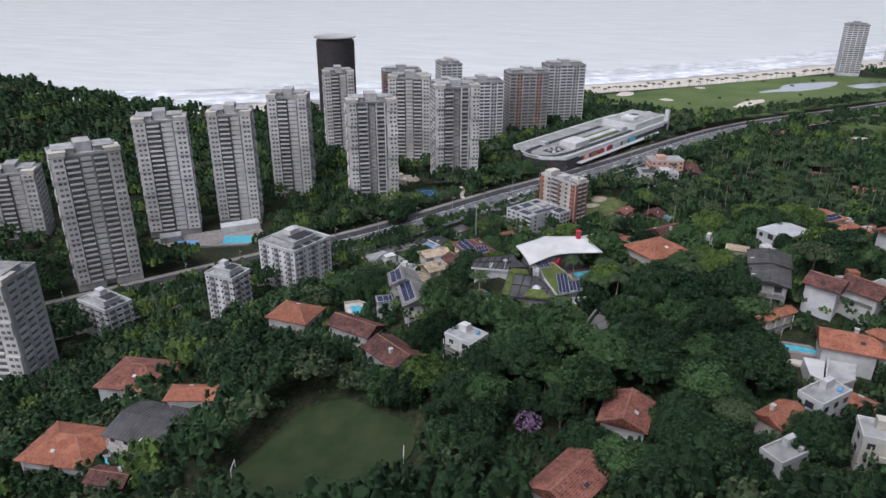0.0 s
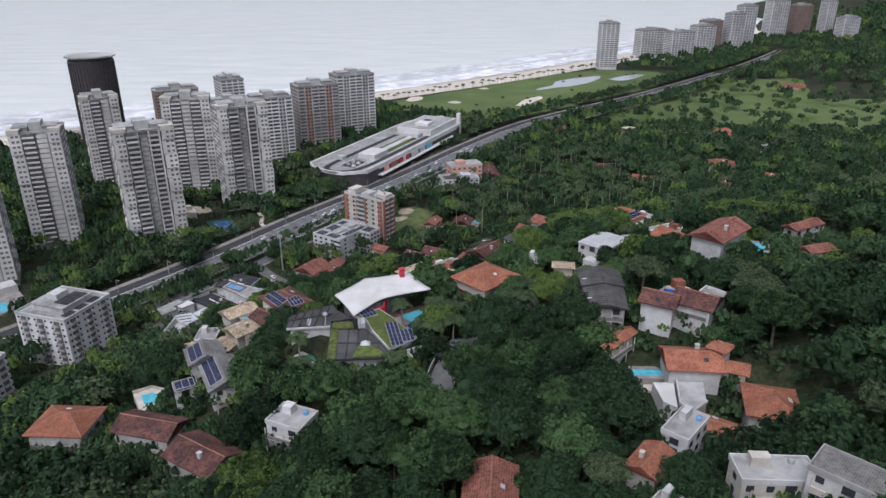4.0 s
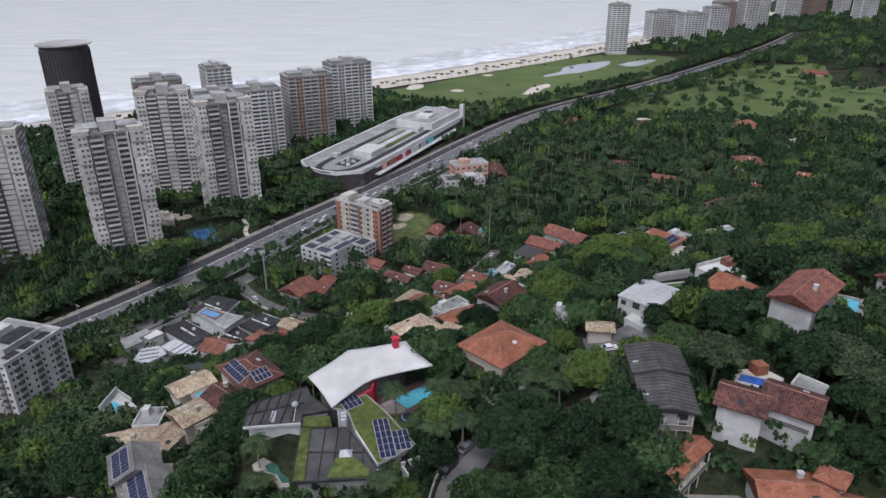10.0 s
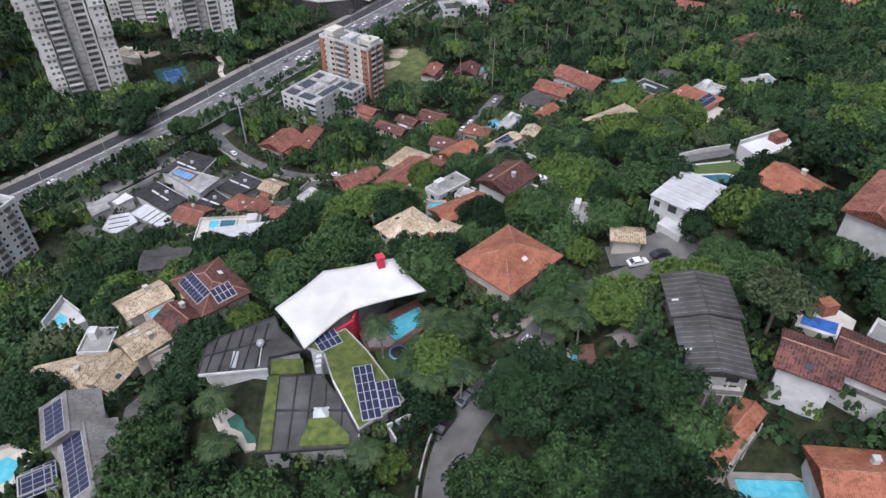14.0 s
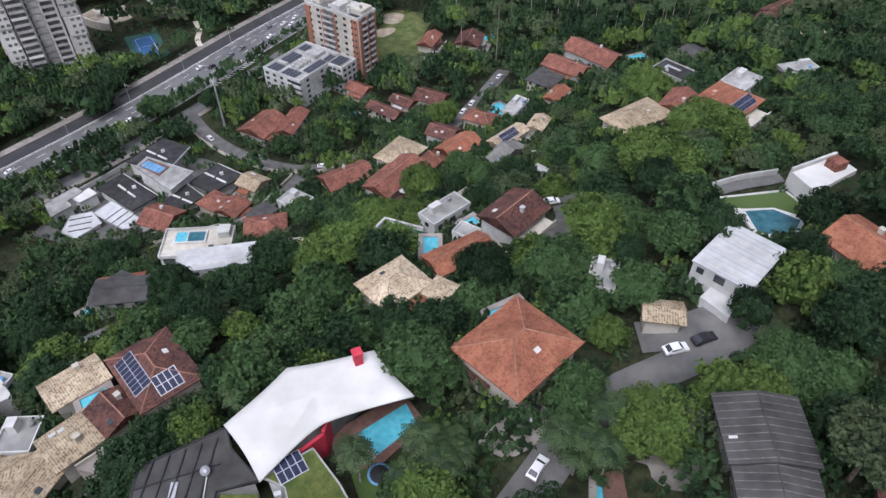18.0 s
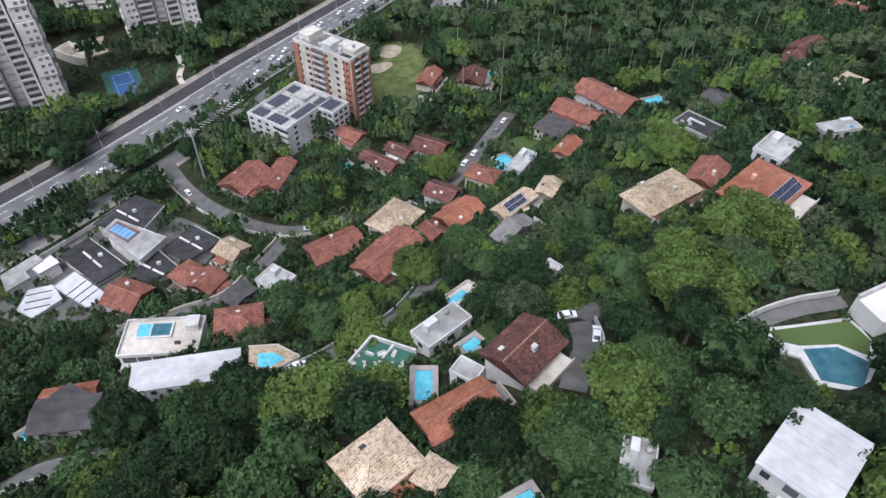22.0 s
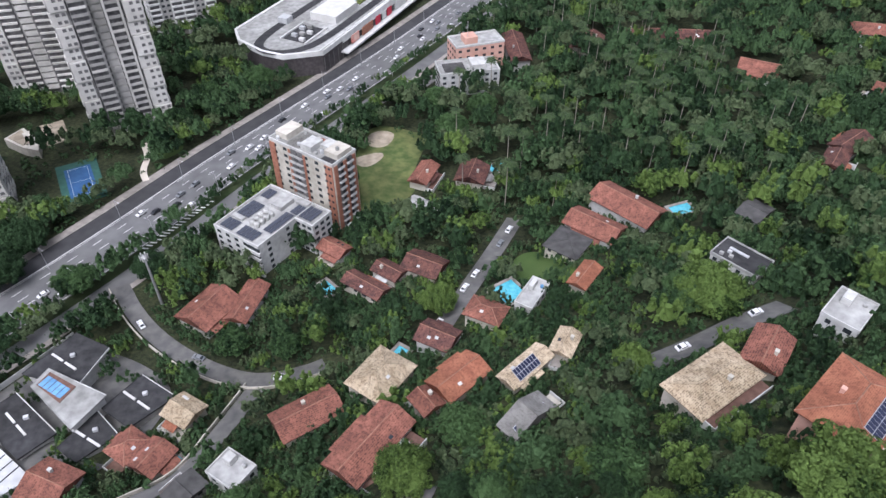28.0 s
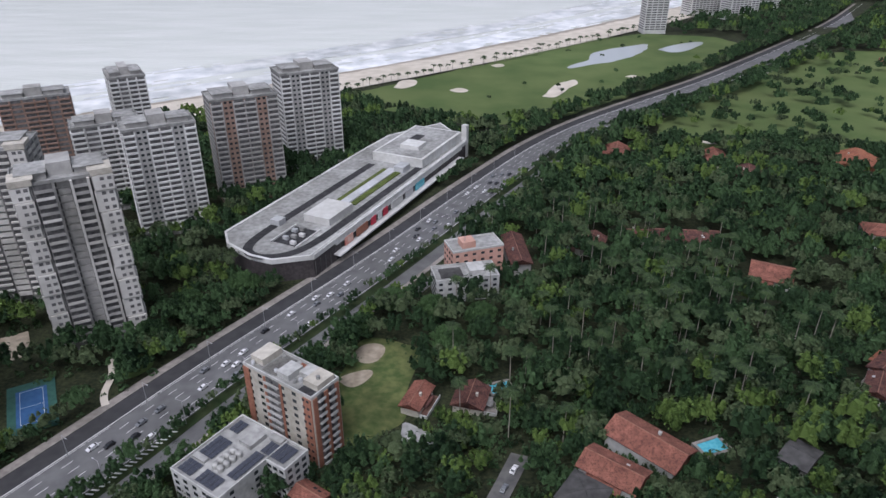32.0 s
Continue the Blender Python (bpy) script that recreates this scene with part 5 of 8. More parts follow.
def block(name, x, y, rot, w, d, h, floors, cols, wall, label, band=None, z=-2, extra=None):
    """A mid-rise block with windows on all four sides."""
    top = thing(name, pose(x, y, z, 0, 0, rot), label, "apartment block")
    put("wall", solid([(0, 0, -4, w, d, h)], M[wall], "wall"), top)
    put("roof", solid([(0.35, 0.35, h, w - 0.35, d - 0.35, h + 0.15)], M["concrete"], "roof"), top)
    put("parapet", solid([(-0.1, -0.1, h, w + 0.1, 0.3, h + 1), (-0.1, d - 0.3, h, w + 0.1, d + 0.1, h + 1), (-0.1, 0.3, h, 0.3, d - 0.3, h + 1), (w - 0.3, 0.3, h, w + 0.1, d - 0.3, h + 1)], M["white"], "parapet"), top)
    fh = h / floors
    for f in range(floors):
        zz = f * fh + 1.0
        for i in range(cols):
            t = (i + 0.5) / cols
            put("window", pane(1.8, 1.3), top, pose(t * w, 0, zz))
            put("window", pane(1.8, 1.3), top, pose(t * w, d, zz, 0, 0, 180))
        for i in range(max(2, cols - 2)):
            t = (i + 0.5) / max(2, cols - 2)
            put("window", pane(1.6, 1.3), top, pose(0, t * d, zz, 0, 0, -90))
            put("window", pane(1.6, 1.3), top, pose(w, t * d, zz, 0, 0, 90))
    PATIOS.append((x + w / 2 * math.cos(radians(rot)) - d / 2 * math.sin(radians(rot)), y + w / 2 * math.sin(radians(rot)) + d / 2 * math.cos(radians(rot)), 0, rot, w + 2, d + 2))
    return top


# brick and white block of ten floors
bk = block("apartment_block", -75, 468.3, -34.5, 33, 13, 31, 10, 6, "cream", "off-white and brick-red apartment block of ten floors")
bal = solid([(-1.5, -1.2, 0, 1.5, -1.05, 1.0), (-1.5, -1.2, -0.15, 1.5, 0, 0.0)], M["white"], "balcony")
# dark sheet that paints the shade behind these balconies
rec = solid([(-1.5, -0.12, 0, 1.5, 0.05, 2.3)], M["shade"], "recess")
for _x, _w in ((1.5, 3.0), (10.6, 1.0), (18.4, 1.0), (30.9, 3.6)):
    put("brick_pier", solid([(-_w / 2, -0.35, 0, _w / 2, 0.1, 30.4)], M["brick"], "brick_pier"), bk, pose(_x, 0, 0))
for _y in (1.4, 6.5, 11.6):
    put("brick_pier", solid([(-0.9, -0.35, 0, 0.9, 0.1, 30.4)], M["brick"], "brick_pier"), bk, pose(33, _y, 0, 0, 0, 90))
    put("brick_pier", solid([(-0.9, -0.35, 0, 0.9, 0.1, 30.4)], M["brick"], "brick_pier"), bk, pose(0, _y, 0, 0, 0, -90))
for _f in range(10):
    for _x in (12.8, 16.2):
        put("recess", rec, bk, pose(_x, 0, 0.7 + _f * 3.1))
        put("balcony", bal, bk, pose(_x, 0, 0.6 + _f * 3.1))
    for _y in (4.0, 9.0):
        put("recess", rec, bk, pose(33, _y, 0.7 + _f * 3.1, 0, 0, 90))
        put("balcony", bal, bk, pose(33, _y, 0.6 + _f * 3.1, 0, 0, 90))
    put("window", pane(1.0, 0.9), bk, pose(29.4, -0.36, 1.2 + _f * 3.1))
    put("window", pane(1.0, 0.9), bk, pose(31.4, -0.36, 1.2 + _f * 3.1))
for _b, _m in (((1, 3, 31.1, 7, 12, 33.8), "cream"), ((25.5, 4, 31.1, 32, 12, 33.4), "cream"), ((15, 2, 31.1, 20.5, 9, 33.6), "white"), ((20.52, 7, 31.1, 25, 12.4, 32.6), "white")):
    put("penthouse", solid([_b], M[_m], "penthouse"), bk)
put("roof_terrace", solid([(8, 1.6, 31.1, 14.5, 12, 31.4)], M["slate"], "roof_terrace"), bk)
put("roof_terrace", solid([(17, 9.5, 31.1, 20, 12, 31.5)], M["tile_orange"], "roof_terrace"), bk)
put("roof_terrace", solid([(26, 0.6, 31.1, 32, 3.6, 31.3)], M["tar"], "roof_terrace"), bk)
for _k, (_x, _y) in enumerate(((3, 2), (22.4, 3), (23.6, 4.6), (9.6, 10.4), (13, 3.4), (29.5, 7))):
    put("water_tank", tube(0.7, 0.7, 1.2, M["concrete" if _k % 2 else "metal"], 12, "water_tank"), bk, pose(_x, _y, 31.15 if _k != 5 else 33.4))
# white office block with solar roof
wb = block("office_block", -91.7, 435.5, -33, 22.5, 30, 14, 5, 5, "white", "white five-storey office block with solar panels on its roof")
put("wing", solid([(22.4, 19.5, -4, 31, 30, 14)], M["white"], "wing"), wb)
put("wing_roof", solid([(22.0, 19.9, 14, 30.6, 29.6, 14.15)], M["concrete"], "wing_roof"), wb)
put("wing_parapet", solid([(22.4, 19.3, 14, 31.1, 19.8, 15.0), (30.7, 19.8, 14, 31.1, 30.1, 15.0), (22.4, 29.7, 14, 30.7, 30.1, 15.0)], M["white"], "wing_parapet"), wb)
for _f in range(5):
    put("ribbon_window", solid([(17.2, -0.5, 1.0, 22.9, 0.05, 2.3)], M["glass"], "ribbon_window"), wb, pose(0, 0, _f * 2.8))
    put("sill_band", solid([(16.9, -0.9, -0.4, 23.4, 0.05, 1.0)], M["white"], "sill_band"), wb, pose(0, 0, _f * 2.8))
    put("ribbon_window", solid([(-0.3, 0.5, 1.0, 0.05, 8.0, 2.3)], M["glass"], "ribbon_window"), wb, pose(0, 0, _f * 2.8))
    for _i in range(3):
        put("window", pane(1.8, 1.3), wb, pose(23.8 + 2.7 * _i, 19.5, 1.0 + _f * 2.8))
        put("window", pane(1.8, 1.3), wb, pose(31, 21.4 + 3.2 * _i, 1.0 + _f * 2.8, 0, 0, 90))
dull = solid([(0.04, 0.04, 0, 2.0, 1.66, 0.06)], M["solar_grey"], "solar_panel")
for _a, _b, _c, _d in ((1.4, 1.4, 7, 3), (10.0, 1.2, 8, 3), (1.4, 10, 7, 5), (17.0, 8.0, 4, 7), (18.0, 21.2, 11, 4), (1.4, 22.5, 5, 3)):
    for _i in range(_c // 2):
        for _j in range(_d):
            put("solar_panel", dull, wb, pose(_a + _i * 2.12, _b + _j * 1.8, 14.5, 8, 0, 0))
tank = tube(1.1, 1.1, 1.8, M["white"], 14, "water_tank")
for _i in range(8):
    put("water_tank", tank, wb, pose(11.2 + (_i % 2) * 2.5, 8.5 + (_i // 2) * 2.5, 14.15))
for _b in ((9.5, 20, 14.15, 15, 27, 15.9), (1.2, 7.4, 14.15, 7, 9.4, 15.2), (16.5, 26.5, 14.15, 22, 29.2, 15.6)):
    put("plant_room", solid([_b], M["concrete"], "plant_room"), wb)
# pink block with a white terrace wing
pk = block("apartment_block", -1, 574, 19, 27, 14, 18, 5, 6, "pink", "pink apartment block with an antenna mast")
put("roof_hut", solid([(6, 3, 18, 13, 10, 21.5)], M["pink"], "roof_hut"), pk)
put("mast", tube(0.15, 0.08, 9, M["pole"], 6, "mast"), pk, pose(8, 5, 21))
pw = block("apartment_block", -9, 556, 12, 31, 15, 12, 4, 7, "white", "white terraced apartment block")
put("roof_terrace", solid([(3, 3, 12.15, 14, 12, 12.5)], M["dark"], "roof_terrace"), pw)
put("roof_hut", solid([(17, 3, 12.15, 25, 12, 14.8)], M["white"], "roof_hut"), pw)


# ---- houses ----
def roof_mesh(w, d, kind, pitch, m, over=0.7, lengthwise=False):
    """A thick gable or hip roof over w x d, its eaves at z = 0, ridge along the longer side."""
    a, b = w / 2 + over, d / 2 + over
    swap = b > a and not lengthwise
    if swap:
        a, b = b, a
    h = b * pitch
    e = (a - b * 0.95) if kind == "hip" else a
    e = max(e, 0.05)
    t = 0.28
    v = [(-a, -b, 0), (a, -b, 0), (a, b, 0), (-a, b, 0), (-e, 0, h), (e, 0, h)]
    v += [(x, y, z - t) for x, y, z in v]
    f = [(0, 1, 5, 4), (2, 3, 4, 5), (1, 2, 5), (3, 0, 4), (7, 6, 10, 11), (9, 8, 11, 10), (8, 7, 11), (6, 9, 10), (0, 6, 7, 1), (1, 7, 8, 2), (2, 8, 9, 3), (3, 9, 6, 0)]
    if swap:
        v = [(-y, x, z) for x, y, z in v]
    return mesh_of("roof", v, f, M[m]), h, (swap, a, b, e)


ROOF_WORDS = dict(tile_orange="orange clay tile", tile_red="red clay tile", tile_brown="weathered brown tile", thatch="pale straw-coloured clay tile", dark="dark sheet", tar="black flat", slate="grey sheet", metal="pale metal", concrete="flat concrete", blue="blue painted flat", sod="grass-covered flat")
WALL_WORDS = dict(white="white", cream="cream", grey="grey", pink="pink")
HOUSES = []


def house(x, y, z, rot, w, d, kind, roof, wall):
    """A house with its eaves at height z."""
    cs, sn = math.cos(radians(rot)), math.sin(radians(rot))
    corners = [gz(x + i * w / 2 * cs - j * d / 2 * sn, y + i * w / 2 * sn + j * d / 2 * cs) for i in (-1, 1) for j in (-1, 1)]
    g = min(corners)
    h = max(z - max(corners), 2.7)
    z = max(z, max(corners) + 2.7)
    lab = "%s-walled house with a %s roof" % (WALL_WORDS[wall], ROOF_WORDS[roof])
    top = thing("house", pose(x, y, z, 0, 0, rot), lab, "house", "hillside houses")
    k = 0.96
    put("wall", solid([(-w / 2 * k, -d / 2 * k, g - z - 1.5, w / 2 * k, d / 2 * k, -0.05)], M[wall], "wall"), top)
    if kind == "flat":
        put("roof", solid([(-w / 2, -d / 2, -0.05, w / 2, d / 2, 0.25)], M[roof], "roof"), top)
        p = M["white"] if roof in ("concrete", "blue") else M["concrete"] if roof == "tar" else M["grey"]
        if roof not in ("metal", "sod"):
            put("parapet", solid([(-w / 2, -d / 2 - 0.02, -0.3, w / 2, -d / 2 + 0.22, 0.8), (-w / 2, d / 2 - 0.22, -0.3, w / 2, d / 2 + 0.02, 0.8), (-w / 2 - 0.02, -d / 2 + 0.22, -0.3, -w / 2 + 0.22, d / 2 - 0.22, 0.8), (w / 2 - 0.22, -d / 2 + 0.22, -0.3, w / 2 + 0.02, d / 2 - 0.22, 0.8)], p, "parapet"), top)
        rng = random.Random(int(x * 13 + y * 7))
        if roof == "concrete" and min(w, d) > 5:
            put("roof_hut", solid([(-w * 0.3, d * 0.05, 0.25, -w * 0.05, d * 0.35, 2.3)], M[wall], "roof_hut"), top)
            tk = tube(0.55, 0.6, 0.9, M["blue"] if rng.random() < 0.4 else M["concrete"], 10, "water_tank")
            put("water_tank", tk, top, pose(w * 0.25, d * 0.28, 0.25))
        if roof == "tar":
            for i in range(3):
                unit = solid([(-0.6, -0.45, 0.25, 0.6, 0.45, 1.1)], M["concrete" if i else "metal"], "roof_unit")
                put("roof_unit", unit, top, pose(rng.uniform(-0.35, 0.35) * w, rng.uniform(-0.35, 0.35) * d, 0, 0, 0, rng.choice((0, 90))))
            put("skylight", solid([(-w * 0.3, -0.5, 0.25, w * 0.1, 0.5, 0.55)], M["metal"], "skylight"), top, pose(0, d * 0.12, 0))
        if roof == "dark":
            lap = solid([(-0.08, -d / 2 + 0.3, 0.25, 0.08, d / 2 - 0.3, 0.37)], M["slate"], "seam")
            for i in range(int(w / 2.2)):
                put("seam", lap, top, pose(-w / 2 + 1.1 + i * 2.2, 0, 0))
        if roof == "metal":
            rib = solid([(-w / 2, -0.05, 0.25, w / 2, 0.05, 0.33)], M["metal"], "seam")
            wide = solid([(-w / 2 + 0.1, -0.45, 0.25, w / 2 - 0.1, 0.45, 0.3)], M["white"], "roof_strip")
            for i in range(int(d / 1.3)):
                put("seam", rib, top, pose(0, -d / 2 + 0.65 + i * 1.3, 0))
            for i in range(int(d / 3.9)):
                put("roof_strip", wide, top, pose(0, -d / 2 + 1.95 + i * 3.9, 0))
    else:
        pt = {"thatch": 0.36, "dark": 0.2}.get(roof, 0.42)
        me, rh, (swap, a, b, e) = roof_mesh(w, d, kind, pt, roof, lengthwise=roof in ("slate", "dark"))
        cover = put("roof", me, top, pose(0, 0, 0.25))
        cap = M["ridge_cap" if roof.startswith("tile") else roof]
        ridge = tube(0.14, 0.14, 2 * e, cap, 6, "ridge")
        put("ridge_tiles", ridge, cover, pose(0, -e, rh, -90, 0, 0) if swap else pose(-e, 0, rh, 0, 90, 0))
        axes = pose(0, 0, 0, 0, 0, 90) if swap else Matrix.Identity(4)
        if kind == "hip":
            for i in (-1, 1):
                for j in (-1, 1):
                    p, q = Vector((i * a, j * b, 0.02)), Vector((i * e, 0, rh))
                    hip = put("hip_tiles", tube(0.12, 0.12, (q - p).length, cap, 6, "hip_tiles"), cover)
                    hip.matrix_local = axes @ Matrix.Translation(p) @ (q - p).to_track_quat("Z", "Y").to_matrix().to_4x4()
        if roof == "dark" and kind == "gable" and y < 205:
            run = math.hypot(b, rh)
            lap = solid([(-0.05, 0.05, -0.03, 0.05, run - 0.05, 0.07)], M["slate"], "sheet_lap")
            tilt = math.degrees(math.atan2(rh, b))
            count = int(2 * a / 1.1)
            for i in range(count):
                for j in (0, 180):
                    strip = put("sheet_lap", lap, cover)
                    strip.matrix_local = axes @ pose(0, 0, 0, 0, 0, j) @ pose(-a + (i + 0.5) * 2 * a / count, -b, 0.02, tilt, 0, 0)
            pale = put("roof_light", solid([(-0.2, 0.8, 0.0, 0.2, 1.9, 0.1)], M["membrane"], "roof_light"), cover)
            pale.matrix_local = axes @ pose(a * 0.3, -b, 0.02, tilt, 0, 0)
        rr = random.Random(int(x * 17 + y * 29))
        slope = math.degrees(math.atan(pt))
        if roof.startswith("tile") or roof == "thatch":
            k = rr.random()
            sg = rr.choice((-1, 1))
            if k < 0.45 and b > 3:
                stack = put("chimney", solid([(-0.45, -0.4, 0, 0.45, 0.4, rh + 1.1 - 0.4 * rh), (-0.55, -0.5, rh * 0.6 + 1.1, 0.55, 0.5, rh * 0.6 + 1.3)], M[wall], "chimney"), top)
                stack.matrix_local = axes @ pose(rr.uniform(-0.5, 0.5) * e, sg * b * 0.4, 0.25)
            if k > 0.3 and b > 3.2:
                for i in range(rr.choice((1, 1, 2))):
                    px, ly = rr.uniform(-0.6, 0.6) * e, b * rr.uniform(0.4, 0.65)
                    pn = put("roof_light", solid([(-0.55, -0.45, 0.02, 0.55, 0.45, 0.16)], M[rr.choice(("metal", "glass", "membrane"))], "roof_light"), cover)
                    pn.matrix_local = axes @ pose(px, -sg * ly, rh * (1 - ly / b), sg * slope, 0, 0)
            if k > 0.62 and b > 3 and a > 4.5 and y > 200:
                # a lean-to along one long side
                ww = a * rr.uniform(0.7, 1.2)
                dp = min(2.6, b * 0.55)
                v = [(-ww / 2, 0.2, -0.35), (ww / 2, 0.2, -0.35), (ww / 2, -dp, -0.35 - dp * 0.34), (-ww / 2, -dp, -0.35 - dp * 0.34)]
                v += [(p[0], p[1], p[2] - 0.22) for p in v]
                lean = put("lean_to_roof", mesh_of("lean_to_roof", v, [(3, 2, 1, 0), (4, 5, 6, 7), (0, 1, 5, 4), (1, 2, 6, 5), (2, 3, 7, 6), (3, 0, 4, 7)], M[roof if k < 0.85 else "tile_orange"]), top)
                lean.matrix_local = axes @ pose(rr.uniform(-0.3, 0.3) * a, 0, 0, 0, 0, 180 if sg > 0 else 0) @ pose(0, -b + 0.72, 0)
                room = put("lean_to_wall", solid([(-ww / 2 + 0.3, -dp + 0.3, g - z - 1, ww / 2 - 0.3, 0.1, -0.75 - dp * 0.3)], M[wall], "lean_to_wall"), top)
                room.matrix_local = lean.matrix_local
        if kind == "gable":
            bb, aa = b - 0.75, a - 0.75
            hh = bb * pt
            v = [(-aa, -bb, -0.05), (-aa, bb, -0.05), (-aa, 0, hh), (aa, -bb, -0.05), (aa, bb, -0.05), (aa, 0, hh)]
            f = [(0, 2, 1), (3, 4, 5), (0, 3, 5, 2), (1, 2, 5, 4)]
            if swap:
                v = [(-q, p, r) for p, q, r in v]
            put("gable_wall", mesh_of("gable_wall", v, f, M[wall]), top)
    # windows, storey by storey, on the sides towards the valley road
    floors = 1 if h < 4.5 else 2
    sides = ((w, -d / 2 * k, 0), (d, -w / 2 * k, -90), (w, -d / 2 * k, 180), (d, -w / 2 * k, 90))
    best = min(range(4), key=lambda i: -math.cos(radians(rot + sides[i][2])))
    for i, (span, off, turn) in enumerate(sides):
        if math.cos(radians(rot + turn)) < -0.3:
            continue
        n = max(1, int(span / 3.4))
        a = radians(rot + turn)
        if y < 200 and z - gz(x - math.sin(a) * off, y + math.cos(a) * off) > 5:
            floors = 2
        for s in range(floors):
            for q in range(n):
                px = -span / 2 + (q + 0.5) * span / n
                tall = i == best and q == n // 2
                wp = put("window", pane(1.9 if tall else 1.3, 2.0 if tall else 1.2), top)
                wp.matrix_local = pose(0, 0, -1.9 - 2.8 * s, 0, 0, turn) @ pose(px, off, 0)
        if i == best and floors == 2 and span > 7.5:
            base = pose(0, 0, -3.0, 0, 0, turn)
            gallery = put("balcony", solid([(-span * 0.42, off - 1.7, -0.2, span * 0.42, off + 0.05, 0.0)], M["cream"], "balcony"), top)
            gallery.matrix_local = base
            put("railing", solid([(-span * 0.42, off - 1.7, 0.0, span * 0.42, off - 1.6, 0.95)], M["cream" if (x * 7) % 2 > 1 else "slate"], "railing"), gallery)
            post = solid([(-0.1, off - 1.66, -4.0, 0.1, off - 1.46, 2.7)], M["cream"], "post")
            for q in range(4):
                put("post", post, gallery, pose(-span * 0.4 + q * span * 0.8 / 3, 0, 0))
    HOUSES.append((x, y, z, rot, w, d))
    # a walled patio beside the house
    pr = random.Random(int(x * 31 + y * 17))
    if y > 235 and kind != "flat" and pr.random() < 0.75:
        turn = pr.choice((0, 90, 180, -90))
        span, off = (w, d / 2) if turn in (0, 180) else (d, w / 2)
        wd, dp = span * pr.uniform(0.6, 1.0), pr.uniform(3.0, 5.5)
        a = radians(rot + turn)
        cx, cy = x + math.sin(a) * (off + dp / 2), y - math.cos(a) * (off + dp / 2)
        pz = gz(cx, cy) + 0.6 - z
        base = pose(0, 0, 0, 0, 0, turn)
        terrace = put("patio", solid([(-wd / 2, -off - dp, pz - 4, wd / 2, -off + 0.1, pz)], M[pr.choice(("paving", "concrete", "cream", "deck_red"))], "patio"), top)
        terrace.matrix_local = base
        wm = M[pr.choice(("white", "cream", "white"))]
        put("patio_wall", solid([(-wd / 2 - 0.1, -off - dp - 0.12, pz - 3, wd / 2 + 0.1, -off - dp + 0.1, pz + 1.1)], wm, "patio_wall"), terrace)
        put("patio_wall", solid([(-wd / 2 - 0.12, -off - dp + 0.1, pz - 3, -wd / 2 + 0.1, -off, pz + 1.1)], wm, "patio_wall"), terrace)
        if pr.random() < 0.4:
            put("awning", solid([(-wd * 0.3, -off - dp * 0.6, pz + 2.3, wd * 0.3, -off, pz + 2.42)], M[pr.choice(("slate", "tile_brown", "white"))], "awning"), terrace)
        PATIOS.append((cx, cy, z, rot + turn, wd, dp))
    return top


for _p in PLOTS:
    house(*_p[:6], *_p[7:])


POOLS = []


def pool(x, y, rot, w, d, z=None):
    cs, sn = math.cos(radians(rot)), math.sin(radians(rot))
    g = max(gz(x + i * w / 2 * cs - j * d / 2 * sn, y + i * w / 2 * sn + j * d / 2 * cs) for i in (-1, 0, 1) for j in (-1, 0, 1)) + 0.45 if z is None else z + 0.5
    top = thing("swimming_pool", pose(x, y, g, 0, 0, rot), "turquoise swimming pool with pale stone surround", "swimming pool")
    a, b, e = w / 2, d / 2, 1.1
    put("deck", solid([(-a - e, -b - e, -3, a + e, -b, 0), (-a - e, b, -3, a + e, b + e, 0), (-a - e, -b, -3, -a, b, 0), (a, -b, -3, a + e, b, 0)], M["paving"], "deck"), top)
    put("water_surface", solid([(-a, -b, -1.2, a, b, -0.25)], M["water"], "water_surface"), top)
    FOOT.append((x, y, max(w, d) * 0.5 + 2.0))
    POOLS.append((x, y, max(w, d) * 0.5 + 2.0))


pool(4.5, 232.0, -60, 3.3, 6.8)
pool(40.0, 168.4, -2, 10.4, 3.0)
pool(-0.8, 274.6, -49, 2.6, 4.0)
pool(15.8, 403.8, -55, 8.7, 8.6)
pool(-48.5, 415.5, -45, 7.3, 4.6)
pool(-19.9, 378.7, -33, 3.7, 4.7)
pool(-34.3, 266.2, -25, 2.6, 2.7)
pool(-10.4, 262.2, 1, 3.4, 6.9)
pool(-80.2, 341.8, -40, 3.2, 4.6)
pool(90.3, 224.8, -31, 4.5, 9.9)
pool(-68.2, 216.6, 35, 4.6, 2.5, 70.6)
pool(15.6, 194.2, -10, 2.2, 4.2)
pool(-105.0, 271.2, -45, 3.4, 3.3)
pool(84.6, 447.4, -68, 5.4, 8.9)
pool(17.5, 493.1, 20, 8.5, 5.5)
pool(-127.3, 110.9, 29, 5.6, 3.9)
pool(-183.7, 142.2, 7, 7.6, 4.7)


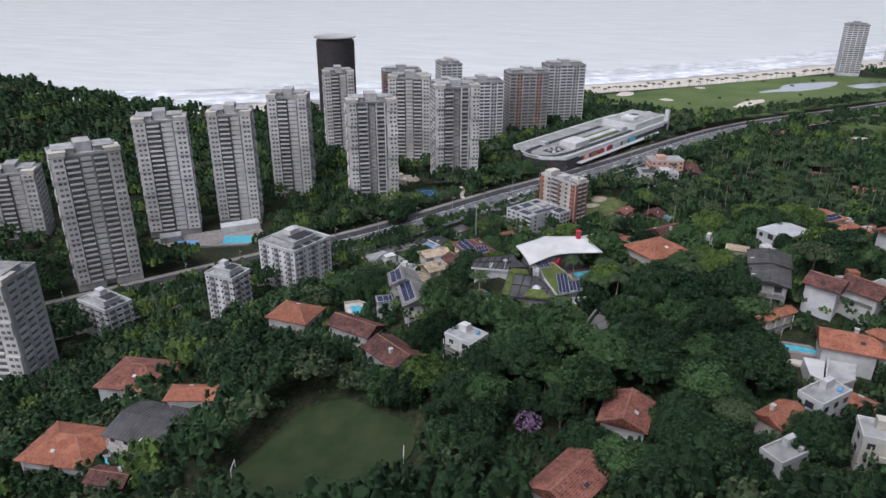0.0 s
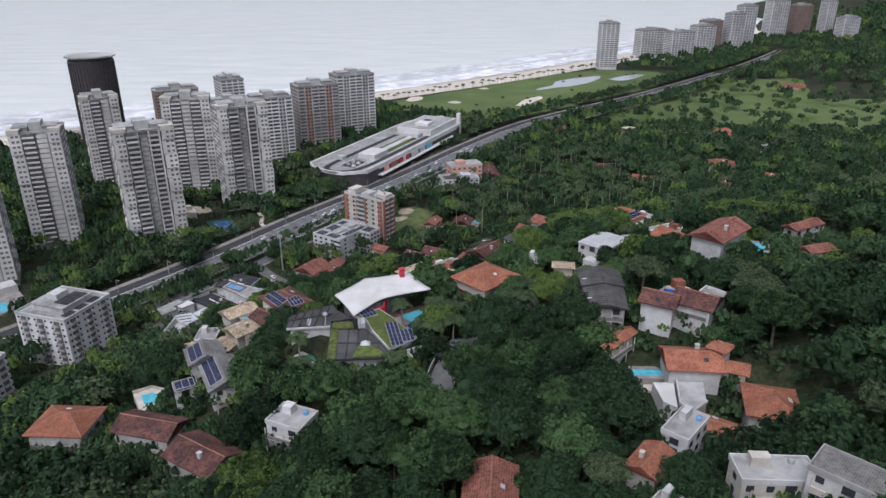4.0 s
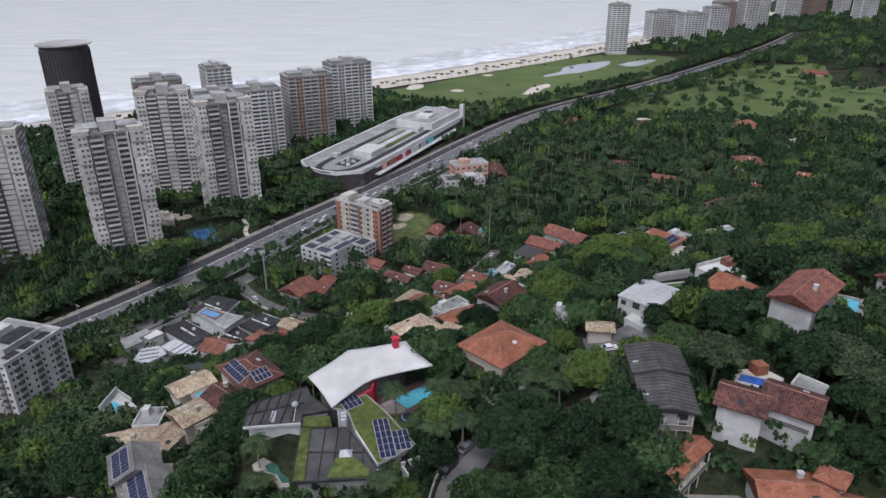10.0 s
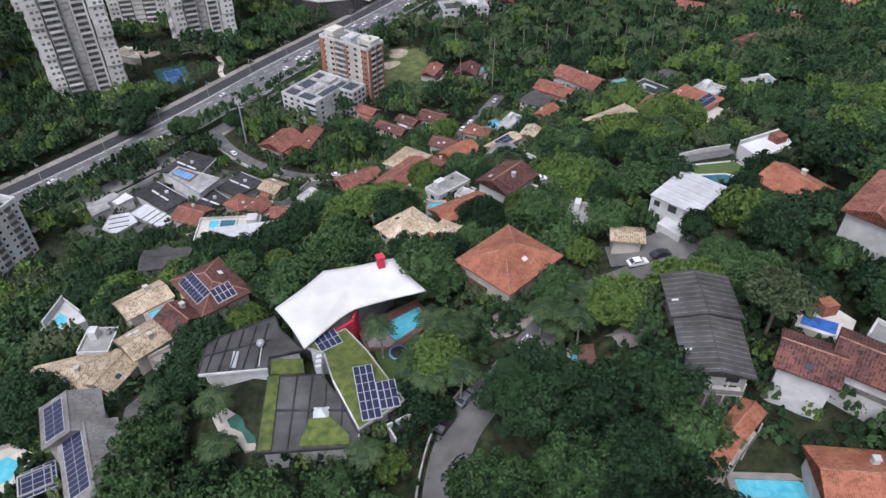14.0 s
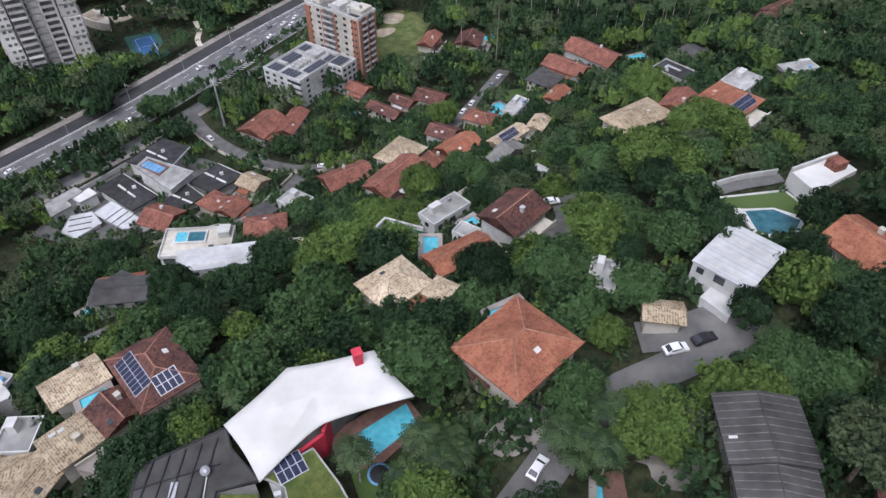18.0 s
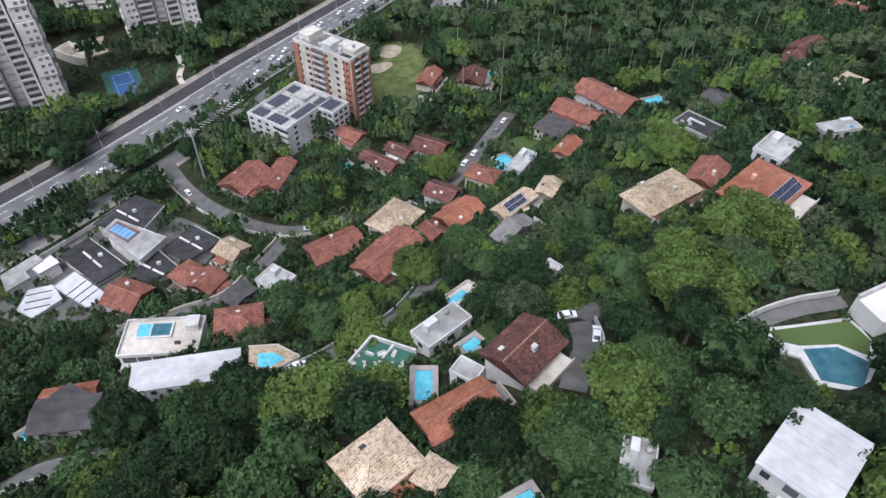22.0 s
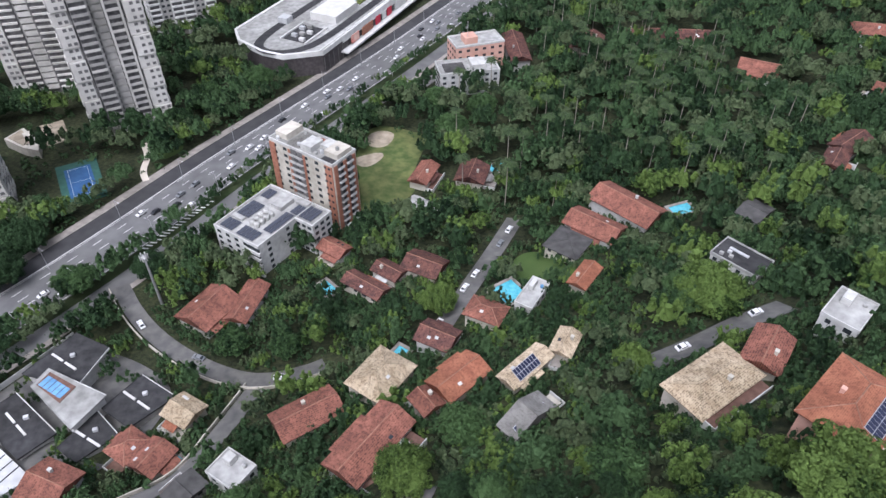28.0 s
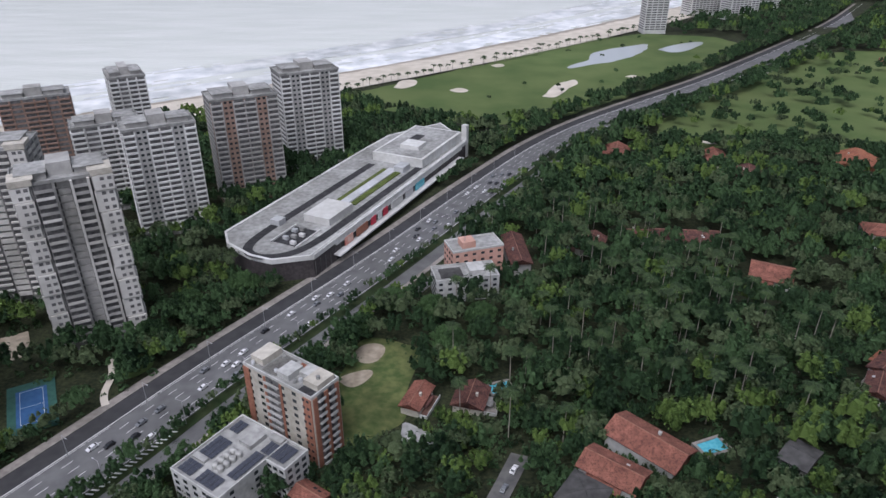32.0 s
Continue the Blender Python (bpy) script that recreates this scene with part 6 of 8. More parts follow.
def deck(name, pts, z0, z1, m, label, category, parts=()):
    """A terrace: one slab with what is built into it."""
    c = np.mean(np.array(pts), axis=0)
    top = thing(name, pose(c[0], c[1], 0), label, category)
    q = [(x - c[0], y - c[1]) for x, y in pts]
    if sum(q[i][0] * q[(i + 1) % len(q)][1] - q[(i + 1) % len(q)][0] * q[i][1] for i in range(len(q))) < 0:
        q = q[::-1]
    put("slab", prism(q, z0, z1, M[m], "slab"), top)
    for nm, pp, a, b, mm in parts:
        r = [(x - c[0], y - c[1]) for x, y in pp]
        if sum(r[i][0] * r[(i + 1) % len(r)][1] - r[(i + 1) % len(r)][0] * r[i][1] for i in range(len(r))) < 0:
            r = r[::-1]
        put(nm, prism(r, a, b, M[mm], nm), top)
    FOOT.append((c[0], c[1], max(np.hypot(x, y) for x, y in q) * 0.85 + 1.5))
    POOLS.append(FOOT[-1])
    return top


deck("swimming_pool", [(-25.4, 206.6), (-14.0, 214.4), (-9.9, 208.6), (-17.2, 200.9), (-22.8, 200.4)], 72, 76.6, "deck_red", "bright turquoise pool on a brown terrace beside the sail roof", "swimming pool",
     (("pool_water", [(-20.8, 206.6), (-13.4, 212.2), (-11.5, 208.5), (-17.5, 202.8)], 76.4, 76.68, "water"), ("coping", [(-23.6, 204.6), (-21.0, 206.5), (-17.6, 202.6), (-18.6, 201.4), (-22.4, 201.2)], 76.6, 76.64, "paving")))


def yard(name, pts, m, label, category, water=""):
    """A level paved court at the height of its upper edge, with a low wall and maybe a pool."""
    z = max(gz(*p) for p in pts) + 0.3
    c = np.mean(np.array(pts), axis=0)
    inner = [tuple(c + (np.array(p) - c) * 0.55) for p in pts]
    extra = (("pool_water", inner, z - 1, z + 0.05, water),) if water else ()
    n = len(pts)
    for i in range(n - 2):
        a, b = np.array(pts[i]), np.array(pts[i + 1])
        q = (b - a) / np.hypot(*(b - a))
        o = np.array([q[1], -q[0]]) * 0.22
        if np.dot(o, c - a) > 0:
            o = -o
        extra += (("low_wall", [tuple(a), tuple(b), tuple(b + o), tuple(a + o)], z - 3, z + 0.9, "cream"),)
    return deck(name, pts, z - 6, z, m, label, category, extra)


deck("terrace", [(-98.3, 221.0), (-97.5, 229.5), (-92.0, 225.3), (-89.7, 223.1), (-93.8, 220.2)], 50, 61.8, "white", "white walled terrace with a small pool", "terrace",
     (("pool_water", [(-97.2, 222.0), (-96.9, 225.6), (-94.4, 224.0), (-94.3, 221.3)], 61.5, 61.86, "water"), ("low_wall", [(-98.5, 220.9), (-97.7, 229.7), (-97.4, 229.5), (-98.2, 221.1)], 61.8, 63.6, "white"), ("low_wall", [(-97.5, 229.7), (-91.9, 225.5), (-92.1, 225.2), (-97.5, 229.4)], 61.8, 62.9, "white")))
yard("courtyard", [(-66.5, 203.6), (-62.6, 207.4), (-59.4, 207.6), (-58.6, 204.6), (-61.5, 202.4)], "paving", "grey stone courtyard with retaining walls", "courtyard")
deck("garden_pond", [(-48.2, 185.6), (-46.6, 187.6), (-43.8, 188.4), (-39.2, 188.4), (-37.8, 179.4), (-41.2, 179.0), (-43.4, 181.4), (-46.4, 182.8)], 72, 76.0, "cream", "pale-rimmed green garden pool beside a mossy roof", "pool",
     (("pool_water", [(-45.6, 185.2), (-43.8, 186.8), (-40.2, 187.0), (-38.8, 180.6), (-41.0, 180.4), (-42.4, 182.6), (-44.6, 183.6)], 75.8, 76.05, "terrace_green"),))
deck("terrace", [(15.8, 198.0), (20.9, 198.6), (20.8, 193.6), (15.4, 193.6)], 74, gz(18, 197) + 0.6, "deck_red", "red tiled terrace with white garden chairs", "terrace")
yard("parking_court", [(-57.7, 175.5), (-54.5, 177.1), (-51.1, 173.7), (-50.7, 170.9), (-55.1, 170.5)], "deck_red", "terracotta paved parking court", "courtyard")
yard("pool_terrace", [(-54.2, 288.6), (-47.3, 289.2), (-41.5, 286.0), (-48.5, 280.5), (-53.0, 282.0)], "thatch", "tan tiled terrace with a blue pool", "terrace", "water")
yard("pool_terrace", [(-9.4, 300.4), (-0.7, 308.7), (2.6, 306.4), (-4.0, 299.8), (-8.6, 298.2)], "cream", "pale stone terrace with a small pool and loungers", "terrace", "water")
yard("pool_terrace", [(-93.3, 185.2), (-89.3, 188.1), (-83.7, 186.0), (-84.0, 179.3), (-88.2, 177.4)], "cream", "cream paved pool terrace", "terrace", "water")
deck("pool_terrace", [(49.4, 192.8), (52.0, 196.8), (57.8, 197.4), (60.4, 193.6), (56.6, 188.4), (53.4, 190.4)], 82, 91.3, "cream", "cream pool terrace with a deep blue pool behind a villa", "terrace",
     (("pool_water", [(50.6, 192.8), (52.3, 195.2), (57.2, 192.9), (55.4, 190.2)], 91.0, 91.36, "deep_blue"), ("coping", [(50.2, 192.2), (50.6, 192.8), (55.4, 190.2), (55.0, 189.6)], 91.3, 91.5, "white")))
deck("pavilion", [(54.2, 196.6), (56.8, 197.2), (57.6, 194.9), (55.0, 194.3)], 91.3, 93.6, "tile_orange", "small tiled pavilion beside a blue pool", "pavilion")
deck("roof_terrace", [(59.0, 188.3), (61.8, 191.2), (65.4, 187.1), (61.9, 182.6)], 86, 93.4, "concrete", "pale flat terrace roof beside a villa", "terrace",
     (("parapet", [(58.8, 188.3), (61.8, 191.5), (62.0, 191.2), (59.1, 188.1)], 93.4, 94.2, "white"), ("parapet", [(61.8, 191.5), (65.7, 187.1), (65.4, 186.9), (61.8, 191.1)], 93.4, 94.2, "white")))
deck("roof_terrace", [(45.9, 161.6), (52.0, 161.4), (50.0, 153.4), (46.4, 150.3), (43.9, 152.7)], 74, 83.9, "concrete", "stained pale flat roof of a villa wing", "terrace",
     (("parapet", [(45.7, 161.6), (43.7, 152.7), (44.0, 152.6), (46.0, 161.5)], 83.9, 84.5, "white"), ("parapet", [(43.8, 152.5), (46.4, 150.0), (46.6, 150.3), (44.0, 152.8)], 83.9, 84.5, "white"), ("parapet", [(46.5, 150.1), (50.2, 153.3), (50.0, 153.6), (46.3, 150.4)], 83.9, 84.5, "white")))
deck("roof_terrace", [(40.8, 162.7), (45.6, 162.6), (43.6, 153.0), (41.1, 155.3)], 74, 82.9, "membrane", "white rendered flat roof beside a pool", "terrace")
deck("pool_terrace", [(31.0, 169.0), (33.5, 172.0), (46.4, 171.6), (46.2, 165.2), (40.5, 163.0), (35.0, 165.6)], 72, gz(40, 168.4) + 0.28, "cream", "pale curved pool terrace", "terrace")
deck("paved_yard", [(61.0, 158.6), (67.0, 167.0), (73.6, 163.0), (68.7, 158.9)], 72, gz(67, 162) + 0.4, "concrete", "grey concrete yard beside a villa", "yard")


def tiered_villa():
    """White villa of stepped terraces with a pool on its roof."""
    top = thing("house", pose(-84.2, 303.8, 25.5, 0, 0, 4.5), "white stepped villa with a pale roof terrace and pool", "house", "hillside houses")
    w, d = 21.0, 12.0
    put("wall", solid([(-w / 2, -d / 2, -9, w / 2, d / 2, 0)], M["white"], "wall"), top)
    put("roof_terrace", solid([(-w / 2 - 0.3, -d / 2 - 0.3, 0, w / 2 + 0.3, d / 2 + 0.3, 0.3)], M["cream"], "roof_terrace"), top)
    for box in ((-w / 2 - 0.3, -d / 2 - 0.32, 0.3, w / 2 + 0.3, -d / 2 - 0.05, 1.2), (-w / 2 - 0.3, d / 2 + 0.05, 0.3, w / 2 + 0.3, d / 2 + 0.32, 1.2), (-w / 2 - 0.32, -d / 2, 0.3, -w / 2 - 0.05, d / 2, 1.2), (w / 2 + 0.05, -d / 2, 0.3, w / 2 + 0.32, d / 2, 1.2)):
        put("parapet", solid([box], M["white"], "parapet"), top)
    rim = put("roof_pool", solid([(-7.5, -0.5, 0.3, 2.5, 0.0, 1.0), (-7.5, 4.4, 0.3, 2.5, 4.9, 1.0), (-7.5, 0, 0.3, -7.0, 4.4, 1.0), (2.0, 0, 0.3, 2.5, 4.4, 1.0), (-3.6, 0, 0.3, -3.2, 4.4, 1.0)], M["white"], "roof_pool"), top)
    put("pool_water", solid([(-7.0, 0, 0.3, -3.6, 4.4, 0.85)], M["water"], "pool_water"), rim)
    put("pool_water", solid([(-3.2, 0, 0.3, 2.0, 4.4, 0.8)], M["deep_pool"], "pool_water"), rim)
    put("roof_hut", solid([(6.2, 1.5, 0.3, 9.8, 5.5, 2.6)], M["white"], "roof_hut"), top)
    for x in (4.2, 5.0, 9.0):
        put("planter", tube(0.5, 0.4, 0.8, M["dark"], 8, "planter"), top, pose(x, -2.5, 0.3))
    for k in (1, 2):
        off = -d / 2 - 2.6 * k
        tier = put("balcony", solid([(-w / 2, off, -3.1 * k - 5, w / 2 - 2 * k, off + 2.7, -3.1 * k)], M["white"], "balcony"), top)
        put("railing", solid([(-w / 2, off - 0.12, -3.1 * k, w / 2 - 2 * k, off, -3.1 * k + 1.0)], M["white"], "railing"), tier)
    band = solid([(0, -d / 2 - 0.06, -2.6, 3.6, -d / 2 + 0.05, -0.5)], M["glass"], "window")
    for i in range(5):
        put("window", band, top, pose(-w / 2 + 0.8 + i * 4.0, 0, 0))
    low = solid([(0, -d / 2 - 2.66, -5.7, 3.4, -d / 2 - 2.55, -3.7)], M["glass"], "window")
    for i in range(4):
        put("window", low, top, pose(-w / 2 + 0.8 + i * 4.2, 0, 0))
    wing = put("wing", solid([(w / 2 - 1, -d / 2 - 3.5, -8, w / 2 + 4.5, d / 2 - 4, -2.4)], M["white"], "wing"), top)
    put("spa_pool", tube(1.1, 1.1, 0.3, M["water"], 14, "spa_pool"), wing, pose(w / 2 + 2.4, -2, -2.4))
    HOUSES.append((-84.2, 302.5, 25.5, 4.5, 23, 15))


tiered_villa()


def phone_mast(x, y, h):
    top = thing("phone_mast", pose(x, y, gz(x, y)), "tall grey steel phone mast with antenna panels", "mast")
    put("pole", tube(0.55, 0.3, h, M["pole"], 10, "pole"), top)
    ring = put("platform", tube(1.3, 1.3, 0.25, M["pole"], 12, "platform"), top, pose(0, 0, h - 1.2))
    panel = solid([(-0.18, 1.2, -1.0, 0.18, 1.45, 1.3)], M["white"], "antenna")
    for i in range(6):
        put("antenna", panel, ring, pose(0, 0, 0, 0, 0, i * 60))


phone_mast(-106.2, 408.4, 24)
# white modern house with lawn and a dark pool
deck("terrace", [(49.6, 265.5), (51.6, 268.5), (59.1, 269.5), (70.6, 271.5), (73.5, 266.0), (70.5, 259.5), (66.5, 254.5), (59.0, 256.0), (58.0, 262.0)], 66, 74.0, "white", "white terrace with a lawn and a dark teal pool", "terrace",
     (("lawn", [(54.0, 268.0), (70.3, 270.6), (72.4, 266.0), (70.6, 262.4), (66.0, 265.0), (58.8, 264.6), (55.5, 265.6)], 73.9, 74.06, "lawn"), ("pool_water", [(59.2, 263.8), (65.6, 264.4), (70.3, 260.8), (66.6, 255.4), (59.8, 257.0)], 73.7, 74.05, "deep_pool")))
deck("house", [(70.7, 272.5), (83.1, 278.6), (86.0, 273.0), (76.5, 267.0), (73.0, 266.5)], 66, 78.5, "membrane", "white modern house with a flat white roof", "house",
     (("parapet", [(70.7, 272.5), (83.1, 278.6), (83.4, 278.1), (71.0, 272.0)], 78.5, 79.5, "white"), ("roof_hut", [(79, 274.5), (82, 276), (83.5, 273.2), (80.5, 271.8)], 78.5, 80.6, "tile_red")))
# terraced garden of green floors and white furniture
gt = deck("garden_terrace", [(-28.5, 268.1), (-22.2, 278.4), (-12.6, 274.7), (-18.7, 263.2)], 48, 57.6, "terrace_green", "green garden terrace with white furniture and walls", "terrace",
     (("wall", [(-28.7, 268.2), (-22.3, 278.8), (-21.9, 278.5), (-28.3, 268.0)], 50, 58.8, "white"), ("wall", [(-22.3, 278.8), (-12.4, 275.0), (-12.6, 274.6), (-22.2, 278.4)], 50, 58.8, "white"), ("wall", [(-23.9, 265.8), (-17.5, 276.6), (-17.1, 276.4), (-23.5, 265.6)], 57.6, 58.5, "white"), ("wall", [(-28.5, 268.1), (-18.5, 263.4), (-18.7, 263.0), (-28.7, 267.7)], 50, 58.3, "white"), ("plunge_pool", [(-25.6, 266.8), (-24.0, 269.2), (-21.8, 267.9), (-23.4, 265.6)], 57.5, 57.9, "blue")))
seat = solid([(-0.9, -0.35, 0, 0.9, 0.35, 0.4), (-0.9, 0.2, 0.4, 0.9, 0.35, 0.8)], M["membrane"], "bench")
for _i in range(14):
    put("bench", seat, gt, pose(-6 + (_i % 5) * 2.6 + (_i // 5) * 0.8, -2.5 + (_i // 5) * 2.9, 57.6, 0, 0, (_i * 47) % 180))
area("lawn", [(-4, 273), (1, 290), (9, 287), (6, 277), (1, 270)], 0.5, "lawn", "small bright garden lawn", "lawn", 0.05, 2.0)
area("lawn", [(15.9, 418.0), (19.1, 427.1), (25.8, 431.2), (35.4, 423.5), (37.3, 415.8), (28.5, 408.9), (20.7, 409.7)], 0.5, "lawn", "green garden lawn by a pool", "lawn", 0.05, 2.0)
area("parking_court", [(21.0, 287.6), (28.0, 291.5), (29.2, 283.7), (25.0, 278.6), (21.0, 283.4)], 0.4, "street", "stained asphalt parking court", "yard", 0.05, 1.5)
area("paved_yard", [(-160, 334), (-152, 360), (-129, 392), (-92, 376), (-88, 360), (-104, 334), (-132, 322)], 0.3, "street", "dark paved yards between shops", "yard", 0.02, 4.0)
deck("house", [(36.5, 227.6), (40.0, 222.9), (44.1, 226.7), (40.6, 231.4)], 76, 86, "white", "white annex with a flat roof below a warehouse", "house")
CLUB = [(-297.6, 325), (-306.4, 339.2), (-258, 386), (-238, 366), (-244, 352)]
CLUB_PARTS = (("pool_water", [(-259.7, 347.3), (-266.5, 359.0), (-249.9, 365.6), (-243.0, 354.5)], -0.9, -0.72, "water"), ("pool_water", [(-285.4, 334.6), (-290.1, 342.0), (-278.0, 347.5), (-272.3, 339.3)], -0.9, -0.72, "blue"), ("pavilion", [(-270, 362), (-276, 369), (-258, 386), (-251, 379)], -0.8, 3.4, "white"), ("pavilion", [(-297, 334), (-303, 341), (-293, 350), (-288, 343)], -0.8, 3.0, "concrete"))
deck("club_terrace", CLUB, -4, -0.8, "paving", "pale club terrace with turquoise pools under the towers", "terrace", CLUB_PARTS)
deck("plaza", [(-202.5, 523.5), (-192.4, 529.7), (-182.0, 513.5), (-189.3, 506.4)], -4, -0.4, "earth", "beige paved plaza below the towers", "plaza")
deck("clubhouse", [(-207.7, 506.0), (-203.2, 515.4), (-191.0, 504.4), (-187.6, 496.4), (-196.0, 499.0)], -4, 4.0, "cream", "low beige clubhouse with a terrace roof", "clubhouse",
     (("roof_terrace", [(-206.0, 506.4), (-203.0, 513.0), (-193.0, 504.2), (-196.4, 500.4)], 4.0, 4.3, "earth"), ("roof_hut", [(-199.0, 507.0), (-196.6, 509.0), (-194.0, 505.6), (-196.4, 503.8)], 4.0, 6.4, "cream")))
deck("swimming_pool", [(-205.6, 496.6), (-197.6, 500.6), (-191.0, 494.6), (-199.6, 487.6)], -4, -0.6, "paving", "turquoise pool below an apartment tower", "swimming pool",
     (("pool_water", [(-203.4, 496.2), (-197.8, 499.0), (-193.4, 494.8), (-199.4, 490.0)], -0.8, -0.52, "water"),))
area("lawn", [(-147.0, 508.0), (-134.2, 513.8), (-124.0, 506.0), (-134.0, 492.0)], 0.25, "lawn", "mown lawn in a tower garden", "lawn", 0.06, 2.0)
tagged(put("footpath", ribbon([(-146, 509), (-140, 498), (-139, 486), (-134, 478)], -1.4, 1.4, 0.45, M["sand"], "footpath", 2.0)), "winding pale garden path", "path", kind="structure")
for _x, _y, _w in ((-415, 736, 30), (-374, 713, 24), (-300, 640, 40), (-330, 610, 30), (-440, 700, 34)):
    block("low_building", _x, _y, 32, _w, 14, 6, 2, 5, "cream", "low beige building near the beach")



# ---- the membrane-roofed house ----
def sail_house():
    z0 = 79.0
    top = thing("house", pose(0, 0, z0), "house with a sweeping white sail-shaped roof and red walls", "house")
    # roof outline: the near west tip, west corner, ridge notch, north-east, east tip, inner notch
    P = [Vector(p) for p in ((-33.0, 195.2, 3.6), (-39.1, 202.5, 6.4), (-31.5, 212.2, 7.0), (-18.2, 215.2, 7.6), (-11.7, 208.3, 5.4), (-24.9, 203.9, 4.8))]
    bm = bmesh.new()
    c = Vector((-26.5, 207.5, 7.0))
    n = 10
    ring = []
    for i, p in enumerate(P):
        q = P[(i + 1) % 6]
        for k in range(n):
            t = k / n
            sag = 0.32 * math.sin(math.pi * t)
            pt = p.lerp(q, t)
            ring.append(pt + (c - pt).normalized() * sag * (2.2 if i == 5 else 1.0))
    rows = []
    for r in range(7):
        s = r / 6
        rows.append([bm.verts.new(p.lerp(c, s) - Vector((0, 0, 0.22 * math.sin(math.pi * s)))) for p in (ring if r < 6 else ring)])
    m = len(ring)
    for r in range(6):
        for i in range(m):
            bm.faces.new((rows[r][i], rows[r][(i + 1) % m], rows[r + 1][(i + 1) % m], rows[r + 1][i]))
    bmesh.ops.remove_doubles(bm, verts=bm.verts, dist=0.01)
    geom = bmesh.ops.extrude_face_region(bm, geom=bm.faces[:])
    bmesh.ops.translate(bm, verts=[e for e in geom["geom"] if isinstance(e, bmesh.types.BMVert)], vec=(0, 0, 0.3))
    bmesh.ops.recalc_face_normals(bm, faces=bm.faces[:])
    me = bpy.data.meshes.new("roof")
    bm.to_mesh(me)
    me.materials.append(M["membrane"])
    me.polygons.foreach_set("use_smooth", [True] * len(me.polygons))
    put("roof", me, top, None, "white painted sail-shaped roof")
    # wall below the overhang takes the dark painted-shade material
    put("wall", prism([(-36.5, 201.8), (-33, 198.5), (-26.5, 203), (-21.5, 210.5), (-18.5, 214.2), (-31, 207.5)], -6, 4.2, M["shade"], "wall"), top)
    put("red_wall", prism([(-25.5, 203.6), (-25.0, 203.4), (-24.4, 206.6), (-24.9, 206.8)], -5, 3.4, M["red"], "red_wall"), top)
    put("red_wall", prism([(-29.2, 199.6), (-25.2, 203.3), (-25.5, 203.8), (-29.5, 200.1)], -5, 2.6, M["red"], "red_wall"), top)
    ch = put("chimney", solid([(-0.65, -0.65, 4, 0.65, 0.65, 9.8), (-0.8, -0.8, 9.8, 0.8, 0.8, 10.15)], M["red"], "chimney"), top, pose(-20.5, 213.2, 0, 0, 0, 25))
    foot(-30, 202, 9)
    foot(-19, 210, 9)
    foot(-15, 206, 8)


sail_house()


cell = solid([(0.04, 0.04, 0, 0.95, 1.66, 0.06)], M["solar"], "solar_panel")


def solar_array(x, y, z, rot, d, x0, cols, rows, side=-1, pitch=0.42):
    """Panels in rows up one slope of a roof of depth d whose eaves stand at z."""
    if pitch > 0.2:
        z = min(HOUSES, key=lambda q: (q[0] - x) ** 2 + (q[1] - y) ** 2)[2]
    m = pose(x, y, z, 0, 0, rot + (180 if side > 0 else 0)) @ pose(x0, -d / 2 + 0.2, 0.37 + 0.9 * pitch, math.degrees(math.atan(pitch)), 0, 0)
    top = thing("solar_array", m, "blue solar panels with pale frames on a roof", "solar panels", "solar arrays")
    put("frame", solid([(-0.1, -0.1, -0.12, cols * 1.06 + 0.04, rows * 1.76 + 0.04, -0.02)], M["solar_frame"], "frame"), top)
    for i in range(cols):
        for j in range(rows):
            put("solar_panel", cell, top, pose(i * 1.06, j * 1.76, 0))
    return top


def turned(p):
    return p if sum(p[i][0] * p[(i + 1) % len(p)][1] - p[(i + 1) % len(p)][0] * p[i][1] for i in range(len(p))) > 0 else p[::-1]


def shrunk(p, k):
    c = np.mean(np.array(p), axis=0)
    return [tuple(c + (np.array(q) - c) * k) for q in p]


def slab_house(roof, z, m, label, ribs=(), moss=(), walls="white", deep=7.0):
    """A low house under one flat slab, with ribs across it and planted strips."""
    top = thing("house", pose(0, 0, z), label, "house", "hillside houses")
    roof = turned(roof)
    put("wall", prism(shrunk(roof, 0.9), -deep, -0.3, M[walls], "wall"), top)
    put("roof", prism(roof, -0.3, 0.0, M[m], "roof"), top)
    n = len(roof)
    for i in range(n):
        a, b = np.array(roof[i]), np.array(roof[(i + 1) % n])
        d = (b - a) / np.hypot(*(b - a))
        o = np.array([d[1], -d[0]]) * 0.12
        put("fascia", prism([tuple(a - o), tuple(a + o), tuple(b + o), tuple(b - o)], -0.42, 0.14, M["white" if i == 1 else "tar" if m in ("dark", "tar") else "concrete"], "fascia"), top)
    for a, b, w in ribs:
        a, b = np.array(a, float), np.array(b, float)
        d = (b - a) / np.hypot(*(b - a))
        o = np.array([d[1], -d[0]]) * w / 2
        put("rib", prism([tuple(a - o), tuple(a + o), tuple(b + o), tuple(b - o)], -0.02, 0.3, M["tar"], "rib"), top)
    for q in moss:
        put("planting", prism(turned(q), -0.1, 0.35, M["sod"], "planting"), top, None, "mossy green roof planting")
    c = np.mean(np.array(roof), axis=0)
    HOUSES.append((c[0], c[1], z, 0, max(p[0] for p in roof) - min(p[0] for p in roof) - 3, max(p[1] for p in roof) - min(p[1] for p in roof) - 3))
    return top


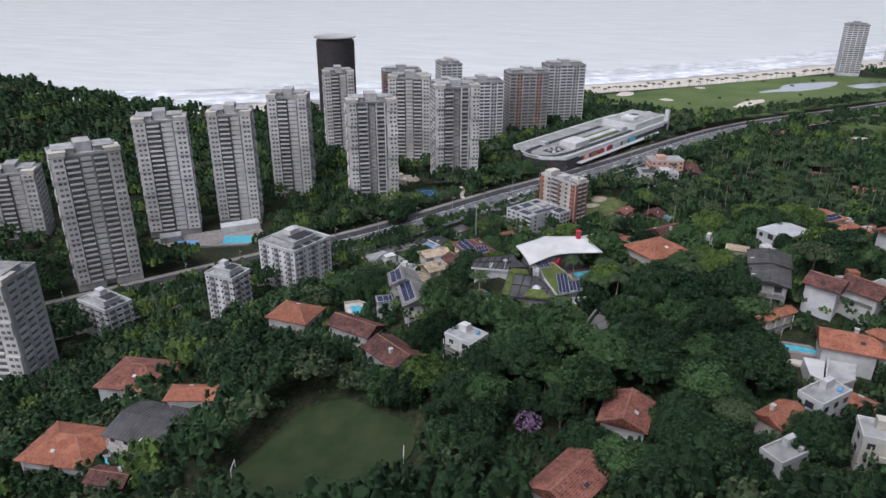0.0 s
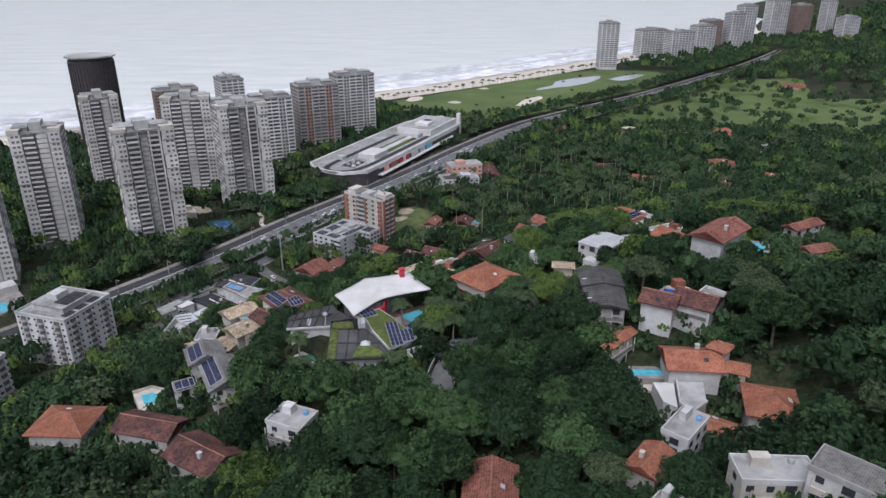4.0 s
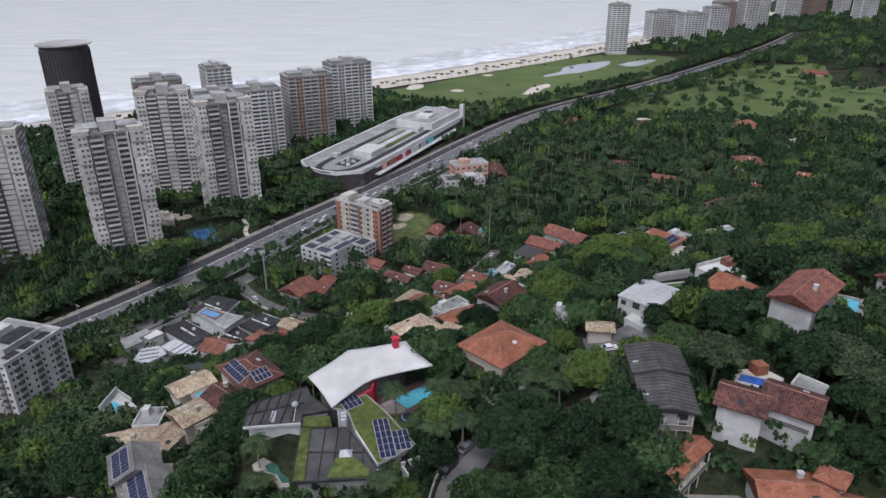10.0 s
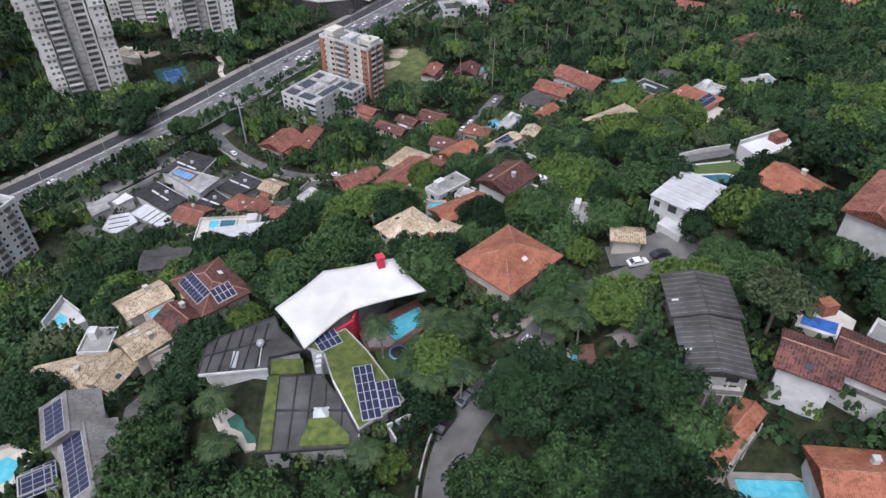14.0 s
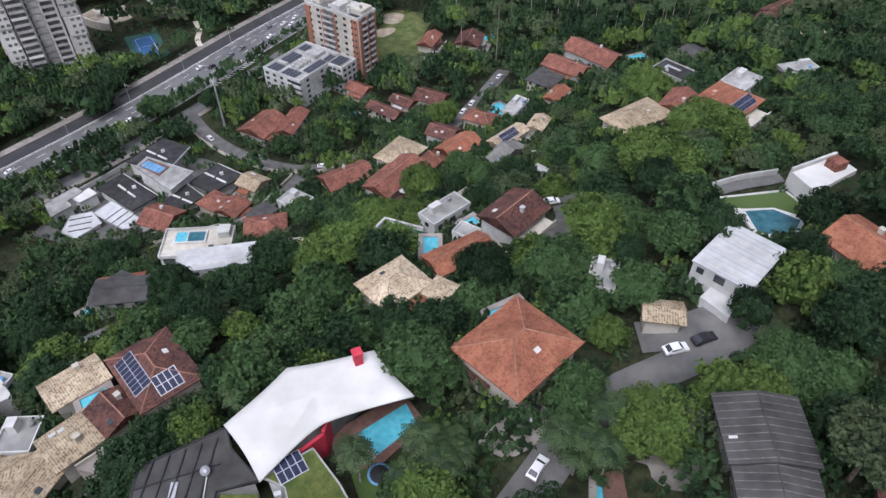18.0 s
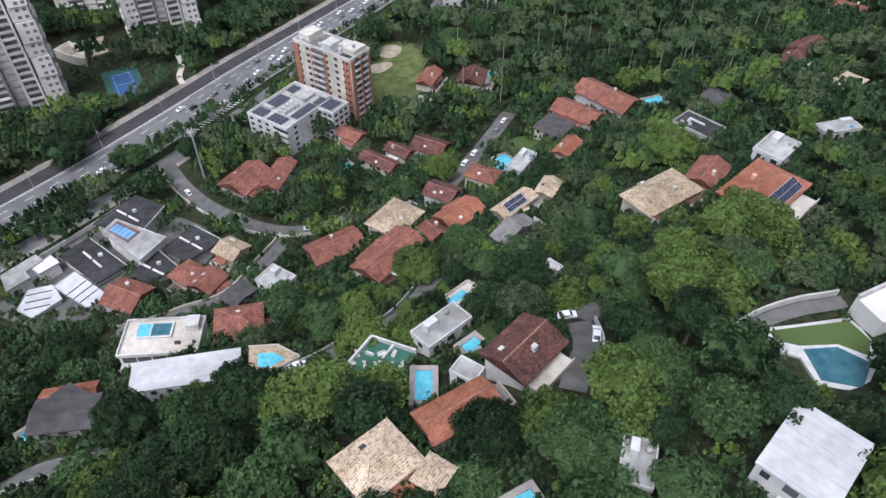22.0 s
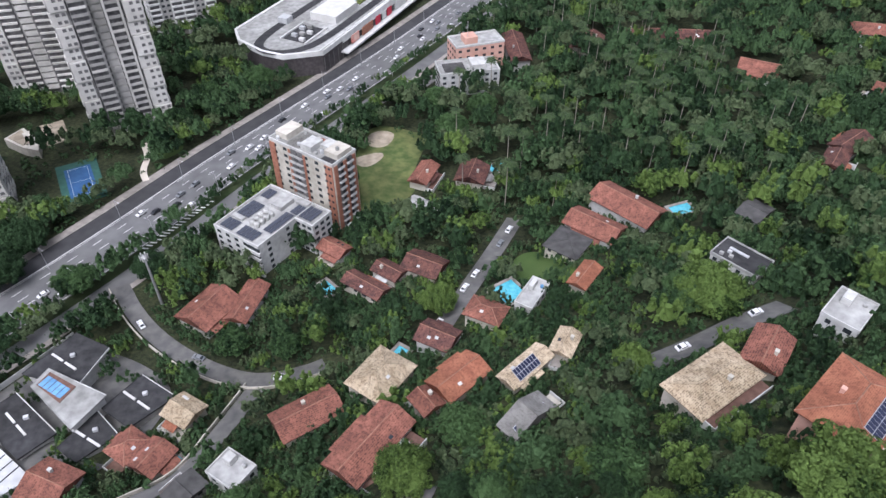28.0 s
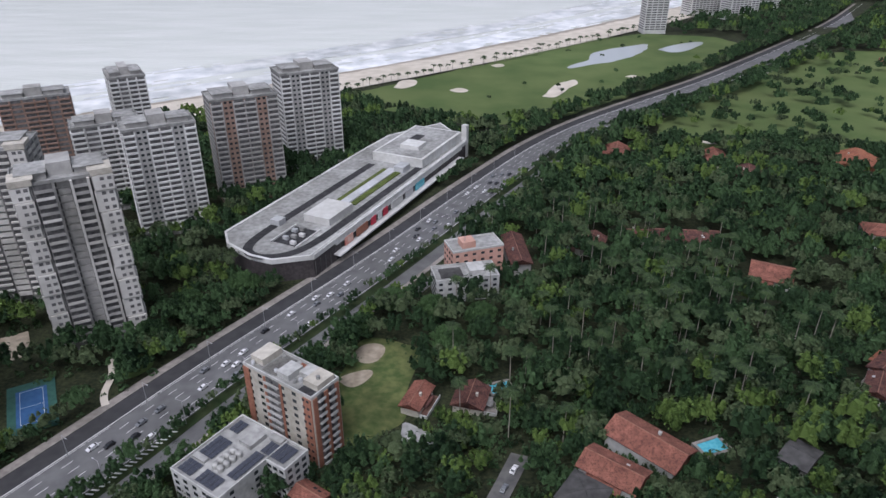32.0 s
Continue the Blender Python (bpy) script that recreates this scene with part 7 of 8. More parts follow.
west = slab_house([(-51.3, 198.0), (-50.7, 190.4), (-39.0, 191.8), (-39.3, 194.5), (-33.4, 196.1), (-38.5, 201.0), (-40.1, 204.6)], 81.5, "dark", "low house under dark ribbed roof slabs",
                  [((-49.6 + 2.1 * i, 191.0 + 0.25 * i), (-49.4 + 2.1 * i, 199.0 + 0.95 * i), 0.22) for i in range(5)] + [((-50.8, 194.6), (-39.6, 198.6), 0.2)])
put("roof_panel", solid([(-0.5, -1.9, 0, 0.5, 1.9, 0.12)], M["solar_frame"], "roof_panel"), west, pose(-45.2, 193.8, 0.1, 0, 0, 4))
dish = put("satellite_dish", tube(0.1, 0.1, 0.7, M["pole"], 6, "satellite_dish"), west, pose(-41.2, 197.2, 0))
put("dish_bowl", tube(0.25, 0.75, 0.25, M["metal"], 14, "dish_bowl"), dish, pose(0, 0, 0.7, 30, 0, 0))
put("vent_pipe", solid([(-0.07, -2.4, 0.15, 0.07, 2.4, 0.3)], M["white"], "vent_pipe"), west, pose(-40.8, 194.6, 0, 0, 0, 6))
middle = slab_house([(-38.6, 190.2), (-29.5, 190.6), (-26.4, 186.3), (-21.8, 178.4), (-21.8, 176.2), (-37.4, 175.0)], 81.3, "dark", "dark flat-roofed house with mossy planted edges",
                    [((-35.8, 183.0), (-24.6, 183.0), 0.3), ((-33.6, 190.2), (-32.8, 175.6), 0.18), ((-31.0, 190.3), (-30.2, 175.7), 0.18), ((-28.4, 188.8), (-27.4, 176.0), 0.18), ((-25.2, 184.2), (-24.6, 176.2), 0.18)],
                    [[(-38.5, 190.1), (-36.6, 190.2), (-35.2, 175.3), (-37.3, 175.2)], [(-38.4, 193.9), (-33.2, 194.0), (-32.4, 190.9), (-38.3, 190.5)], [(-30.2, 181.2), (-26.8, 181.6), (-23.4, 178.2), (-23.0, 176.4), (-31.0, 176.0)]])
cone = [(-1.3, -1.3, 0.1), (1.3, -1.3, 0.1), (1.3, 1.3, 0.1), (-1.3, 1.3, 0.1), (-0.3, -0.3, 1.1), (0.3, -0.3, 1.1), (0.3, 0.3, 1.1), (-0.3, 0.3, 1.1)]
put("skylight", mesh_of("skylight", cone, [(0, 1, 5, 4), (1, 2, 6, 5), (2, 3, 7, 6), (3, 0, 4, 7), (4, 5, 6, 7)], M["metal"]), middle, pose(-28.4, 182.4, 0, 0, 0, 5))
wing = slab_house([(-32.8, 196.3), (-26.4, 200.9), (-21.9, 195.4), (-14.9, 184.6), (-21.8, 178.9), (-27.2, 188.8), (-29.5, 194.8)], 82.0, "sod", "white-walled wing under a grass roof with solar panels")
put("terrace_wall", solid([(-2.2, -0.15, -7, 2.2, 0.15, -1.0), (-2.2, -2.8, -7, -1.9, 0, -1.6)], M["white"], "terrace_wall"), wing, pose(-15.6, 181.6, 0, 0, 0, 30))
put("porch", solid([(-1.6, -1.8, -7, 1.6, 1.8, -2.4)], M["tar"], "porch"), wing, pose(-15.4, 183.0, 0, 0, 0, 30))
unit = thing("air_conditioner", pose(-30.4, 192.4, 82.0, 0, 0, 20), "pale rooftop air conditioning units on a ledge", "air conditioner")
for _k in range(3):
    put("casing", solid([(-0.5, -0.35, -6, 0.5, 0.35, 0.9)], M["metal"], "casing"), unit, pose(0.3 * _k, -1.2 + 1.1 * _k, 0))
# the row of shops along the frontage road
for _r, _z, _m, _w, _l in (([(-136.0, 371.7), (-126.0, 388.2), (-112.9, 382.1), (-116.7, 368.0), (-131.0, 370.2)], 6.0, "tar", "white", "low shop under a black felt roof"), ([(-129.2, 365.0), (-126.7, 371.6), (-117.0, 367.2), (-105.5, 362.0), (-111.2, 350.4)], 8.6, "concrete", "white", "tall white shop building with a stained flat roof"),
                           ([(-142.5, 356.1), (-135.1, 365.2), (-117.0, 351.5), (-124.2, 342.9)], 5.0, "tar", "white", "long shop under a black felt roof"), ([(-138.6, 341.6), (-134.4, 348.7), (-117.2, 336.8), (-121.2, 330.6)], 4.6, "metal", "grey", "workshop under a pale sheet metal roof"),
                           ([(-149.4, 349.5), (-145.6, 356.1), (-140.8, 352.5), (-145.5, 346.9)], 5.2, "membrane", "white", "small white shop beside the avenue"), ([(-146.4, 340.0), (-139.1, 342.4), (-133.4, 336.2), (-139.6, 327.6), (-146.0, 331.0)], 4.8, "metal", "white", "shed under a slatted white roof"),
                           ([(-114.9, 346.6), (-108.0, 358.9), (-99.2, 351.2), (-107.8, 341.9)], 5.0, "tar", "white", "low shop under a black felt roof"), ([(-107.2, 359.9), (-99.3, 372.3), (-86.6, 364.4), (-97.0, 353.3)], 5.0, "tar", "grey", "low shop under a black felt roof"),
                           ([(-158.0, 345.6), (-150.6, 355.8), (-146.8, 353.4), (-150.4, 347.4), (-147.6, 344.8), (-152.6, 338.4)], 5.6, "concrete", "white", "white concrete shop on the corner")):
    _c = np.mean(np.array(_r), axis=0)
    _d = np.array(_r[1]) - np.array(_r[0])
    _d = _d / np.hypot(*_d)
    _n = np.array([_d[1], -_d[0]])
    _o = slab_house(_r, _z, _m, _l, [(_c - _d * 4 + _n * k, _c + _d * 4 + _n * k, 0.16) for k in (-3.2, 0.2, 3.4)] if _m == "metal" else (), (), _w, 8.0)
    _o["category"] = "shop"
    if _m == "tar":
        for _k in (-3.6, 2.8):
            put("skylight", solid([(-2.6, -0.35, 0.0, 2.6, 0.35, 0.35)], M["membrane"], "skylight"), _o, pose(*(_c + _n * _k), 0, 0, 0, math.degrees(math.atan2(_n[1], _n[0]))))
        put("roof_unit", solid([(-0.7, -0.5, 0, 0.7, 0.5, 1.0)], M["metal"], "roof_unit"), _o, pose(*(_c + _d * 3), 0, 0, 0, 20))
panels = thing("tarpaulin_deck", pose(0, 0, 8.6), "rust-red roof deck covered by blue tarpaulin panels", "roof deck")
put("backing", prism(turned([(-127.6, 365.4), (-125.6, 370.2), (-115.6, 364.9), (-118.0, 359.0)]), 0, 0.25, M["deck_red"], "backing"), panels)
for _k in range(5):
    put("panel", solid([(-0.85, -1.9, 0.25, 0.85, 1.9, 0.4)], M["blue"], "panel"), panels, pose(-125.4 + 1.75 * _k, 366.6 - 1.0 * _k, 0, 0, 0, -26))
garden_wall([(-153, 360), (-143, 374), (-131, 394)], 0, 2.2, "white")
area("lawn", [(-21.5, 200.6), (-15.0, 202.2), (-11.0, 193.0), (-13.6, 188.0), (-18.6, 193.0)], 0.35, "lawn", "mown garden lawn between palms", "lawn", 0.03, 2.0)
jump = thing("trampoline", pose(-16.8, 199.4, gz(-16.8, 199.4) + 0.5), "round black trampoline with a coloured edge pad", "trampoline")
put("mat", tube(1.5, 1.5, 0.1, M["tar"], 18, "mat"), jump, pose(0, 0, 0.75))
put("edge_pad", tube(1.85, 1.85, 0.08, M["blue"], 18, "edge_pad"), jump, pose(0, 0, 0.72))
for _k in range(6):
    put("leg", tube(0.05, 0.05, 0.9, M["pole"], 6, "leg"), jump, pose(1.6 * math.cos(_k * 1.047), 1.6 * math.sin(_k * 1.047), -0.15))


solar_array(-71.5, 184.7, 77.0, -63, 8.7, -3.6, 7, 2)
solar_array(-64.7, 176.3, 76.5, -61, 8.3, -6.0, 11, 2)
solar_array(-74.1, 174.4, 74.0, -62, 4.6, -2.6, 5, 3, pitch=0.05)
solar_array(-57.5, 219.8, 75.3, -48, 10.2, -4.6, 8, 2)
solar_array(-57.5, 219.8, 75.3, 42, 13.4, -1.6, 4, 2)
solar_array(15.9, 357.5, 29.1, 45, 5.4, -5.0, 8, 2, pitch=0.5)
solar_array(14.0, 337.1, 35.6, 43, 4.9, -5.6, 10, 1)
solar_array(72.5, 319.1, 66.0, 43, 13.3, -6.0, 12, 2)
solar_array(-29.9, 195.0, 81.75, 34, 0, 0.0, 4, 2, pitch=0.1)
solar_array(-21.3, 180.2, 81.75, 14, 0, 0.0, 3, 6, pitch=0.1)
solar_array(-21.3, 180.2, 81.75, 14, -3.0, 3.3, 3, 3, pitch=0.1)


# ---- trees ----
RNG = np.random.default_rng(21)


def leaf_shell(lobes, count, size, flat_up=0.35, loose=0.36):
    """Leaf sprays on the outside of clumps: small quads facing outward with scatter."""
    lb = np.array(lobes, float)
    w = lb[:, 3] ** 2
    k = RNG.choice(len(lb), count, p=w / w.sum())
    d = RNG.normal(size=(count, 3))
    d[:, 2] = np.abs(d[:, 2]) - 0.25 * np.abs(RNG.normal(size=count))
    out = lb[k, :3] / np.maximum(np.linalg.norm(lb[k, :3], axis=1), 0.2)[:, None]
    d = d / np.linalg.norm(d, axis=1)[:, None] + 0.55 * out
    d /= np.linalg.norm(d, axis=1)[:, None]
    r = lb[k, 3][:, None] * np.column_stack([np.ones(count), np.ones(count), lb[k, 4]])
    p = lb[k, :3] + d * r * RNG.uniform(0.86, 1.12, (count, 1))
    n = d + RNG.normal(0, loose, (count, 3)) + np.array([0, 0, flat_up])
    n /= np.linalg.norm(n, axis=1)[:, None]
    a = np.cross(n, RNG.normal(size=(count, 3)))
    a /= np.linalg.norm(a, axis=1)[:, None]
    b = np.cross(n, a)
    s = size * RNG.uniform(0.55, 1.35, (count, 1))
    v = np.stack([p - a * s, p - b * s * 0.6 + n * s * 0.15, p + a * s, p + b * s * 0.6 - n * s * 0.1], 1).reshape(-1, 3)
    return v, np.arange(4 * count).reshape(-1, 4)


def clumps(kind, count, r0, r1):
    """The clumps of a crown of unit radius, its middle at z = 0: over a dome, bigger towards the top."""
    out = []
    tall = {"umbrella": 0.3, "round": 0.62, "tall": 0.8}[kind]
    lean = RNG.uniform(-0.12, 0.12, 2)
    for i in range(count):
        z = 1 - 1.25 * (i + 0.5) / count
        q = math.sqrt(max(0.0, 1 - max(z, 0) ** 2)) * (0.82 if z > 0 else 0.74)
        a = 2.39996 * i + RNG.uniform(-0.5, 0.5)
        k = RNG.uniform(0.78, 1.08)
        out.append((q * k * math.cos(a) + lean[0] * z, q * k * math.sin(a) + lean[1] * z, tall * (z - 0.28) * RNG.uniform(0.8, 1.12), RNG.uniform(r0, r1), RNG.uniform(0.7, 0.95)))
    return out


def blobs(lobes, seg, rings, rough=0.16):
    """Leafy masses of the clumps: uneven caps, open below."""
    v, f = [], []
    for cx, cy, cz, r, sq in lobes:
        k0 = len(v)
        turn = RNG.uniform(0, 6)
        for j in range(rings):
            b = math.pi * (0.1 + 0.66 * j / (rings - 1))
            for i in range(seg):
                a = 2 * math.pi * (i + 0.5 * (j % 2)) / seg + turn
                u = r * RNG.uniform(1 - rough, 1 + rough)
                v.append((cx + u * math.sin(b) * math.cos(a), cy + u * math.sin(b) * math.sin(a), cz + sq * u * math.cos(b)))
        for j in range(rings - 1):
            for i in range(seg):
                f.append((k0 + j * seg + i, k0 + (j + 1) * seg + i, k0 + (j + 1) * seg + (i + 1) % seg, k0 + j * seg + (i + 1) % seg))
        f += [(k0, k0 + i, k0 + i + 1, k0 + min(i + 2, seg - 1)) for i in range(1, seg - 2, 2)]
    return np.array(v), np.array(f)


def join_arrays(parts):
    v, f, k = [], [], 0
    for a, b in parts:
        v.append(a)
        f.append(b + k)
        k += len(a)
    return np.concatenate(v), np.concatenate(f)


CROWNS, GRAND, CLOSE, MID, FAR, BUSH = [], [], [], [], [], []
for _i in range(9):
    kind = "umbrella" if _i in (3, 7) else "tall" if _i in (4, 8) else "round"
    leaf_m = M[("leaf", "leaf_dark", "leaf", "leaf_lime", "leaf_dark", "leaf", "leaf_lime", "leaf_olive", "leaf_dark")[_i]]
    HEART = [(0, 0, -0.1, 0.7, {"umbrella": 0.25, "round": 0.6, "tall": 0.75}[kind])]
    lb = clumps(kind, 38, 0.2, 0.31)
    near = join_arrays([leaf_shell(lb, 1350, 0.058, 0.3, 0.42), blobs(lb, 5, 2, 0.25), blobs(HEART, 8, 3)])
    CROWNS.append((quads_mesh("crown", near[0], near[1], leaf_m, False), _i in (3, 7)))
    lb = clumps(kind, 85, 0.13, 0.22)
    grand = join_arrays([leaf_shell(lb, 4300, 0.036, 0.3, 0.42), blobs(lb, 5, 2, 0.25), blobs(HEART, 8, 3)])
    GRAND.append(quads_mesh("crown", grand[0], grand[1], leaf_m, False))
    lb = clumps(kind, 30, 0.17, 0.28)
    CLOSE.append(join_arrays([leaf_shell(lb, 230, 0.075, 0.3, 0.4), blobs(lb, 4, 2, 0.25), blobs(HEART, 6, 2)]))
    lb = clumps(kind, 23, 0.16, 0.3)
    MID.append(join_arrays([leaf_shell(lb, 66, 0.09, 0.3, 0.35), blobs([(p[0], p[1], p[2], p[3] * 1.3, p[4]) for p in lb[::2]], 4, 2, 0.25), blobs(HEART, 6, 2)]))
    lb = clumps(kind, 8, 0.34, 0.5)
    BUSH.append(join_arrays([leaf_shell(lb, 24, 0.13), blobs(lb[:6], 5, 2)]))
    FAR.append(join_arrays([leaf_shell(lb, 16, 0.14), blobs(lb, 4, 2), blobs(HEART, 4, 2)]))
TRUNK = tube(0.035, 0.018, 1.0, M["trunk"], 7, "trunk", 0.05)


def limb_mesh():
    v, f = [], []
    for i in range(5):
        a = 2 * math.pi * i / 5 + 0.3
        p0, p1 = Vector((0, 0, 0.62)), Vector((0.3 * math.cos(a), 0.3 * math.sin(a), 1.05))
        side = Vector((-math.sin(a), math.cos(a), 0))
        k = len(v)
        v += [p0 - side * 0.014, p0 + side * 0.014, p1 + side * 0.006, p1 - side * 0.006, p0 + Vector((0, 0, 0.03)), p1 + Vector((0, 0, 0.015))]
        f += [(k, k + 1, k + 2, k + 3), (k, k + 3, k + 5, k + 4), (k + 1, k + 4, k + 5, k + 2)]
    return mesh_of("limbs", v, f, M["trunk"])


BOUGHS = limb_mesh()


# fronts that stay open to view below their eaves
FRONTS = [(-188, 312, 2, -17, 28, 28), (-191, 256, 5, -8, 17, 13), (-247, 233, 4, -15, 22, 14), (-65, 176, 71.5, -61, 14, 9), (-71, 184, 73, -63, 8, 9), (73.6, 215.5, 95.5, -46, 9, 17), (50, 165, 82, -5, 12, 10), (51, 182, 90.5, -30, 16, 8), (44.2, 234, 85, -44, 10, 14), (-84, 300, 17, 4, 22, 15), (-43, 158, 73.5, -23, 9, 8), (-31, 183, 79.5, 9, 14, 14), (-45, 196, 79.5, 9, 11, 10)]
ROWS = HOUSES + FRONTS
SIGHT = np.array([(a, b, max(w, d) / 2, z) for a, b, z, _, w, d in ROWS])
HOUSE_ROWS = np.array([(a, b, math.cos(radians(c)), math.sin(radians(c)), w / 2, d / 2) for a, b, _, c, w, d in HOUSES + PATIOS])


def in_house(x, y, margin):
    dx, dy = x - HOUSE_ROWS[:, 0], y - HOUSE_ROWS[:, 1]
    u = np.abs(dx * HOUSE_ROWS[:, 2] + dy * HOUSE_ROWS[:, 3]) - HOUSE_ROWS[:, 4]
    v = np.abs(dy * HOUSE_ROWS[:, 2] - dx * HOUSE_ROWS[:, 3]) - HOUSE_ROWS[:, 5]
    return bool(np.any((u < margin) & (v < margin)))


def clear_of(x, y, pad=0.0):
    """False where a building, road, lawn or the sea is."""
    if in_house(x, y, max(1.6, pad + 0.9)):
        return False
    for a, b, r in FOOT:
        if (x - a) ** 2 + (y - b) ** 2 < (r + pad) ** 2:
            return False
    for r, w in STREETS:
        if np.min((r[:, 0] - x) ** 2 + (r[:, 1] - y) ** 2) < (w + pad * 0.6) ** 2:
            return False
    return True


AV, AVN = along(AVENUE, 6.0)


def sight(x, y, r):
    """The height to which a tree may grow before it hides a roof on the slope behind it."""
    dx, dy, half = SIGHT[:, 0] - x, SIGHT[:, 1] - y, SIGHT[:, 2]
    gap = np.maximum(np.hypot(dx, dy) - half - r * 0.5, 0)
    hide = (dy > -half * 0.5) & (np.abs(dx) < half + r * 0.7) & (gap < 30)
    return float(np.min(np.where(hide, SIGHT[:, 3] - 0.2 + 0.42 * gap - gz(x, y), 99)))


def on_avenue(x, y, pad):
    k = np.argmin((AV[:, 0] - x) ** 2 + (AV[:, 1] - y) ** 2)
    o = (x - AV[k, 0]) * AVN[k, 0] + (y - AV[k, 1]) * AVN[k, 1]
    e = abs((x - AV[k, 0]) * AVN[k, 1] - (y - AV[k, 1]) * AVN[k, 0])
    return e < 12 and -4 - pad < o < 42 + pad * 0.5


def inside(x, y, poly):
    hit, n = False, len(poly)
    for i in range(n):
        (a, b), (c, d) = poly[i], poly[(i + 1) % n]
        if (b > y) != (d > y) and x < (c - a) * (y - b) / (d - b) + a:
            hit = not hit
    return hit


GOLF = [[(-115, 925), (-60, 868), (28, 822), (105, 858), (205, 950), (340, 1085), (390, 1190), (330, 1240), (232, 1255), (60, 1095)], [(145, 783), (215, 793), (300, 773), (385, 750), (475, 773), (550, 885), (640, 1045), (555, 1085), (425, 1115), (330, 1020), (220, 905)]]
OPEN = [[(-4, 272), (1, 284), (7, 281), (6, 274), (1, 270)], [(15.9, 418), (19.1, 427.1), (25.8, 431.2), (35.4, 423.5), (37.3, 415.8), (28.5, 408.9), (20.7, 409.7)], [(-160, 336), (-154, 360), (-132, 394), (-102, 386), (-86, 366), (-99, 350), (-118, 326), (-142, 324)], [(-126, 588), (-92, 570), (-66, 574), (18, 758), (-6, 806), (-54, 774), (-128, 612)], [(-304, 318), (-312, 340), (-258, 392), (-232, 366), (-234, 345), (-262, 326)], [(-95, 100), (-86, 134), (-70, 142), (-50, 138), (-38, 122), (-48, 100), (-70, 92)], [(-47, 460), (-46, 496), (-40, 522), (-14, 517), (-18, 492), (-20, 475), (-8, 464), (-14, 458), (-39, 458)]]


def tree(x, y, r, hgt, kind, label):
    g = gz(x, y)
    top = thing("tree", pose(x, y, g - 0.2, 0, 0, RNG.uniform(0, 360)), label, "tree", "hillside trees")
    me, umb = CROWNS[kind]
    if r > 6.9:
        me = GRAND[kind]
    zc = hgt - r * (0.3 if umb else 0.55)
    o = put("trunk", TRUNK, top)
    o.scale = (hgt * 0.9, hgt * 0.9, max(zc, 1))
    o = put("limbs", BOUGHS, top)
    o.scale = (r * 1.5, r * 1.5, max(zc, 1))
    o = put("crown", me, top)
    o.location = (0, 0, zc)
    o.scale = (r, r, r * (0.8 if umb else RNG.uniform(0.85, 1.1)))


def palm_meshes():
    """Arching fronds of paired leaflets."""
    v, f = [], []
    for i in range(15):
        a = 2 * math.pi * i / 15 + RNG.uniform(-0.2, 0.2)
        up = RNG.uniform(-0.1, 1.0)
        s = np.array([-math.sin(a), math.cos(a), 0])
        o = np.array([math.cos(a), math.sin(a), 0])
        for k in range(9):
            t0, t1 = (k + 0.2) / 9.5, (k + 1.0) / 9.5
            p0, p1 = [o * t * 2.9 + np.array([0, 0, up * t * 1.7 - 1.9 * t * t]) for t in (t0, t1)]
            ln = 0.85 * math.sin(math.pi * (0.2 + 0.72 * k / 8))
            for sg in (-1, 1):
                tip = s * sg * ln + o * 0.35 - np.array([0, 0, ln * RNG.uniform(0.3, 0.7)])
                k0 = len(v)
                v += [p0, p1, p1 + tip, p0 + tip * 0.95]
                f.append((k0, k0 + 1, k0 + 2, k0 + 3))
    return np.array(v), np.array(f)


PALM_A = [palm_meshes() for _ in range(3)]
PALM = [quads_mesh("fronds", a, b, M["frond"]) for a, b in PALM_A]
PALM_TRUNK = tube(0.2, 0.13, 1.0, M["palm_trunk"], 6, "trunk", 0.3)


def palm(x, y, hgt, s=1.0, group="palms"):
    top = thing("palm_tree", pose(x, y, gz(x, y) - 0.2, 0, 0, RNG.uniform(0, 360)), "tall palm with a thin pale trunk and drooping fronds", "palm tree", group)
    o = put("trunk", PALM_TRUNK, top)
    o.scale = (s, s, hgt)
    o = put("fronds", PALM[int(RNG.integers(3))], top)
    o.location = (0.3 * s, 0, hgt)
    o.scale = (s, s, s)


LABELS = ("broad green tree with a full crown", "dark green tree with a dense crown", "spreading tree with a wide crown", "light green tree with a flat umbrella crown", "dark tree with a round crown", "green tree with an uneven crown", "leafy tree with yellow-green foliage", "wide tree with a flat top", "tall tree with dark leaves")
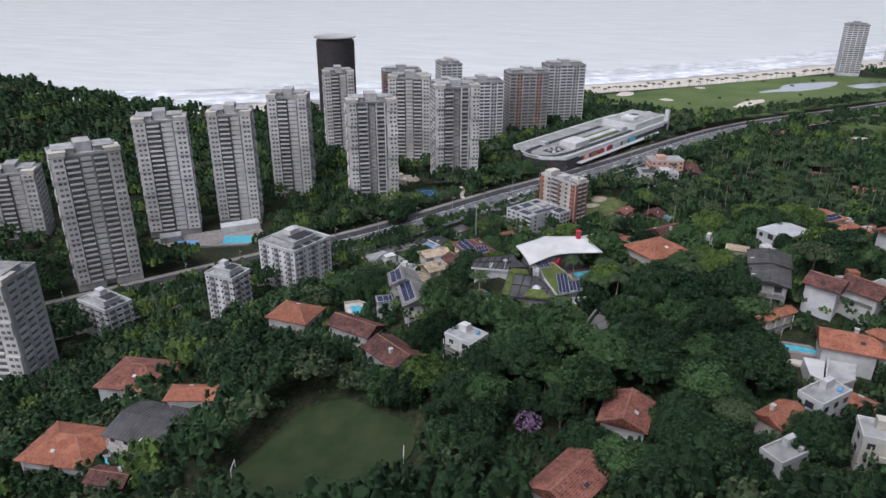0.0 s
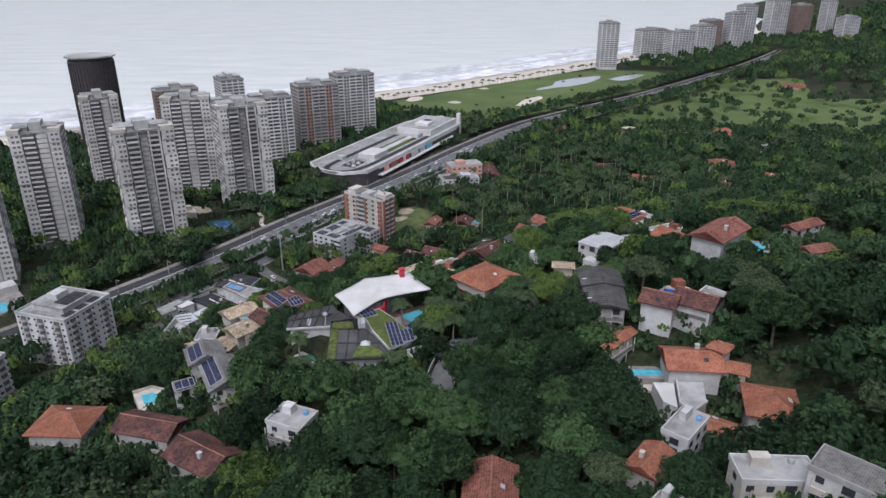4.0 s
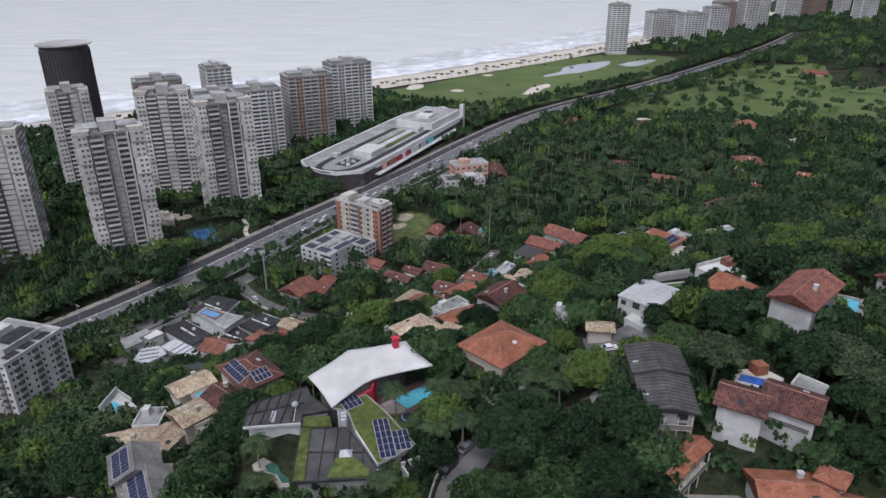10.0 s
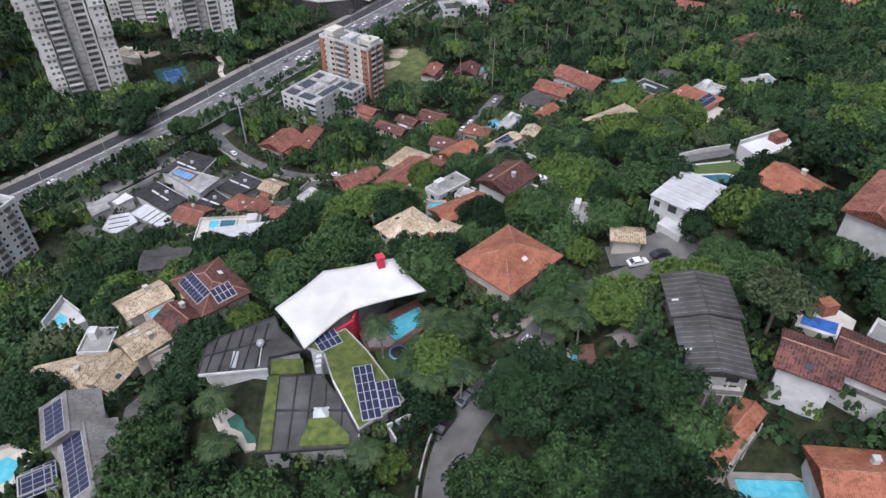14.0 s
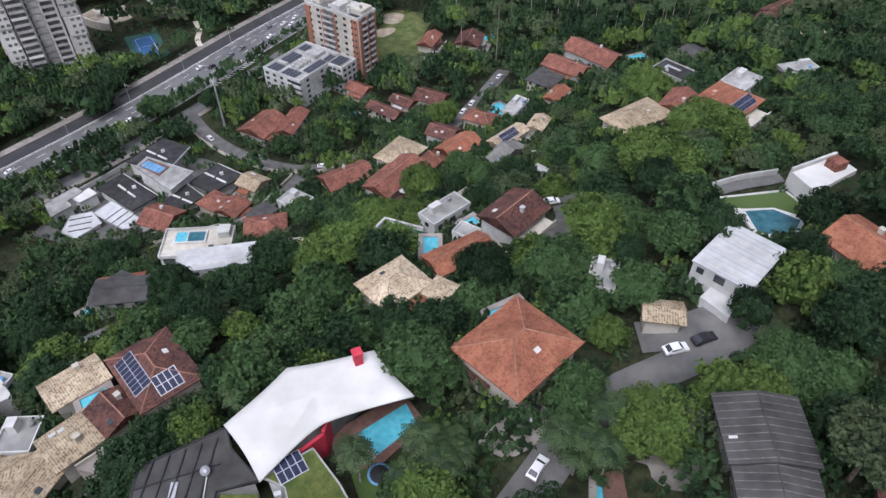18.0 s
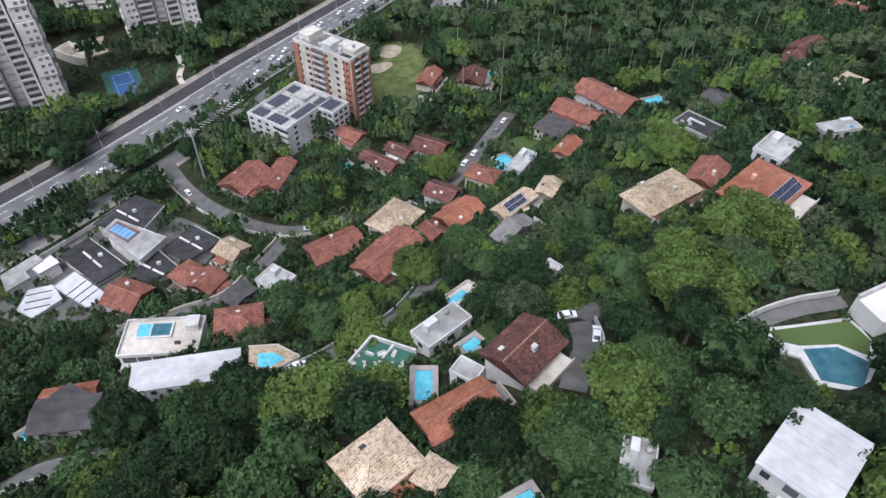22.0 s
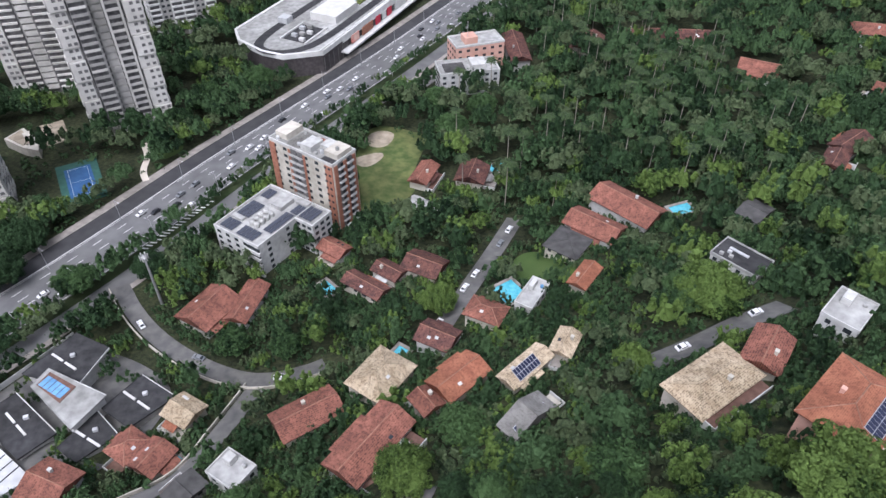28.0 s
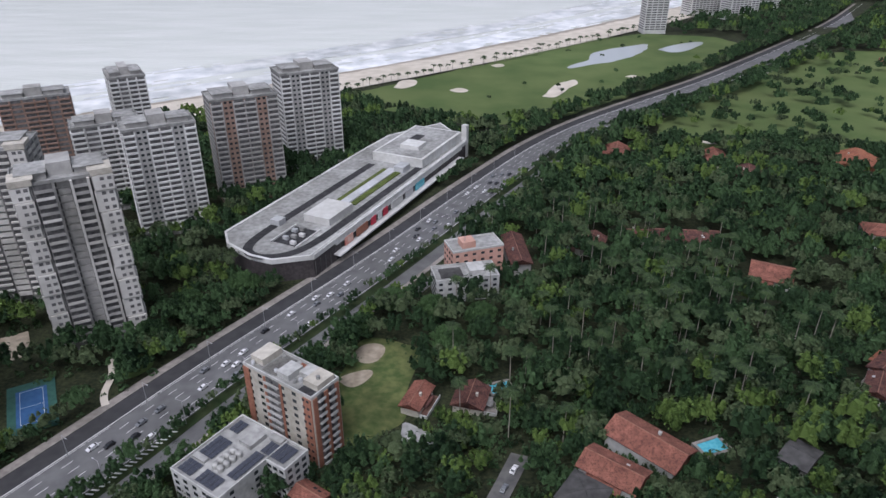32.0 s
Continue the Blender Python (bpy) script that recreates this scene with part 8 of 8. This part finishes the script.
# marked single trees: place, crown radius, height, variant
MARKED = [
    (5.6, 183.0, 9.6, 15, 4), (16.1, 181.0, 6.4, 13, 4), (25.0, 181.0, 6.2, 13, 8), (29.0, 173.0, 6.4, 12, 5), (20.5, 171.5, 7.0, 13, 1), (11.5, 169.5, 7.6, 12, 0), (23.4, 201.6, 7.0, 10, 6), (12.6, 207.0, 4.6, 8, 5), (-56.4, 180.6, 6.3, 9, 5), (-45.5, 170, 6.6, 10, 2),
    (-23.6, 169.3, 5.8, 9, 5), (-121.4, 276.3, 7, 11, 4), (-86.8, 193.9, 8.7, 12, 1), (-17.3, 174.4, 3.7, 6, 6), (42, 277.2, 10.9, 15, 3), (29.3, 256.4, 7.3, 10, 2), (14.9, 240.8, 7.2, 10, 0), (26.6, 231, 5.4, 9, 5),
    (71.2, 255.1, 6.4, 10, 1), (13.5, 210.2, 4.3, 8, 5), (-11.2, 216.1, 7, 10, 5), (-38, 224, 6.2, 9, 0), (-50, 246.9, 8.8, 12, 8), (-74.1, 264.4, 7, 11, 4), (-36.1, 236.6, 6.7, 9, 2),
    (-24.6, 226.6, 5.8, 9, 0), (-112.8, 303.6, 7, 11, 8), (-108, 254.7, 7, 11, 1), (44.7, 210.7, 7, 10, 2), (-32.4, 246.9, 6.6, 9, 5), (-22.3, 238.7, 5.3, 8, 6), (-16.3, 229.3, 4.9, 8, 1), (4.1, 259.5, 4.8, 7, 0),
    (43.6, 243.3, 5, 9, 8), (42.5, 222.8, 3.7, 7, 4), (62, 300, 11, 14, 3), (-36, 166, 6.5, 12, 5), (-24, 340, 6.5, 13, 5), (70, 380, 11, 14, 6), (-8, 400, 7, 11, 6), (-56, 172, 6, 11, 2),
    (-125, 544, 10, 13, 0), (-104, 563, 9, 13, 5), (-132, 522, 8, 12, 2), (-95, 586, 8, 12, 0), (-31, 551, 9, 12, 5), (-42, 530, 7, 11, 0),
    (-10, 544, 9, 12, 2), (11, 538, 8, 12, 5), (-166, 436, 9, 12, 1), (-166, 418, 9, 13, 4), (-138, 414, 8, 12, 5), (-113, 422, 7, 11, 1),
    (-3, 518, 9, 12, 0), (65, 381, 8, 12, 5), (-15, 323, 7.5, 11, 6), (12, 300, 8.3, 11, 1), (29, 315, 6.5, 9, 0), (-52, 316, 8, 11, 5),
    (-30, 306, 6.0, 9, 6), (-1, 338, 6.6, 9, 2), (42, 352, 5.5, 8, 6), (-57, 384, 5.5, 9, 0), (-75, 386, 6, 9, 5),
]
MARKED = [m for m in MARKED if not in_house(m[0], m[1], 1.0)] + [(-12.3, 215.8, 6.0, 13.5, 5)]
for _x, _y, _r, _h, _k in MARKED:
    tree(_x, _y, _r, _h, _k, LABELS[_k])
    FOOT.append((_x, _y, _r * 0.8))

# open ground: before the white terrace, round the purple tree, the villa pool
FOOT += [(-186, 290, 9), (-176, 296, 8), (-163, 306, 8), (-160, 316, 8), (-163, 479, 17), (-168, 466, 8), (-230, 505, 16), (-201, 512, 12), (-190, 518, 8), (-141, 492, 5), (-137, 483, 4)]
OPENINGS = ((-60, 166, 5), (-68, 167.5, 5), (-76, 169, 4), (-8, 203, 6), (52, 247, 8), (64, 251, 6), (-20, 127, 6), (-23, 119, 5), (58, 194, 6), (47, 164, 7), (-86, 250, 5), (-96, 249, 5))
FOOT += list(OPENINGS)
joined, far_list = [], []


def scatter(x0, x1, y0, y1, step, jit, size, out, thin=0.0):
    nx, ny = int((x1 - x0) / step), int((y1 - y0) / step)
    for j in range(ny):
        for i in range(nx):
            x = x0 + (i + 0.5 + (0.5 if j % 2 else 0)) * step + RNG.uniform(-jit, jit) * step
            y = y0 + (j + 0.5) * step + RNG.uniform(-jit, jit) * step
            if thin and RNG.random() < thin:
                continue
            out.append((x, y, RNG.uniform(*size)))


cand = []
scatter(-250, 260, 20, 205, 7.6, 0.42, (4.2, 8.0), cand, 0.02)
scatter(-250, 260, 205, 265, 7.0, 0.42, (3.6, 7.0), cand, 0.03)
scatter(-250, 260, 265, 360, 6.6, 0.42, (2.8, 6.0), cand, 0.06)
scatter(-250, 50, 360, 430, 7.0, 0.42, (3.0, 6.2), cand, 0.05)
scatter(50, 290, 360, 480, 7.6, 0.42, (4.0, 8.0), cand, 0.02)
scatter(-250, 50, 430, 480, 7.4, 0.42, (3.8, 7.4), cand, 0.03)
near_trees = []
for x, y, r in cand:
    if x > 20 + 0.66 * y or x < -50 - 1.2 * y or y < 85:
        continue
    if on_avenue(x, y, r) or any(inside(x, y, p) for p in OPEN) or not clear_of(x, y, r * 0.3):
        continue
    near_trees.append((x, y, r))
for _c in OPENINGS:
    FOOT.remove(_c)
# the stretch of hill round the sail-roofed house is crossed lowest
near_trees.sort(key=lambda p: ((p[0] + 5) * 1.25) ** 2 + (p[1] - 215) ** 2)
close, bushes = [], []
for i, (x, y, r) in enumerate(near_trees):
    k = int(RNG.choice((1, 4, 8, 1, 4, 8, 0, 7))) if y < 205 and RNG.random() < (0.9 if x > -5 else 0.6) else int(RNG.integers(9))
    k = 6 if y > 205 and RNG.random() < 0.1 else k
    h = max(min(r * RNG.uniform(1.5, 2.1) + 1.5, sight(x, y, r)), r * 1.05)
    if i < 200:
        tree(x, y, r, h, k, LABELS[k])
    elif 130 < y < 330 and abs(x) < 130:
        close.append((x, y, r, h, k))
    else:
        joined.append((x, y, r, h, k))
cand = []
scatter(-420, 420, 471, 903, 9.0, 0.42, (5.0, 8.6), cand, 0.02)
scatter(-420, -250, 40, 476, 9.5, 0.42, (4, 7), cand, 0.08)
for x, y, r in cand:
    if x > 30 + 0.63 * y or x < -50 - 1.2 * y:
        continue
    if on_avenue(x, y, r) or shore_dist(x, y) < 95 or any(inside(x, y, p) for p in OPEN + GOLF) or not clear_of(x, y, r * 0.35):
        continue
    joined.append((x, y, r, r * RNG.uniform(1.2, 2.3) + 2, int(RNG.integers(9))))
# bushes fill what the crowns leave open
TREES = np.array([(p[0], p[1], p[2]) for p in near_trees] + [m[:3] for m in MARKED])
for x in np.arange(-130, 135, 3.3):
    for y in np.arange(105, 475, 3.3):
        a, b = x + RNG.uniform(-1, 1), y + RNG.uniform(-1, 1)
        if a > 20 + 0.66 * b or np.min(np.hypot(TREES[:, 0] - a, TREES[:, 1] - b) - 0.75 * TREES[:, 2]) < 0.6:
            continue
        if on_avenue(a, b, 2) or any(inside(a, b, p) for p in OPEN) or not clear_of(a, b, -0.8):
            continue
        r = RNG.uniform(1.7, 2.9)
        bushes.append((a, b, r, r * 1.25, int(RNG.integers(9)) if b > 205 else int(RNG.choice((1, 4, 8, 0)))))
# bushes and small trees close round the houses
for hx, hy, hz, hr, hw, hd in HOUSES:
    if hy > 480:
        continue
    c, s = math.cos(radians(hr)), math.sin(radians(hr))
    n = int((hw + hd) / 1.5)
    for i in range(n):
        u = (i + RNG.uniform(0, 1)) / n * 4
        side, q = int(u), (u % 1) * 2 - 1
        r = RNG.uniform(1.4, 2.7)
        px, py = ((q * hw / 2, (1 if side else -1) * (hd / 2 + r * 0.9)) if side < 2 else ((1 if side == 2 else -1) * (hw / 2 + r * 0.9), q * hd / 2))
        x, y = hx + px * c - py * s, hy + px * s + py * c
        if on_avenue(x, y, 1) or in_house(x, y, r * 0.55):
            continue
        if any(np.min((t[:, 0] - x) ** 2 + (t[:, 1] - y) ** 2) < (w - 1.5 + r * 0.5) ** 2 for t, w in STREETS) or any((x - a) ** 2 + (y - b) ** 2 < (e - 2.0 + r) ** 2 for a, b, e in POOLS):
            continue
        h = min(hz - gz(x, y) - RNG.uniform(0.0, 1.2), r * RNG.uniform(2.0, 3.4))
        bushes.append((x, y, r, max(h, r), int(RNG.integers(9))))
cand = []
scatter(-150, 1150, 900, 1900, 18, 0.42, (7, 11.5), cand, 0.1)
scatter(420, 640, 640, 900, 12, 0.42, (5.5, 9.5), cand, 0.06)
scatter(-1050, -420, 80, 800, 14.5, 0.42, (8, 12), cand, 0.02)
scatter(1000, 1900, 1500, 2900, 34, 0.42, (14, 22), cand, 0.05)
for x, y, r in cand:
    if x > 50 + 0.65 * y or y < 100 and x < -700:
        continue
    if on_avenue(x, y, r) or shore_dist(x, y) < 100 + r or any(inside(x, y, p) for p in GOLF) or not clear_of(x, y, r * 0.3):
        continue
    far_list.append((x, y, r, r * RNG.uniform(1.2, 1.7) + 2, int(RNG.integers(9))))
# loose trees on the golf course
for _ in range(330):
    x, y = RNG.uniform(150, 640), RNG.uniform(760, 1120)
    if inside(x, y, GOLF[1]):
        r = RNG.uniform(3, 7.5)
        far_list.append((x, y, r, r * 2.2, int(RNG.integers(9))))
for _ in range(40):
    x, y = RNG.uniform(-100, 380), RNG.uniform(830, 1240)
    if inside(x, y, GOLF[0]):
        r = RNG.uniform(2, 4)
        far_list.append((x, y, r, r * 2.2, int(RNG.integers(9))))


def wood(spots, label, shapes, name="woodland", m="leaf_wood"):
    vs, fs, k = [], [], 0
    for x, y, r, h, kind in spots:
        v, f = shapes[kind]
        a = RNG.uniform(0, 6.28)
        c, s = math.cos(a), math.sin(a)
        q = np.empty_like(v)
        q[:, 0] = (v[:, 0] * c - v[:, 1] * s) * r + x
        q[:, 1] = (v[:, 0] * s + v[:, 1] * c) * r + y
        q[:, 2] = v[:, 2] * r * 0.85 + gz(x, y) + h - r * 0.6
        vs.append(q)
        fs.append(f + k)
        k += len(v)
    return tagged(put(name, quads_mesh(name, np.concatenate(vs), np.concatenate(fs), M[m], False)), label, "trees", kind="stuff")


for i in range(0, len(AV), 1):
    for o, p in ((30.5, 0.9), (35.5, 1.0 if AV[i, 1] < 425 else 0.0), (-9.0, 0.8), (46.5, 0.6), (-17.0, 0.7), (54.0, 0.5)):
        q = AV[i] + AVN[i] * (o + RNG.uniform(-1.5, 1.5))
        if RNG.random() < (p if q[1] > 330 else 1) and 60 < q[1] < 1500 and clear_of(q[0], q[1], 0.5) and not any(inside(q[0], q[1], c) for c in OPEN):
            r = RNG.uniform(4.6, 6.6) if q[1] < 330 else (RNG.uniform(3.8, 5.8) if q[1] < 455 else RNG.uniform(2.4, 3.6)) if o in (30.5, 35.5) else RNG.uniform(3.6, 6.2) * (1.35 if q[1] > 780 else 1)
            joined.append((q[0], q[1], r, r * (1.7 if q[1] > 330 else 2.1) + 1.5, int(RNG.integers(9))))
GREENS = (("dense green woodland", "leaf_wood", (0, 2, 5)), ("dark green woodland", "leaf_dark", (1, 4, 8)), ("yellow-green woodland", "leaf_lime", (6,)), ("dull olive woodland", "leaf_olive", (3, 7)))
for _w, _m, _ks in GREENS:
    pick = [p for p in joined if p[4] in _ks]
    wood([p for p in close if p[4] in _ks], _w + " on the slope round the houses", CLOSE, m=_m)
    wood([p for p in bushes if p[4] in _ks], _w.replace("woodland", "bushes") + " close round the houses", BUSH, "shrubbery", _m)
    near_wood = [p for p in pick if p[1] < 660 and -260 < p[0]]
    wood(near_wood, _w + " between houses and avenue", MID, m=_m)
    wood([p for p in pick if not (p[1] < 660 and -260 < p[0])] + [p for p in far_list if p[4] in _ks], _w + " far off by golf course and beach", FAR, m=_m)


def undergrowth():
    """Low shrubs that close the ground between trees."""
    spots = []
    for _ in range(5000):
        x, y = RNG.uniform(-230, 260), RNG.uniform(60, 560)
        if x > 40 + 0.7 * y or x < -30 - 1.1 * y or on_avenue(x, y, 1) or any(inside(x, y, p) for p in OPEN) or not clear_of(x, y, -2.4):
            continue
        r = RNG.uniform(1.1, 2.5)
        spots.append((x, y, r, r * 1.1, int(RNG.integers(9))))
    return spots


SHRUB = [leaf_shell([(0, 0, 0, 0.9, 0.8)], 17, 0.42) for _ in range(9)]
wood(undergrowth(), "low dark shrubs and undergrowth", SHRUB, "undergrowth")

# palms: by the sail house, in the wood, along the beach
for _x, _y in ((-12.1, 197.8), (-6.4, 201.8), (-9.0, 194.6), (-13.4, 190.4), (-9.8, 191.4), (-7.0, 196.6), (-19.6, 198.6), (-46.4, 184.6), (-44.4, 177.6), (-10.4, 201.6), (-40.5, 212), (-30, 217), (9.5, 201), (17, 204), (-60, 192), (-55, 184), (-20, 174), (44, 216), (90, 205), (97, 218), (-46, 178), (-5.6, 199.2), (-5.5, 187.0), (-10.4, 187.4), (11.7, 198.4), (15.6, 197.4), (-8.2, 192.6), (13.4, 199.6)):
    palm(_x, _y, RNG.uniform(6, 10), 1.15, "garden palms")
for _k in range(120):
    x, y = (RNG.normal(95, 26), RNG.normal(560, 38)) if _k % 2 else (RNG.uniform(-5, 150), RNG.uniform(440, 640))
    if clear_of(x, y, 0) and not any(inside(x, y, p) for p in OPEN):
        palm(x, y, RNG.uniform(17, 24), 1.2, "woodland palms")
_r, _n = along(SHORE, 9.0)
for _p, _q in zip(_r, _n):
    if -420 < _p[0] < 420:
        c = _p + _q * (78 + RNG.uniform(-6, 6))
        palm(c[0], c[1], RNG.uniform(7, 11), 1.25, "beach palms")


# ---- traffic and street furniture ----
def car_kit(m):
    body = bmesh.new()
    prof = [(-2.1, 0.35), (2.1, 0.35), (2.15, 0.75), (1.2, 0.92), (0.55, 1.42), (-1.0, 1.45), (-1.75, 0.98), (-2.15, 0.85)]
    a = [body.verts.new((x, -0.85 + (0.12 if z > 1.2 else 0), z)) for x, z in prof]
    b = [body.verts.new((x, 0.85 - (0.12 if z > 1.2 else 0), z)) for x, z in prof]
    body.faces.new(a[::-1])
    body.faces.new(b)
    n = len(prof)
    for i in range(n):
        body.faces.new((a[i], a[(i + 1) % n], b[(i + 1) % n], b[i]))
    bmesh.ops.recalc_face_normals(body, faces=body.faces[:])
    me = bpy.data.meshes.new("body")
    body.to_mesh(me)
    body.free()
    me.materials.append(M[m])
    return me


WINDSCREEN = mesh_of("windscreen", [(1.16, -0.72, 0.96), (1.16, 0.72, 0.96), (0.6, 0.62, 1.38), (0.6, -0.62, 1.38), (1.2, -0.72, 0.97), (1.2, 0.72, 0.97), (0.64, 0.62, 1.4), (0.64, -0.62, 1.4)], [(4, 5, 6, 7), (0, 3, 2, 1), (0, 1, 5, 4), (2, 3, 7, 6), (1, 2, 6, 5), (3, 0, 4, 7)], M["glass"])
REAR = mesh_of("rear_window", [(-1.72, -0.7, 1.0), (-1.05, -0.62, 1.42), (-1.05, 0.62, 1.42), (-1.72, 0.7, 1.0), (-1.76, -0.7, 1.02), (-1.09, -0.62, 1.44), (-1.09, 0.62, 1.44), (-1.76, 0.7, 1.02)], [(4, 5, 6, 7), (0, 3, 2, 1), (0, 1, 5, 4), (2, 3, 7, 6), (1, 2, 6, 5), (3, 0, 4, 7)], M["glass"])
SIDE = solid([(-1.2, -0.8, 1.0, 0.7, -0.74, 1.32), (-1.2, 0.74, 1.0, 0.7, 0.8, 1.32)], M["glass"], "side_windows")
WHEEL = tube(0.33, 0.33, 0.22, M["tyre"], 12, "wheel")
KITS = {k: car_kit("car_" + k) for k in ("white", "black", "grey", "yellow", "red")}
PROTO = {}


def car(x, y, rot, colour="white", lift=0.3):
    m = pose(x, y, gz(x, y) + lift, 0, 0, rot)
    if colour in PROTO:
        return copy_thing(PROTO[colour], m)
    top = thing("car", m, "%s car on the road" % colour, "car", "cars")
    put("body", KITS[colour], top)
    put("windscreen", WINDSCREEN, top)
    put("rear_window", REAR, top)
    put("side_windows", SIDE, top)
    for i in (-1.3, 1.3):
        for j in (-0.88, 0.66):
            put("wheel", WHEEL, top, pose(i, j, 0.33, -90, 0, 0))
    PROTO[colour] = top
    return top


AV1, AVN1 = along(AVENUE, 1.0)
_used = []
for _k in range(92):
    i = int(RNG.integers(540, 1120))
    o = (12.0, 16.0, 20.0, 25.0)[int(RNG.integers(4))]
    if any(abs(i - a) < 8 and o == b for a, b in _used):
        continue
    _used.append((i, o))
    p = AV1[i] + AVN1[i] * o
    d = AV1[i + 1] - AV1[i]
    car(p[0], p[1], math.degrees(math.atan2(d[1], d[0])) + 180, ("white", "black", "grey", "white", "black", "white", "white", "grey", "grey")[int(RNG.integers(9))] if RNG.random() > 0.02 else "yellow")
for _x, _y, _a, _c in ((-8.2, 182.6, 55, "black"), (-4.6, 187.6, 50, "grey"), (6.4, 207.6, 60, "black"), (13.5, 206.9, 50, "black"), (6.6, 199.0, 55, "white"), (31.2, 219.3, 15, "white"), (36.0, 220.6, 20, "black"), (20, 283, 10, "white"), (24, 273, 80, "white"), (-41, 282, 25, "white"), (-57, 373, 5, "white"), (1, 411, 62, "white"), (5, 419, 62, "white"), (-8, 392, 62, "white"), (15, 437, 62, "grey"), (19, 446, 62, "white"), (57, 359, 25, "white"), (80, 371, 25, "white"), (-86, 383, 160, "grey"), (-110, 398, 130, "white")):
    car(_x, _y, _a, _c, 0.55)


def street_lamp(x, y, rot):
    top = thing("street_lamp", pose(x, y, gz(x, y), 0, 0, rot), "tall grey street lamp beside the avenue", "street lamp", "street lamps")
    put("pole", tube(0.14, 0.08, 11, M["pole"], 7, "pole"), top)
    put("arm", solid([(0, -0.05, 10.8, 2.6, 0.05, 10.95)], M["pole"], "arm"), top)
    put("lamp_head", solid([(2.3, -0.16, 10.7, 3.1, 0.16, 10.85)], M["metal"], "lamp_head"), top)


for _i in range(500, 1150, 32):
    p, q = AV1[_i], AVN1[_i]
    street_lamp(*(p + q * 9.0), math.degrees(math.atan2(q[1], q[0])))
    street_lamp(*(p + q * 30.0), math.degrees(math.atan2(q[1], q[0])) + 180)


def court(x, y, rot, w, d):
    top = thing("tennis_court", pose(x, y, gz(x, y) + 0.35, 0, 0, rot), "blue tennis court with a green surround", "tennis court")
    put("surround", solid([(-w / 2, -d / 2, -2, w / 2, d / 2, 0)], M["court_green"], "surround"), top)
    put("playing_surface", solid([(-w * 0.32, -d * 0.36, -0.1, w * 0.32, d * 0.36, 0.03)], M["court_blue"], "playing_surface"), top)
    a, b = w * 0.24, d * 0.33
    for x0, y0, x1, y1 in ((-a, -b, -a + 0.1, b), (a - 0.1, -b, a, b), (-a, -b, a, -b + 0.1), (-a, b - 0.1, a, b), (-a, -0.05, a, 0.05)):
        put("line", solid([(x0, y0, 0.03, x1, y1, 0.05)], M["paint"], "line"), top)
    foot(x, y, max(w, d) * 0.55)


court(-163, 479, 30, 17, 32)
court(-230, 505, 30, 17, 32)

# the flowering tree and goal posts by the playing field
_t = thing("tree", pose(-20, 129.5, gz(-20, 129.5)), "small tree covered in purple blossom", "tree")
put("trunk", tube(0.25, 0.12, 3.5, M["trunk"], 7, "trunk", 0.3), _t)
_a, _b = leaf_shell(clumps("round", 20, 0.22, 0.34), 700, 0.08)
put("crown", quads_mesh("crown", _a * 3.2 + np.array([0, 0, 4.6]), _b, M["purple"]), _t)
for _x, _y, _r in ((-47, 119, 20), (-88, 110, 200)):
    _g = thing("goal", pose(_x, _y, gz(_x, _y) + 0.5, 0, 0, _r), "white football goal frame on the grass", "goal")
    put("post", solid([(-0.06, -2.0, 0, 0.06, -1.88, 2.2)], M["paint"], "post"), _g)
    put("post", solid([(-0.06, 1.88, 0, 0.06, 2.0, 2.2)], M["paint"], "post"), _g)
    put("crossbar", solid([(-0.06, -2.0, 2.2, 0.06, 2.0, 2.32)], M["paint"], "crossbar"), _g)
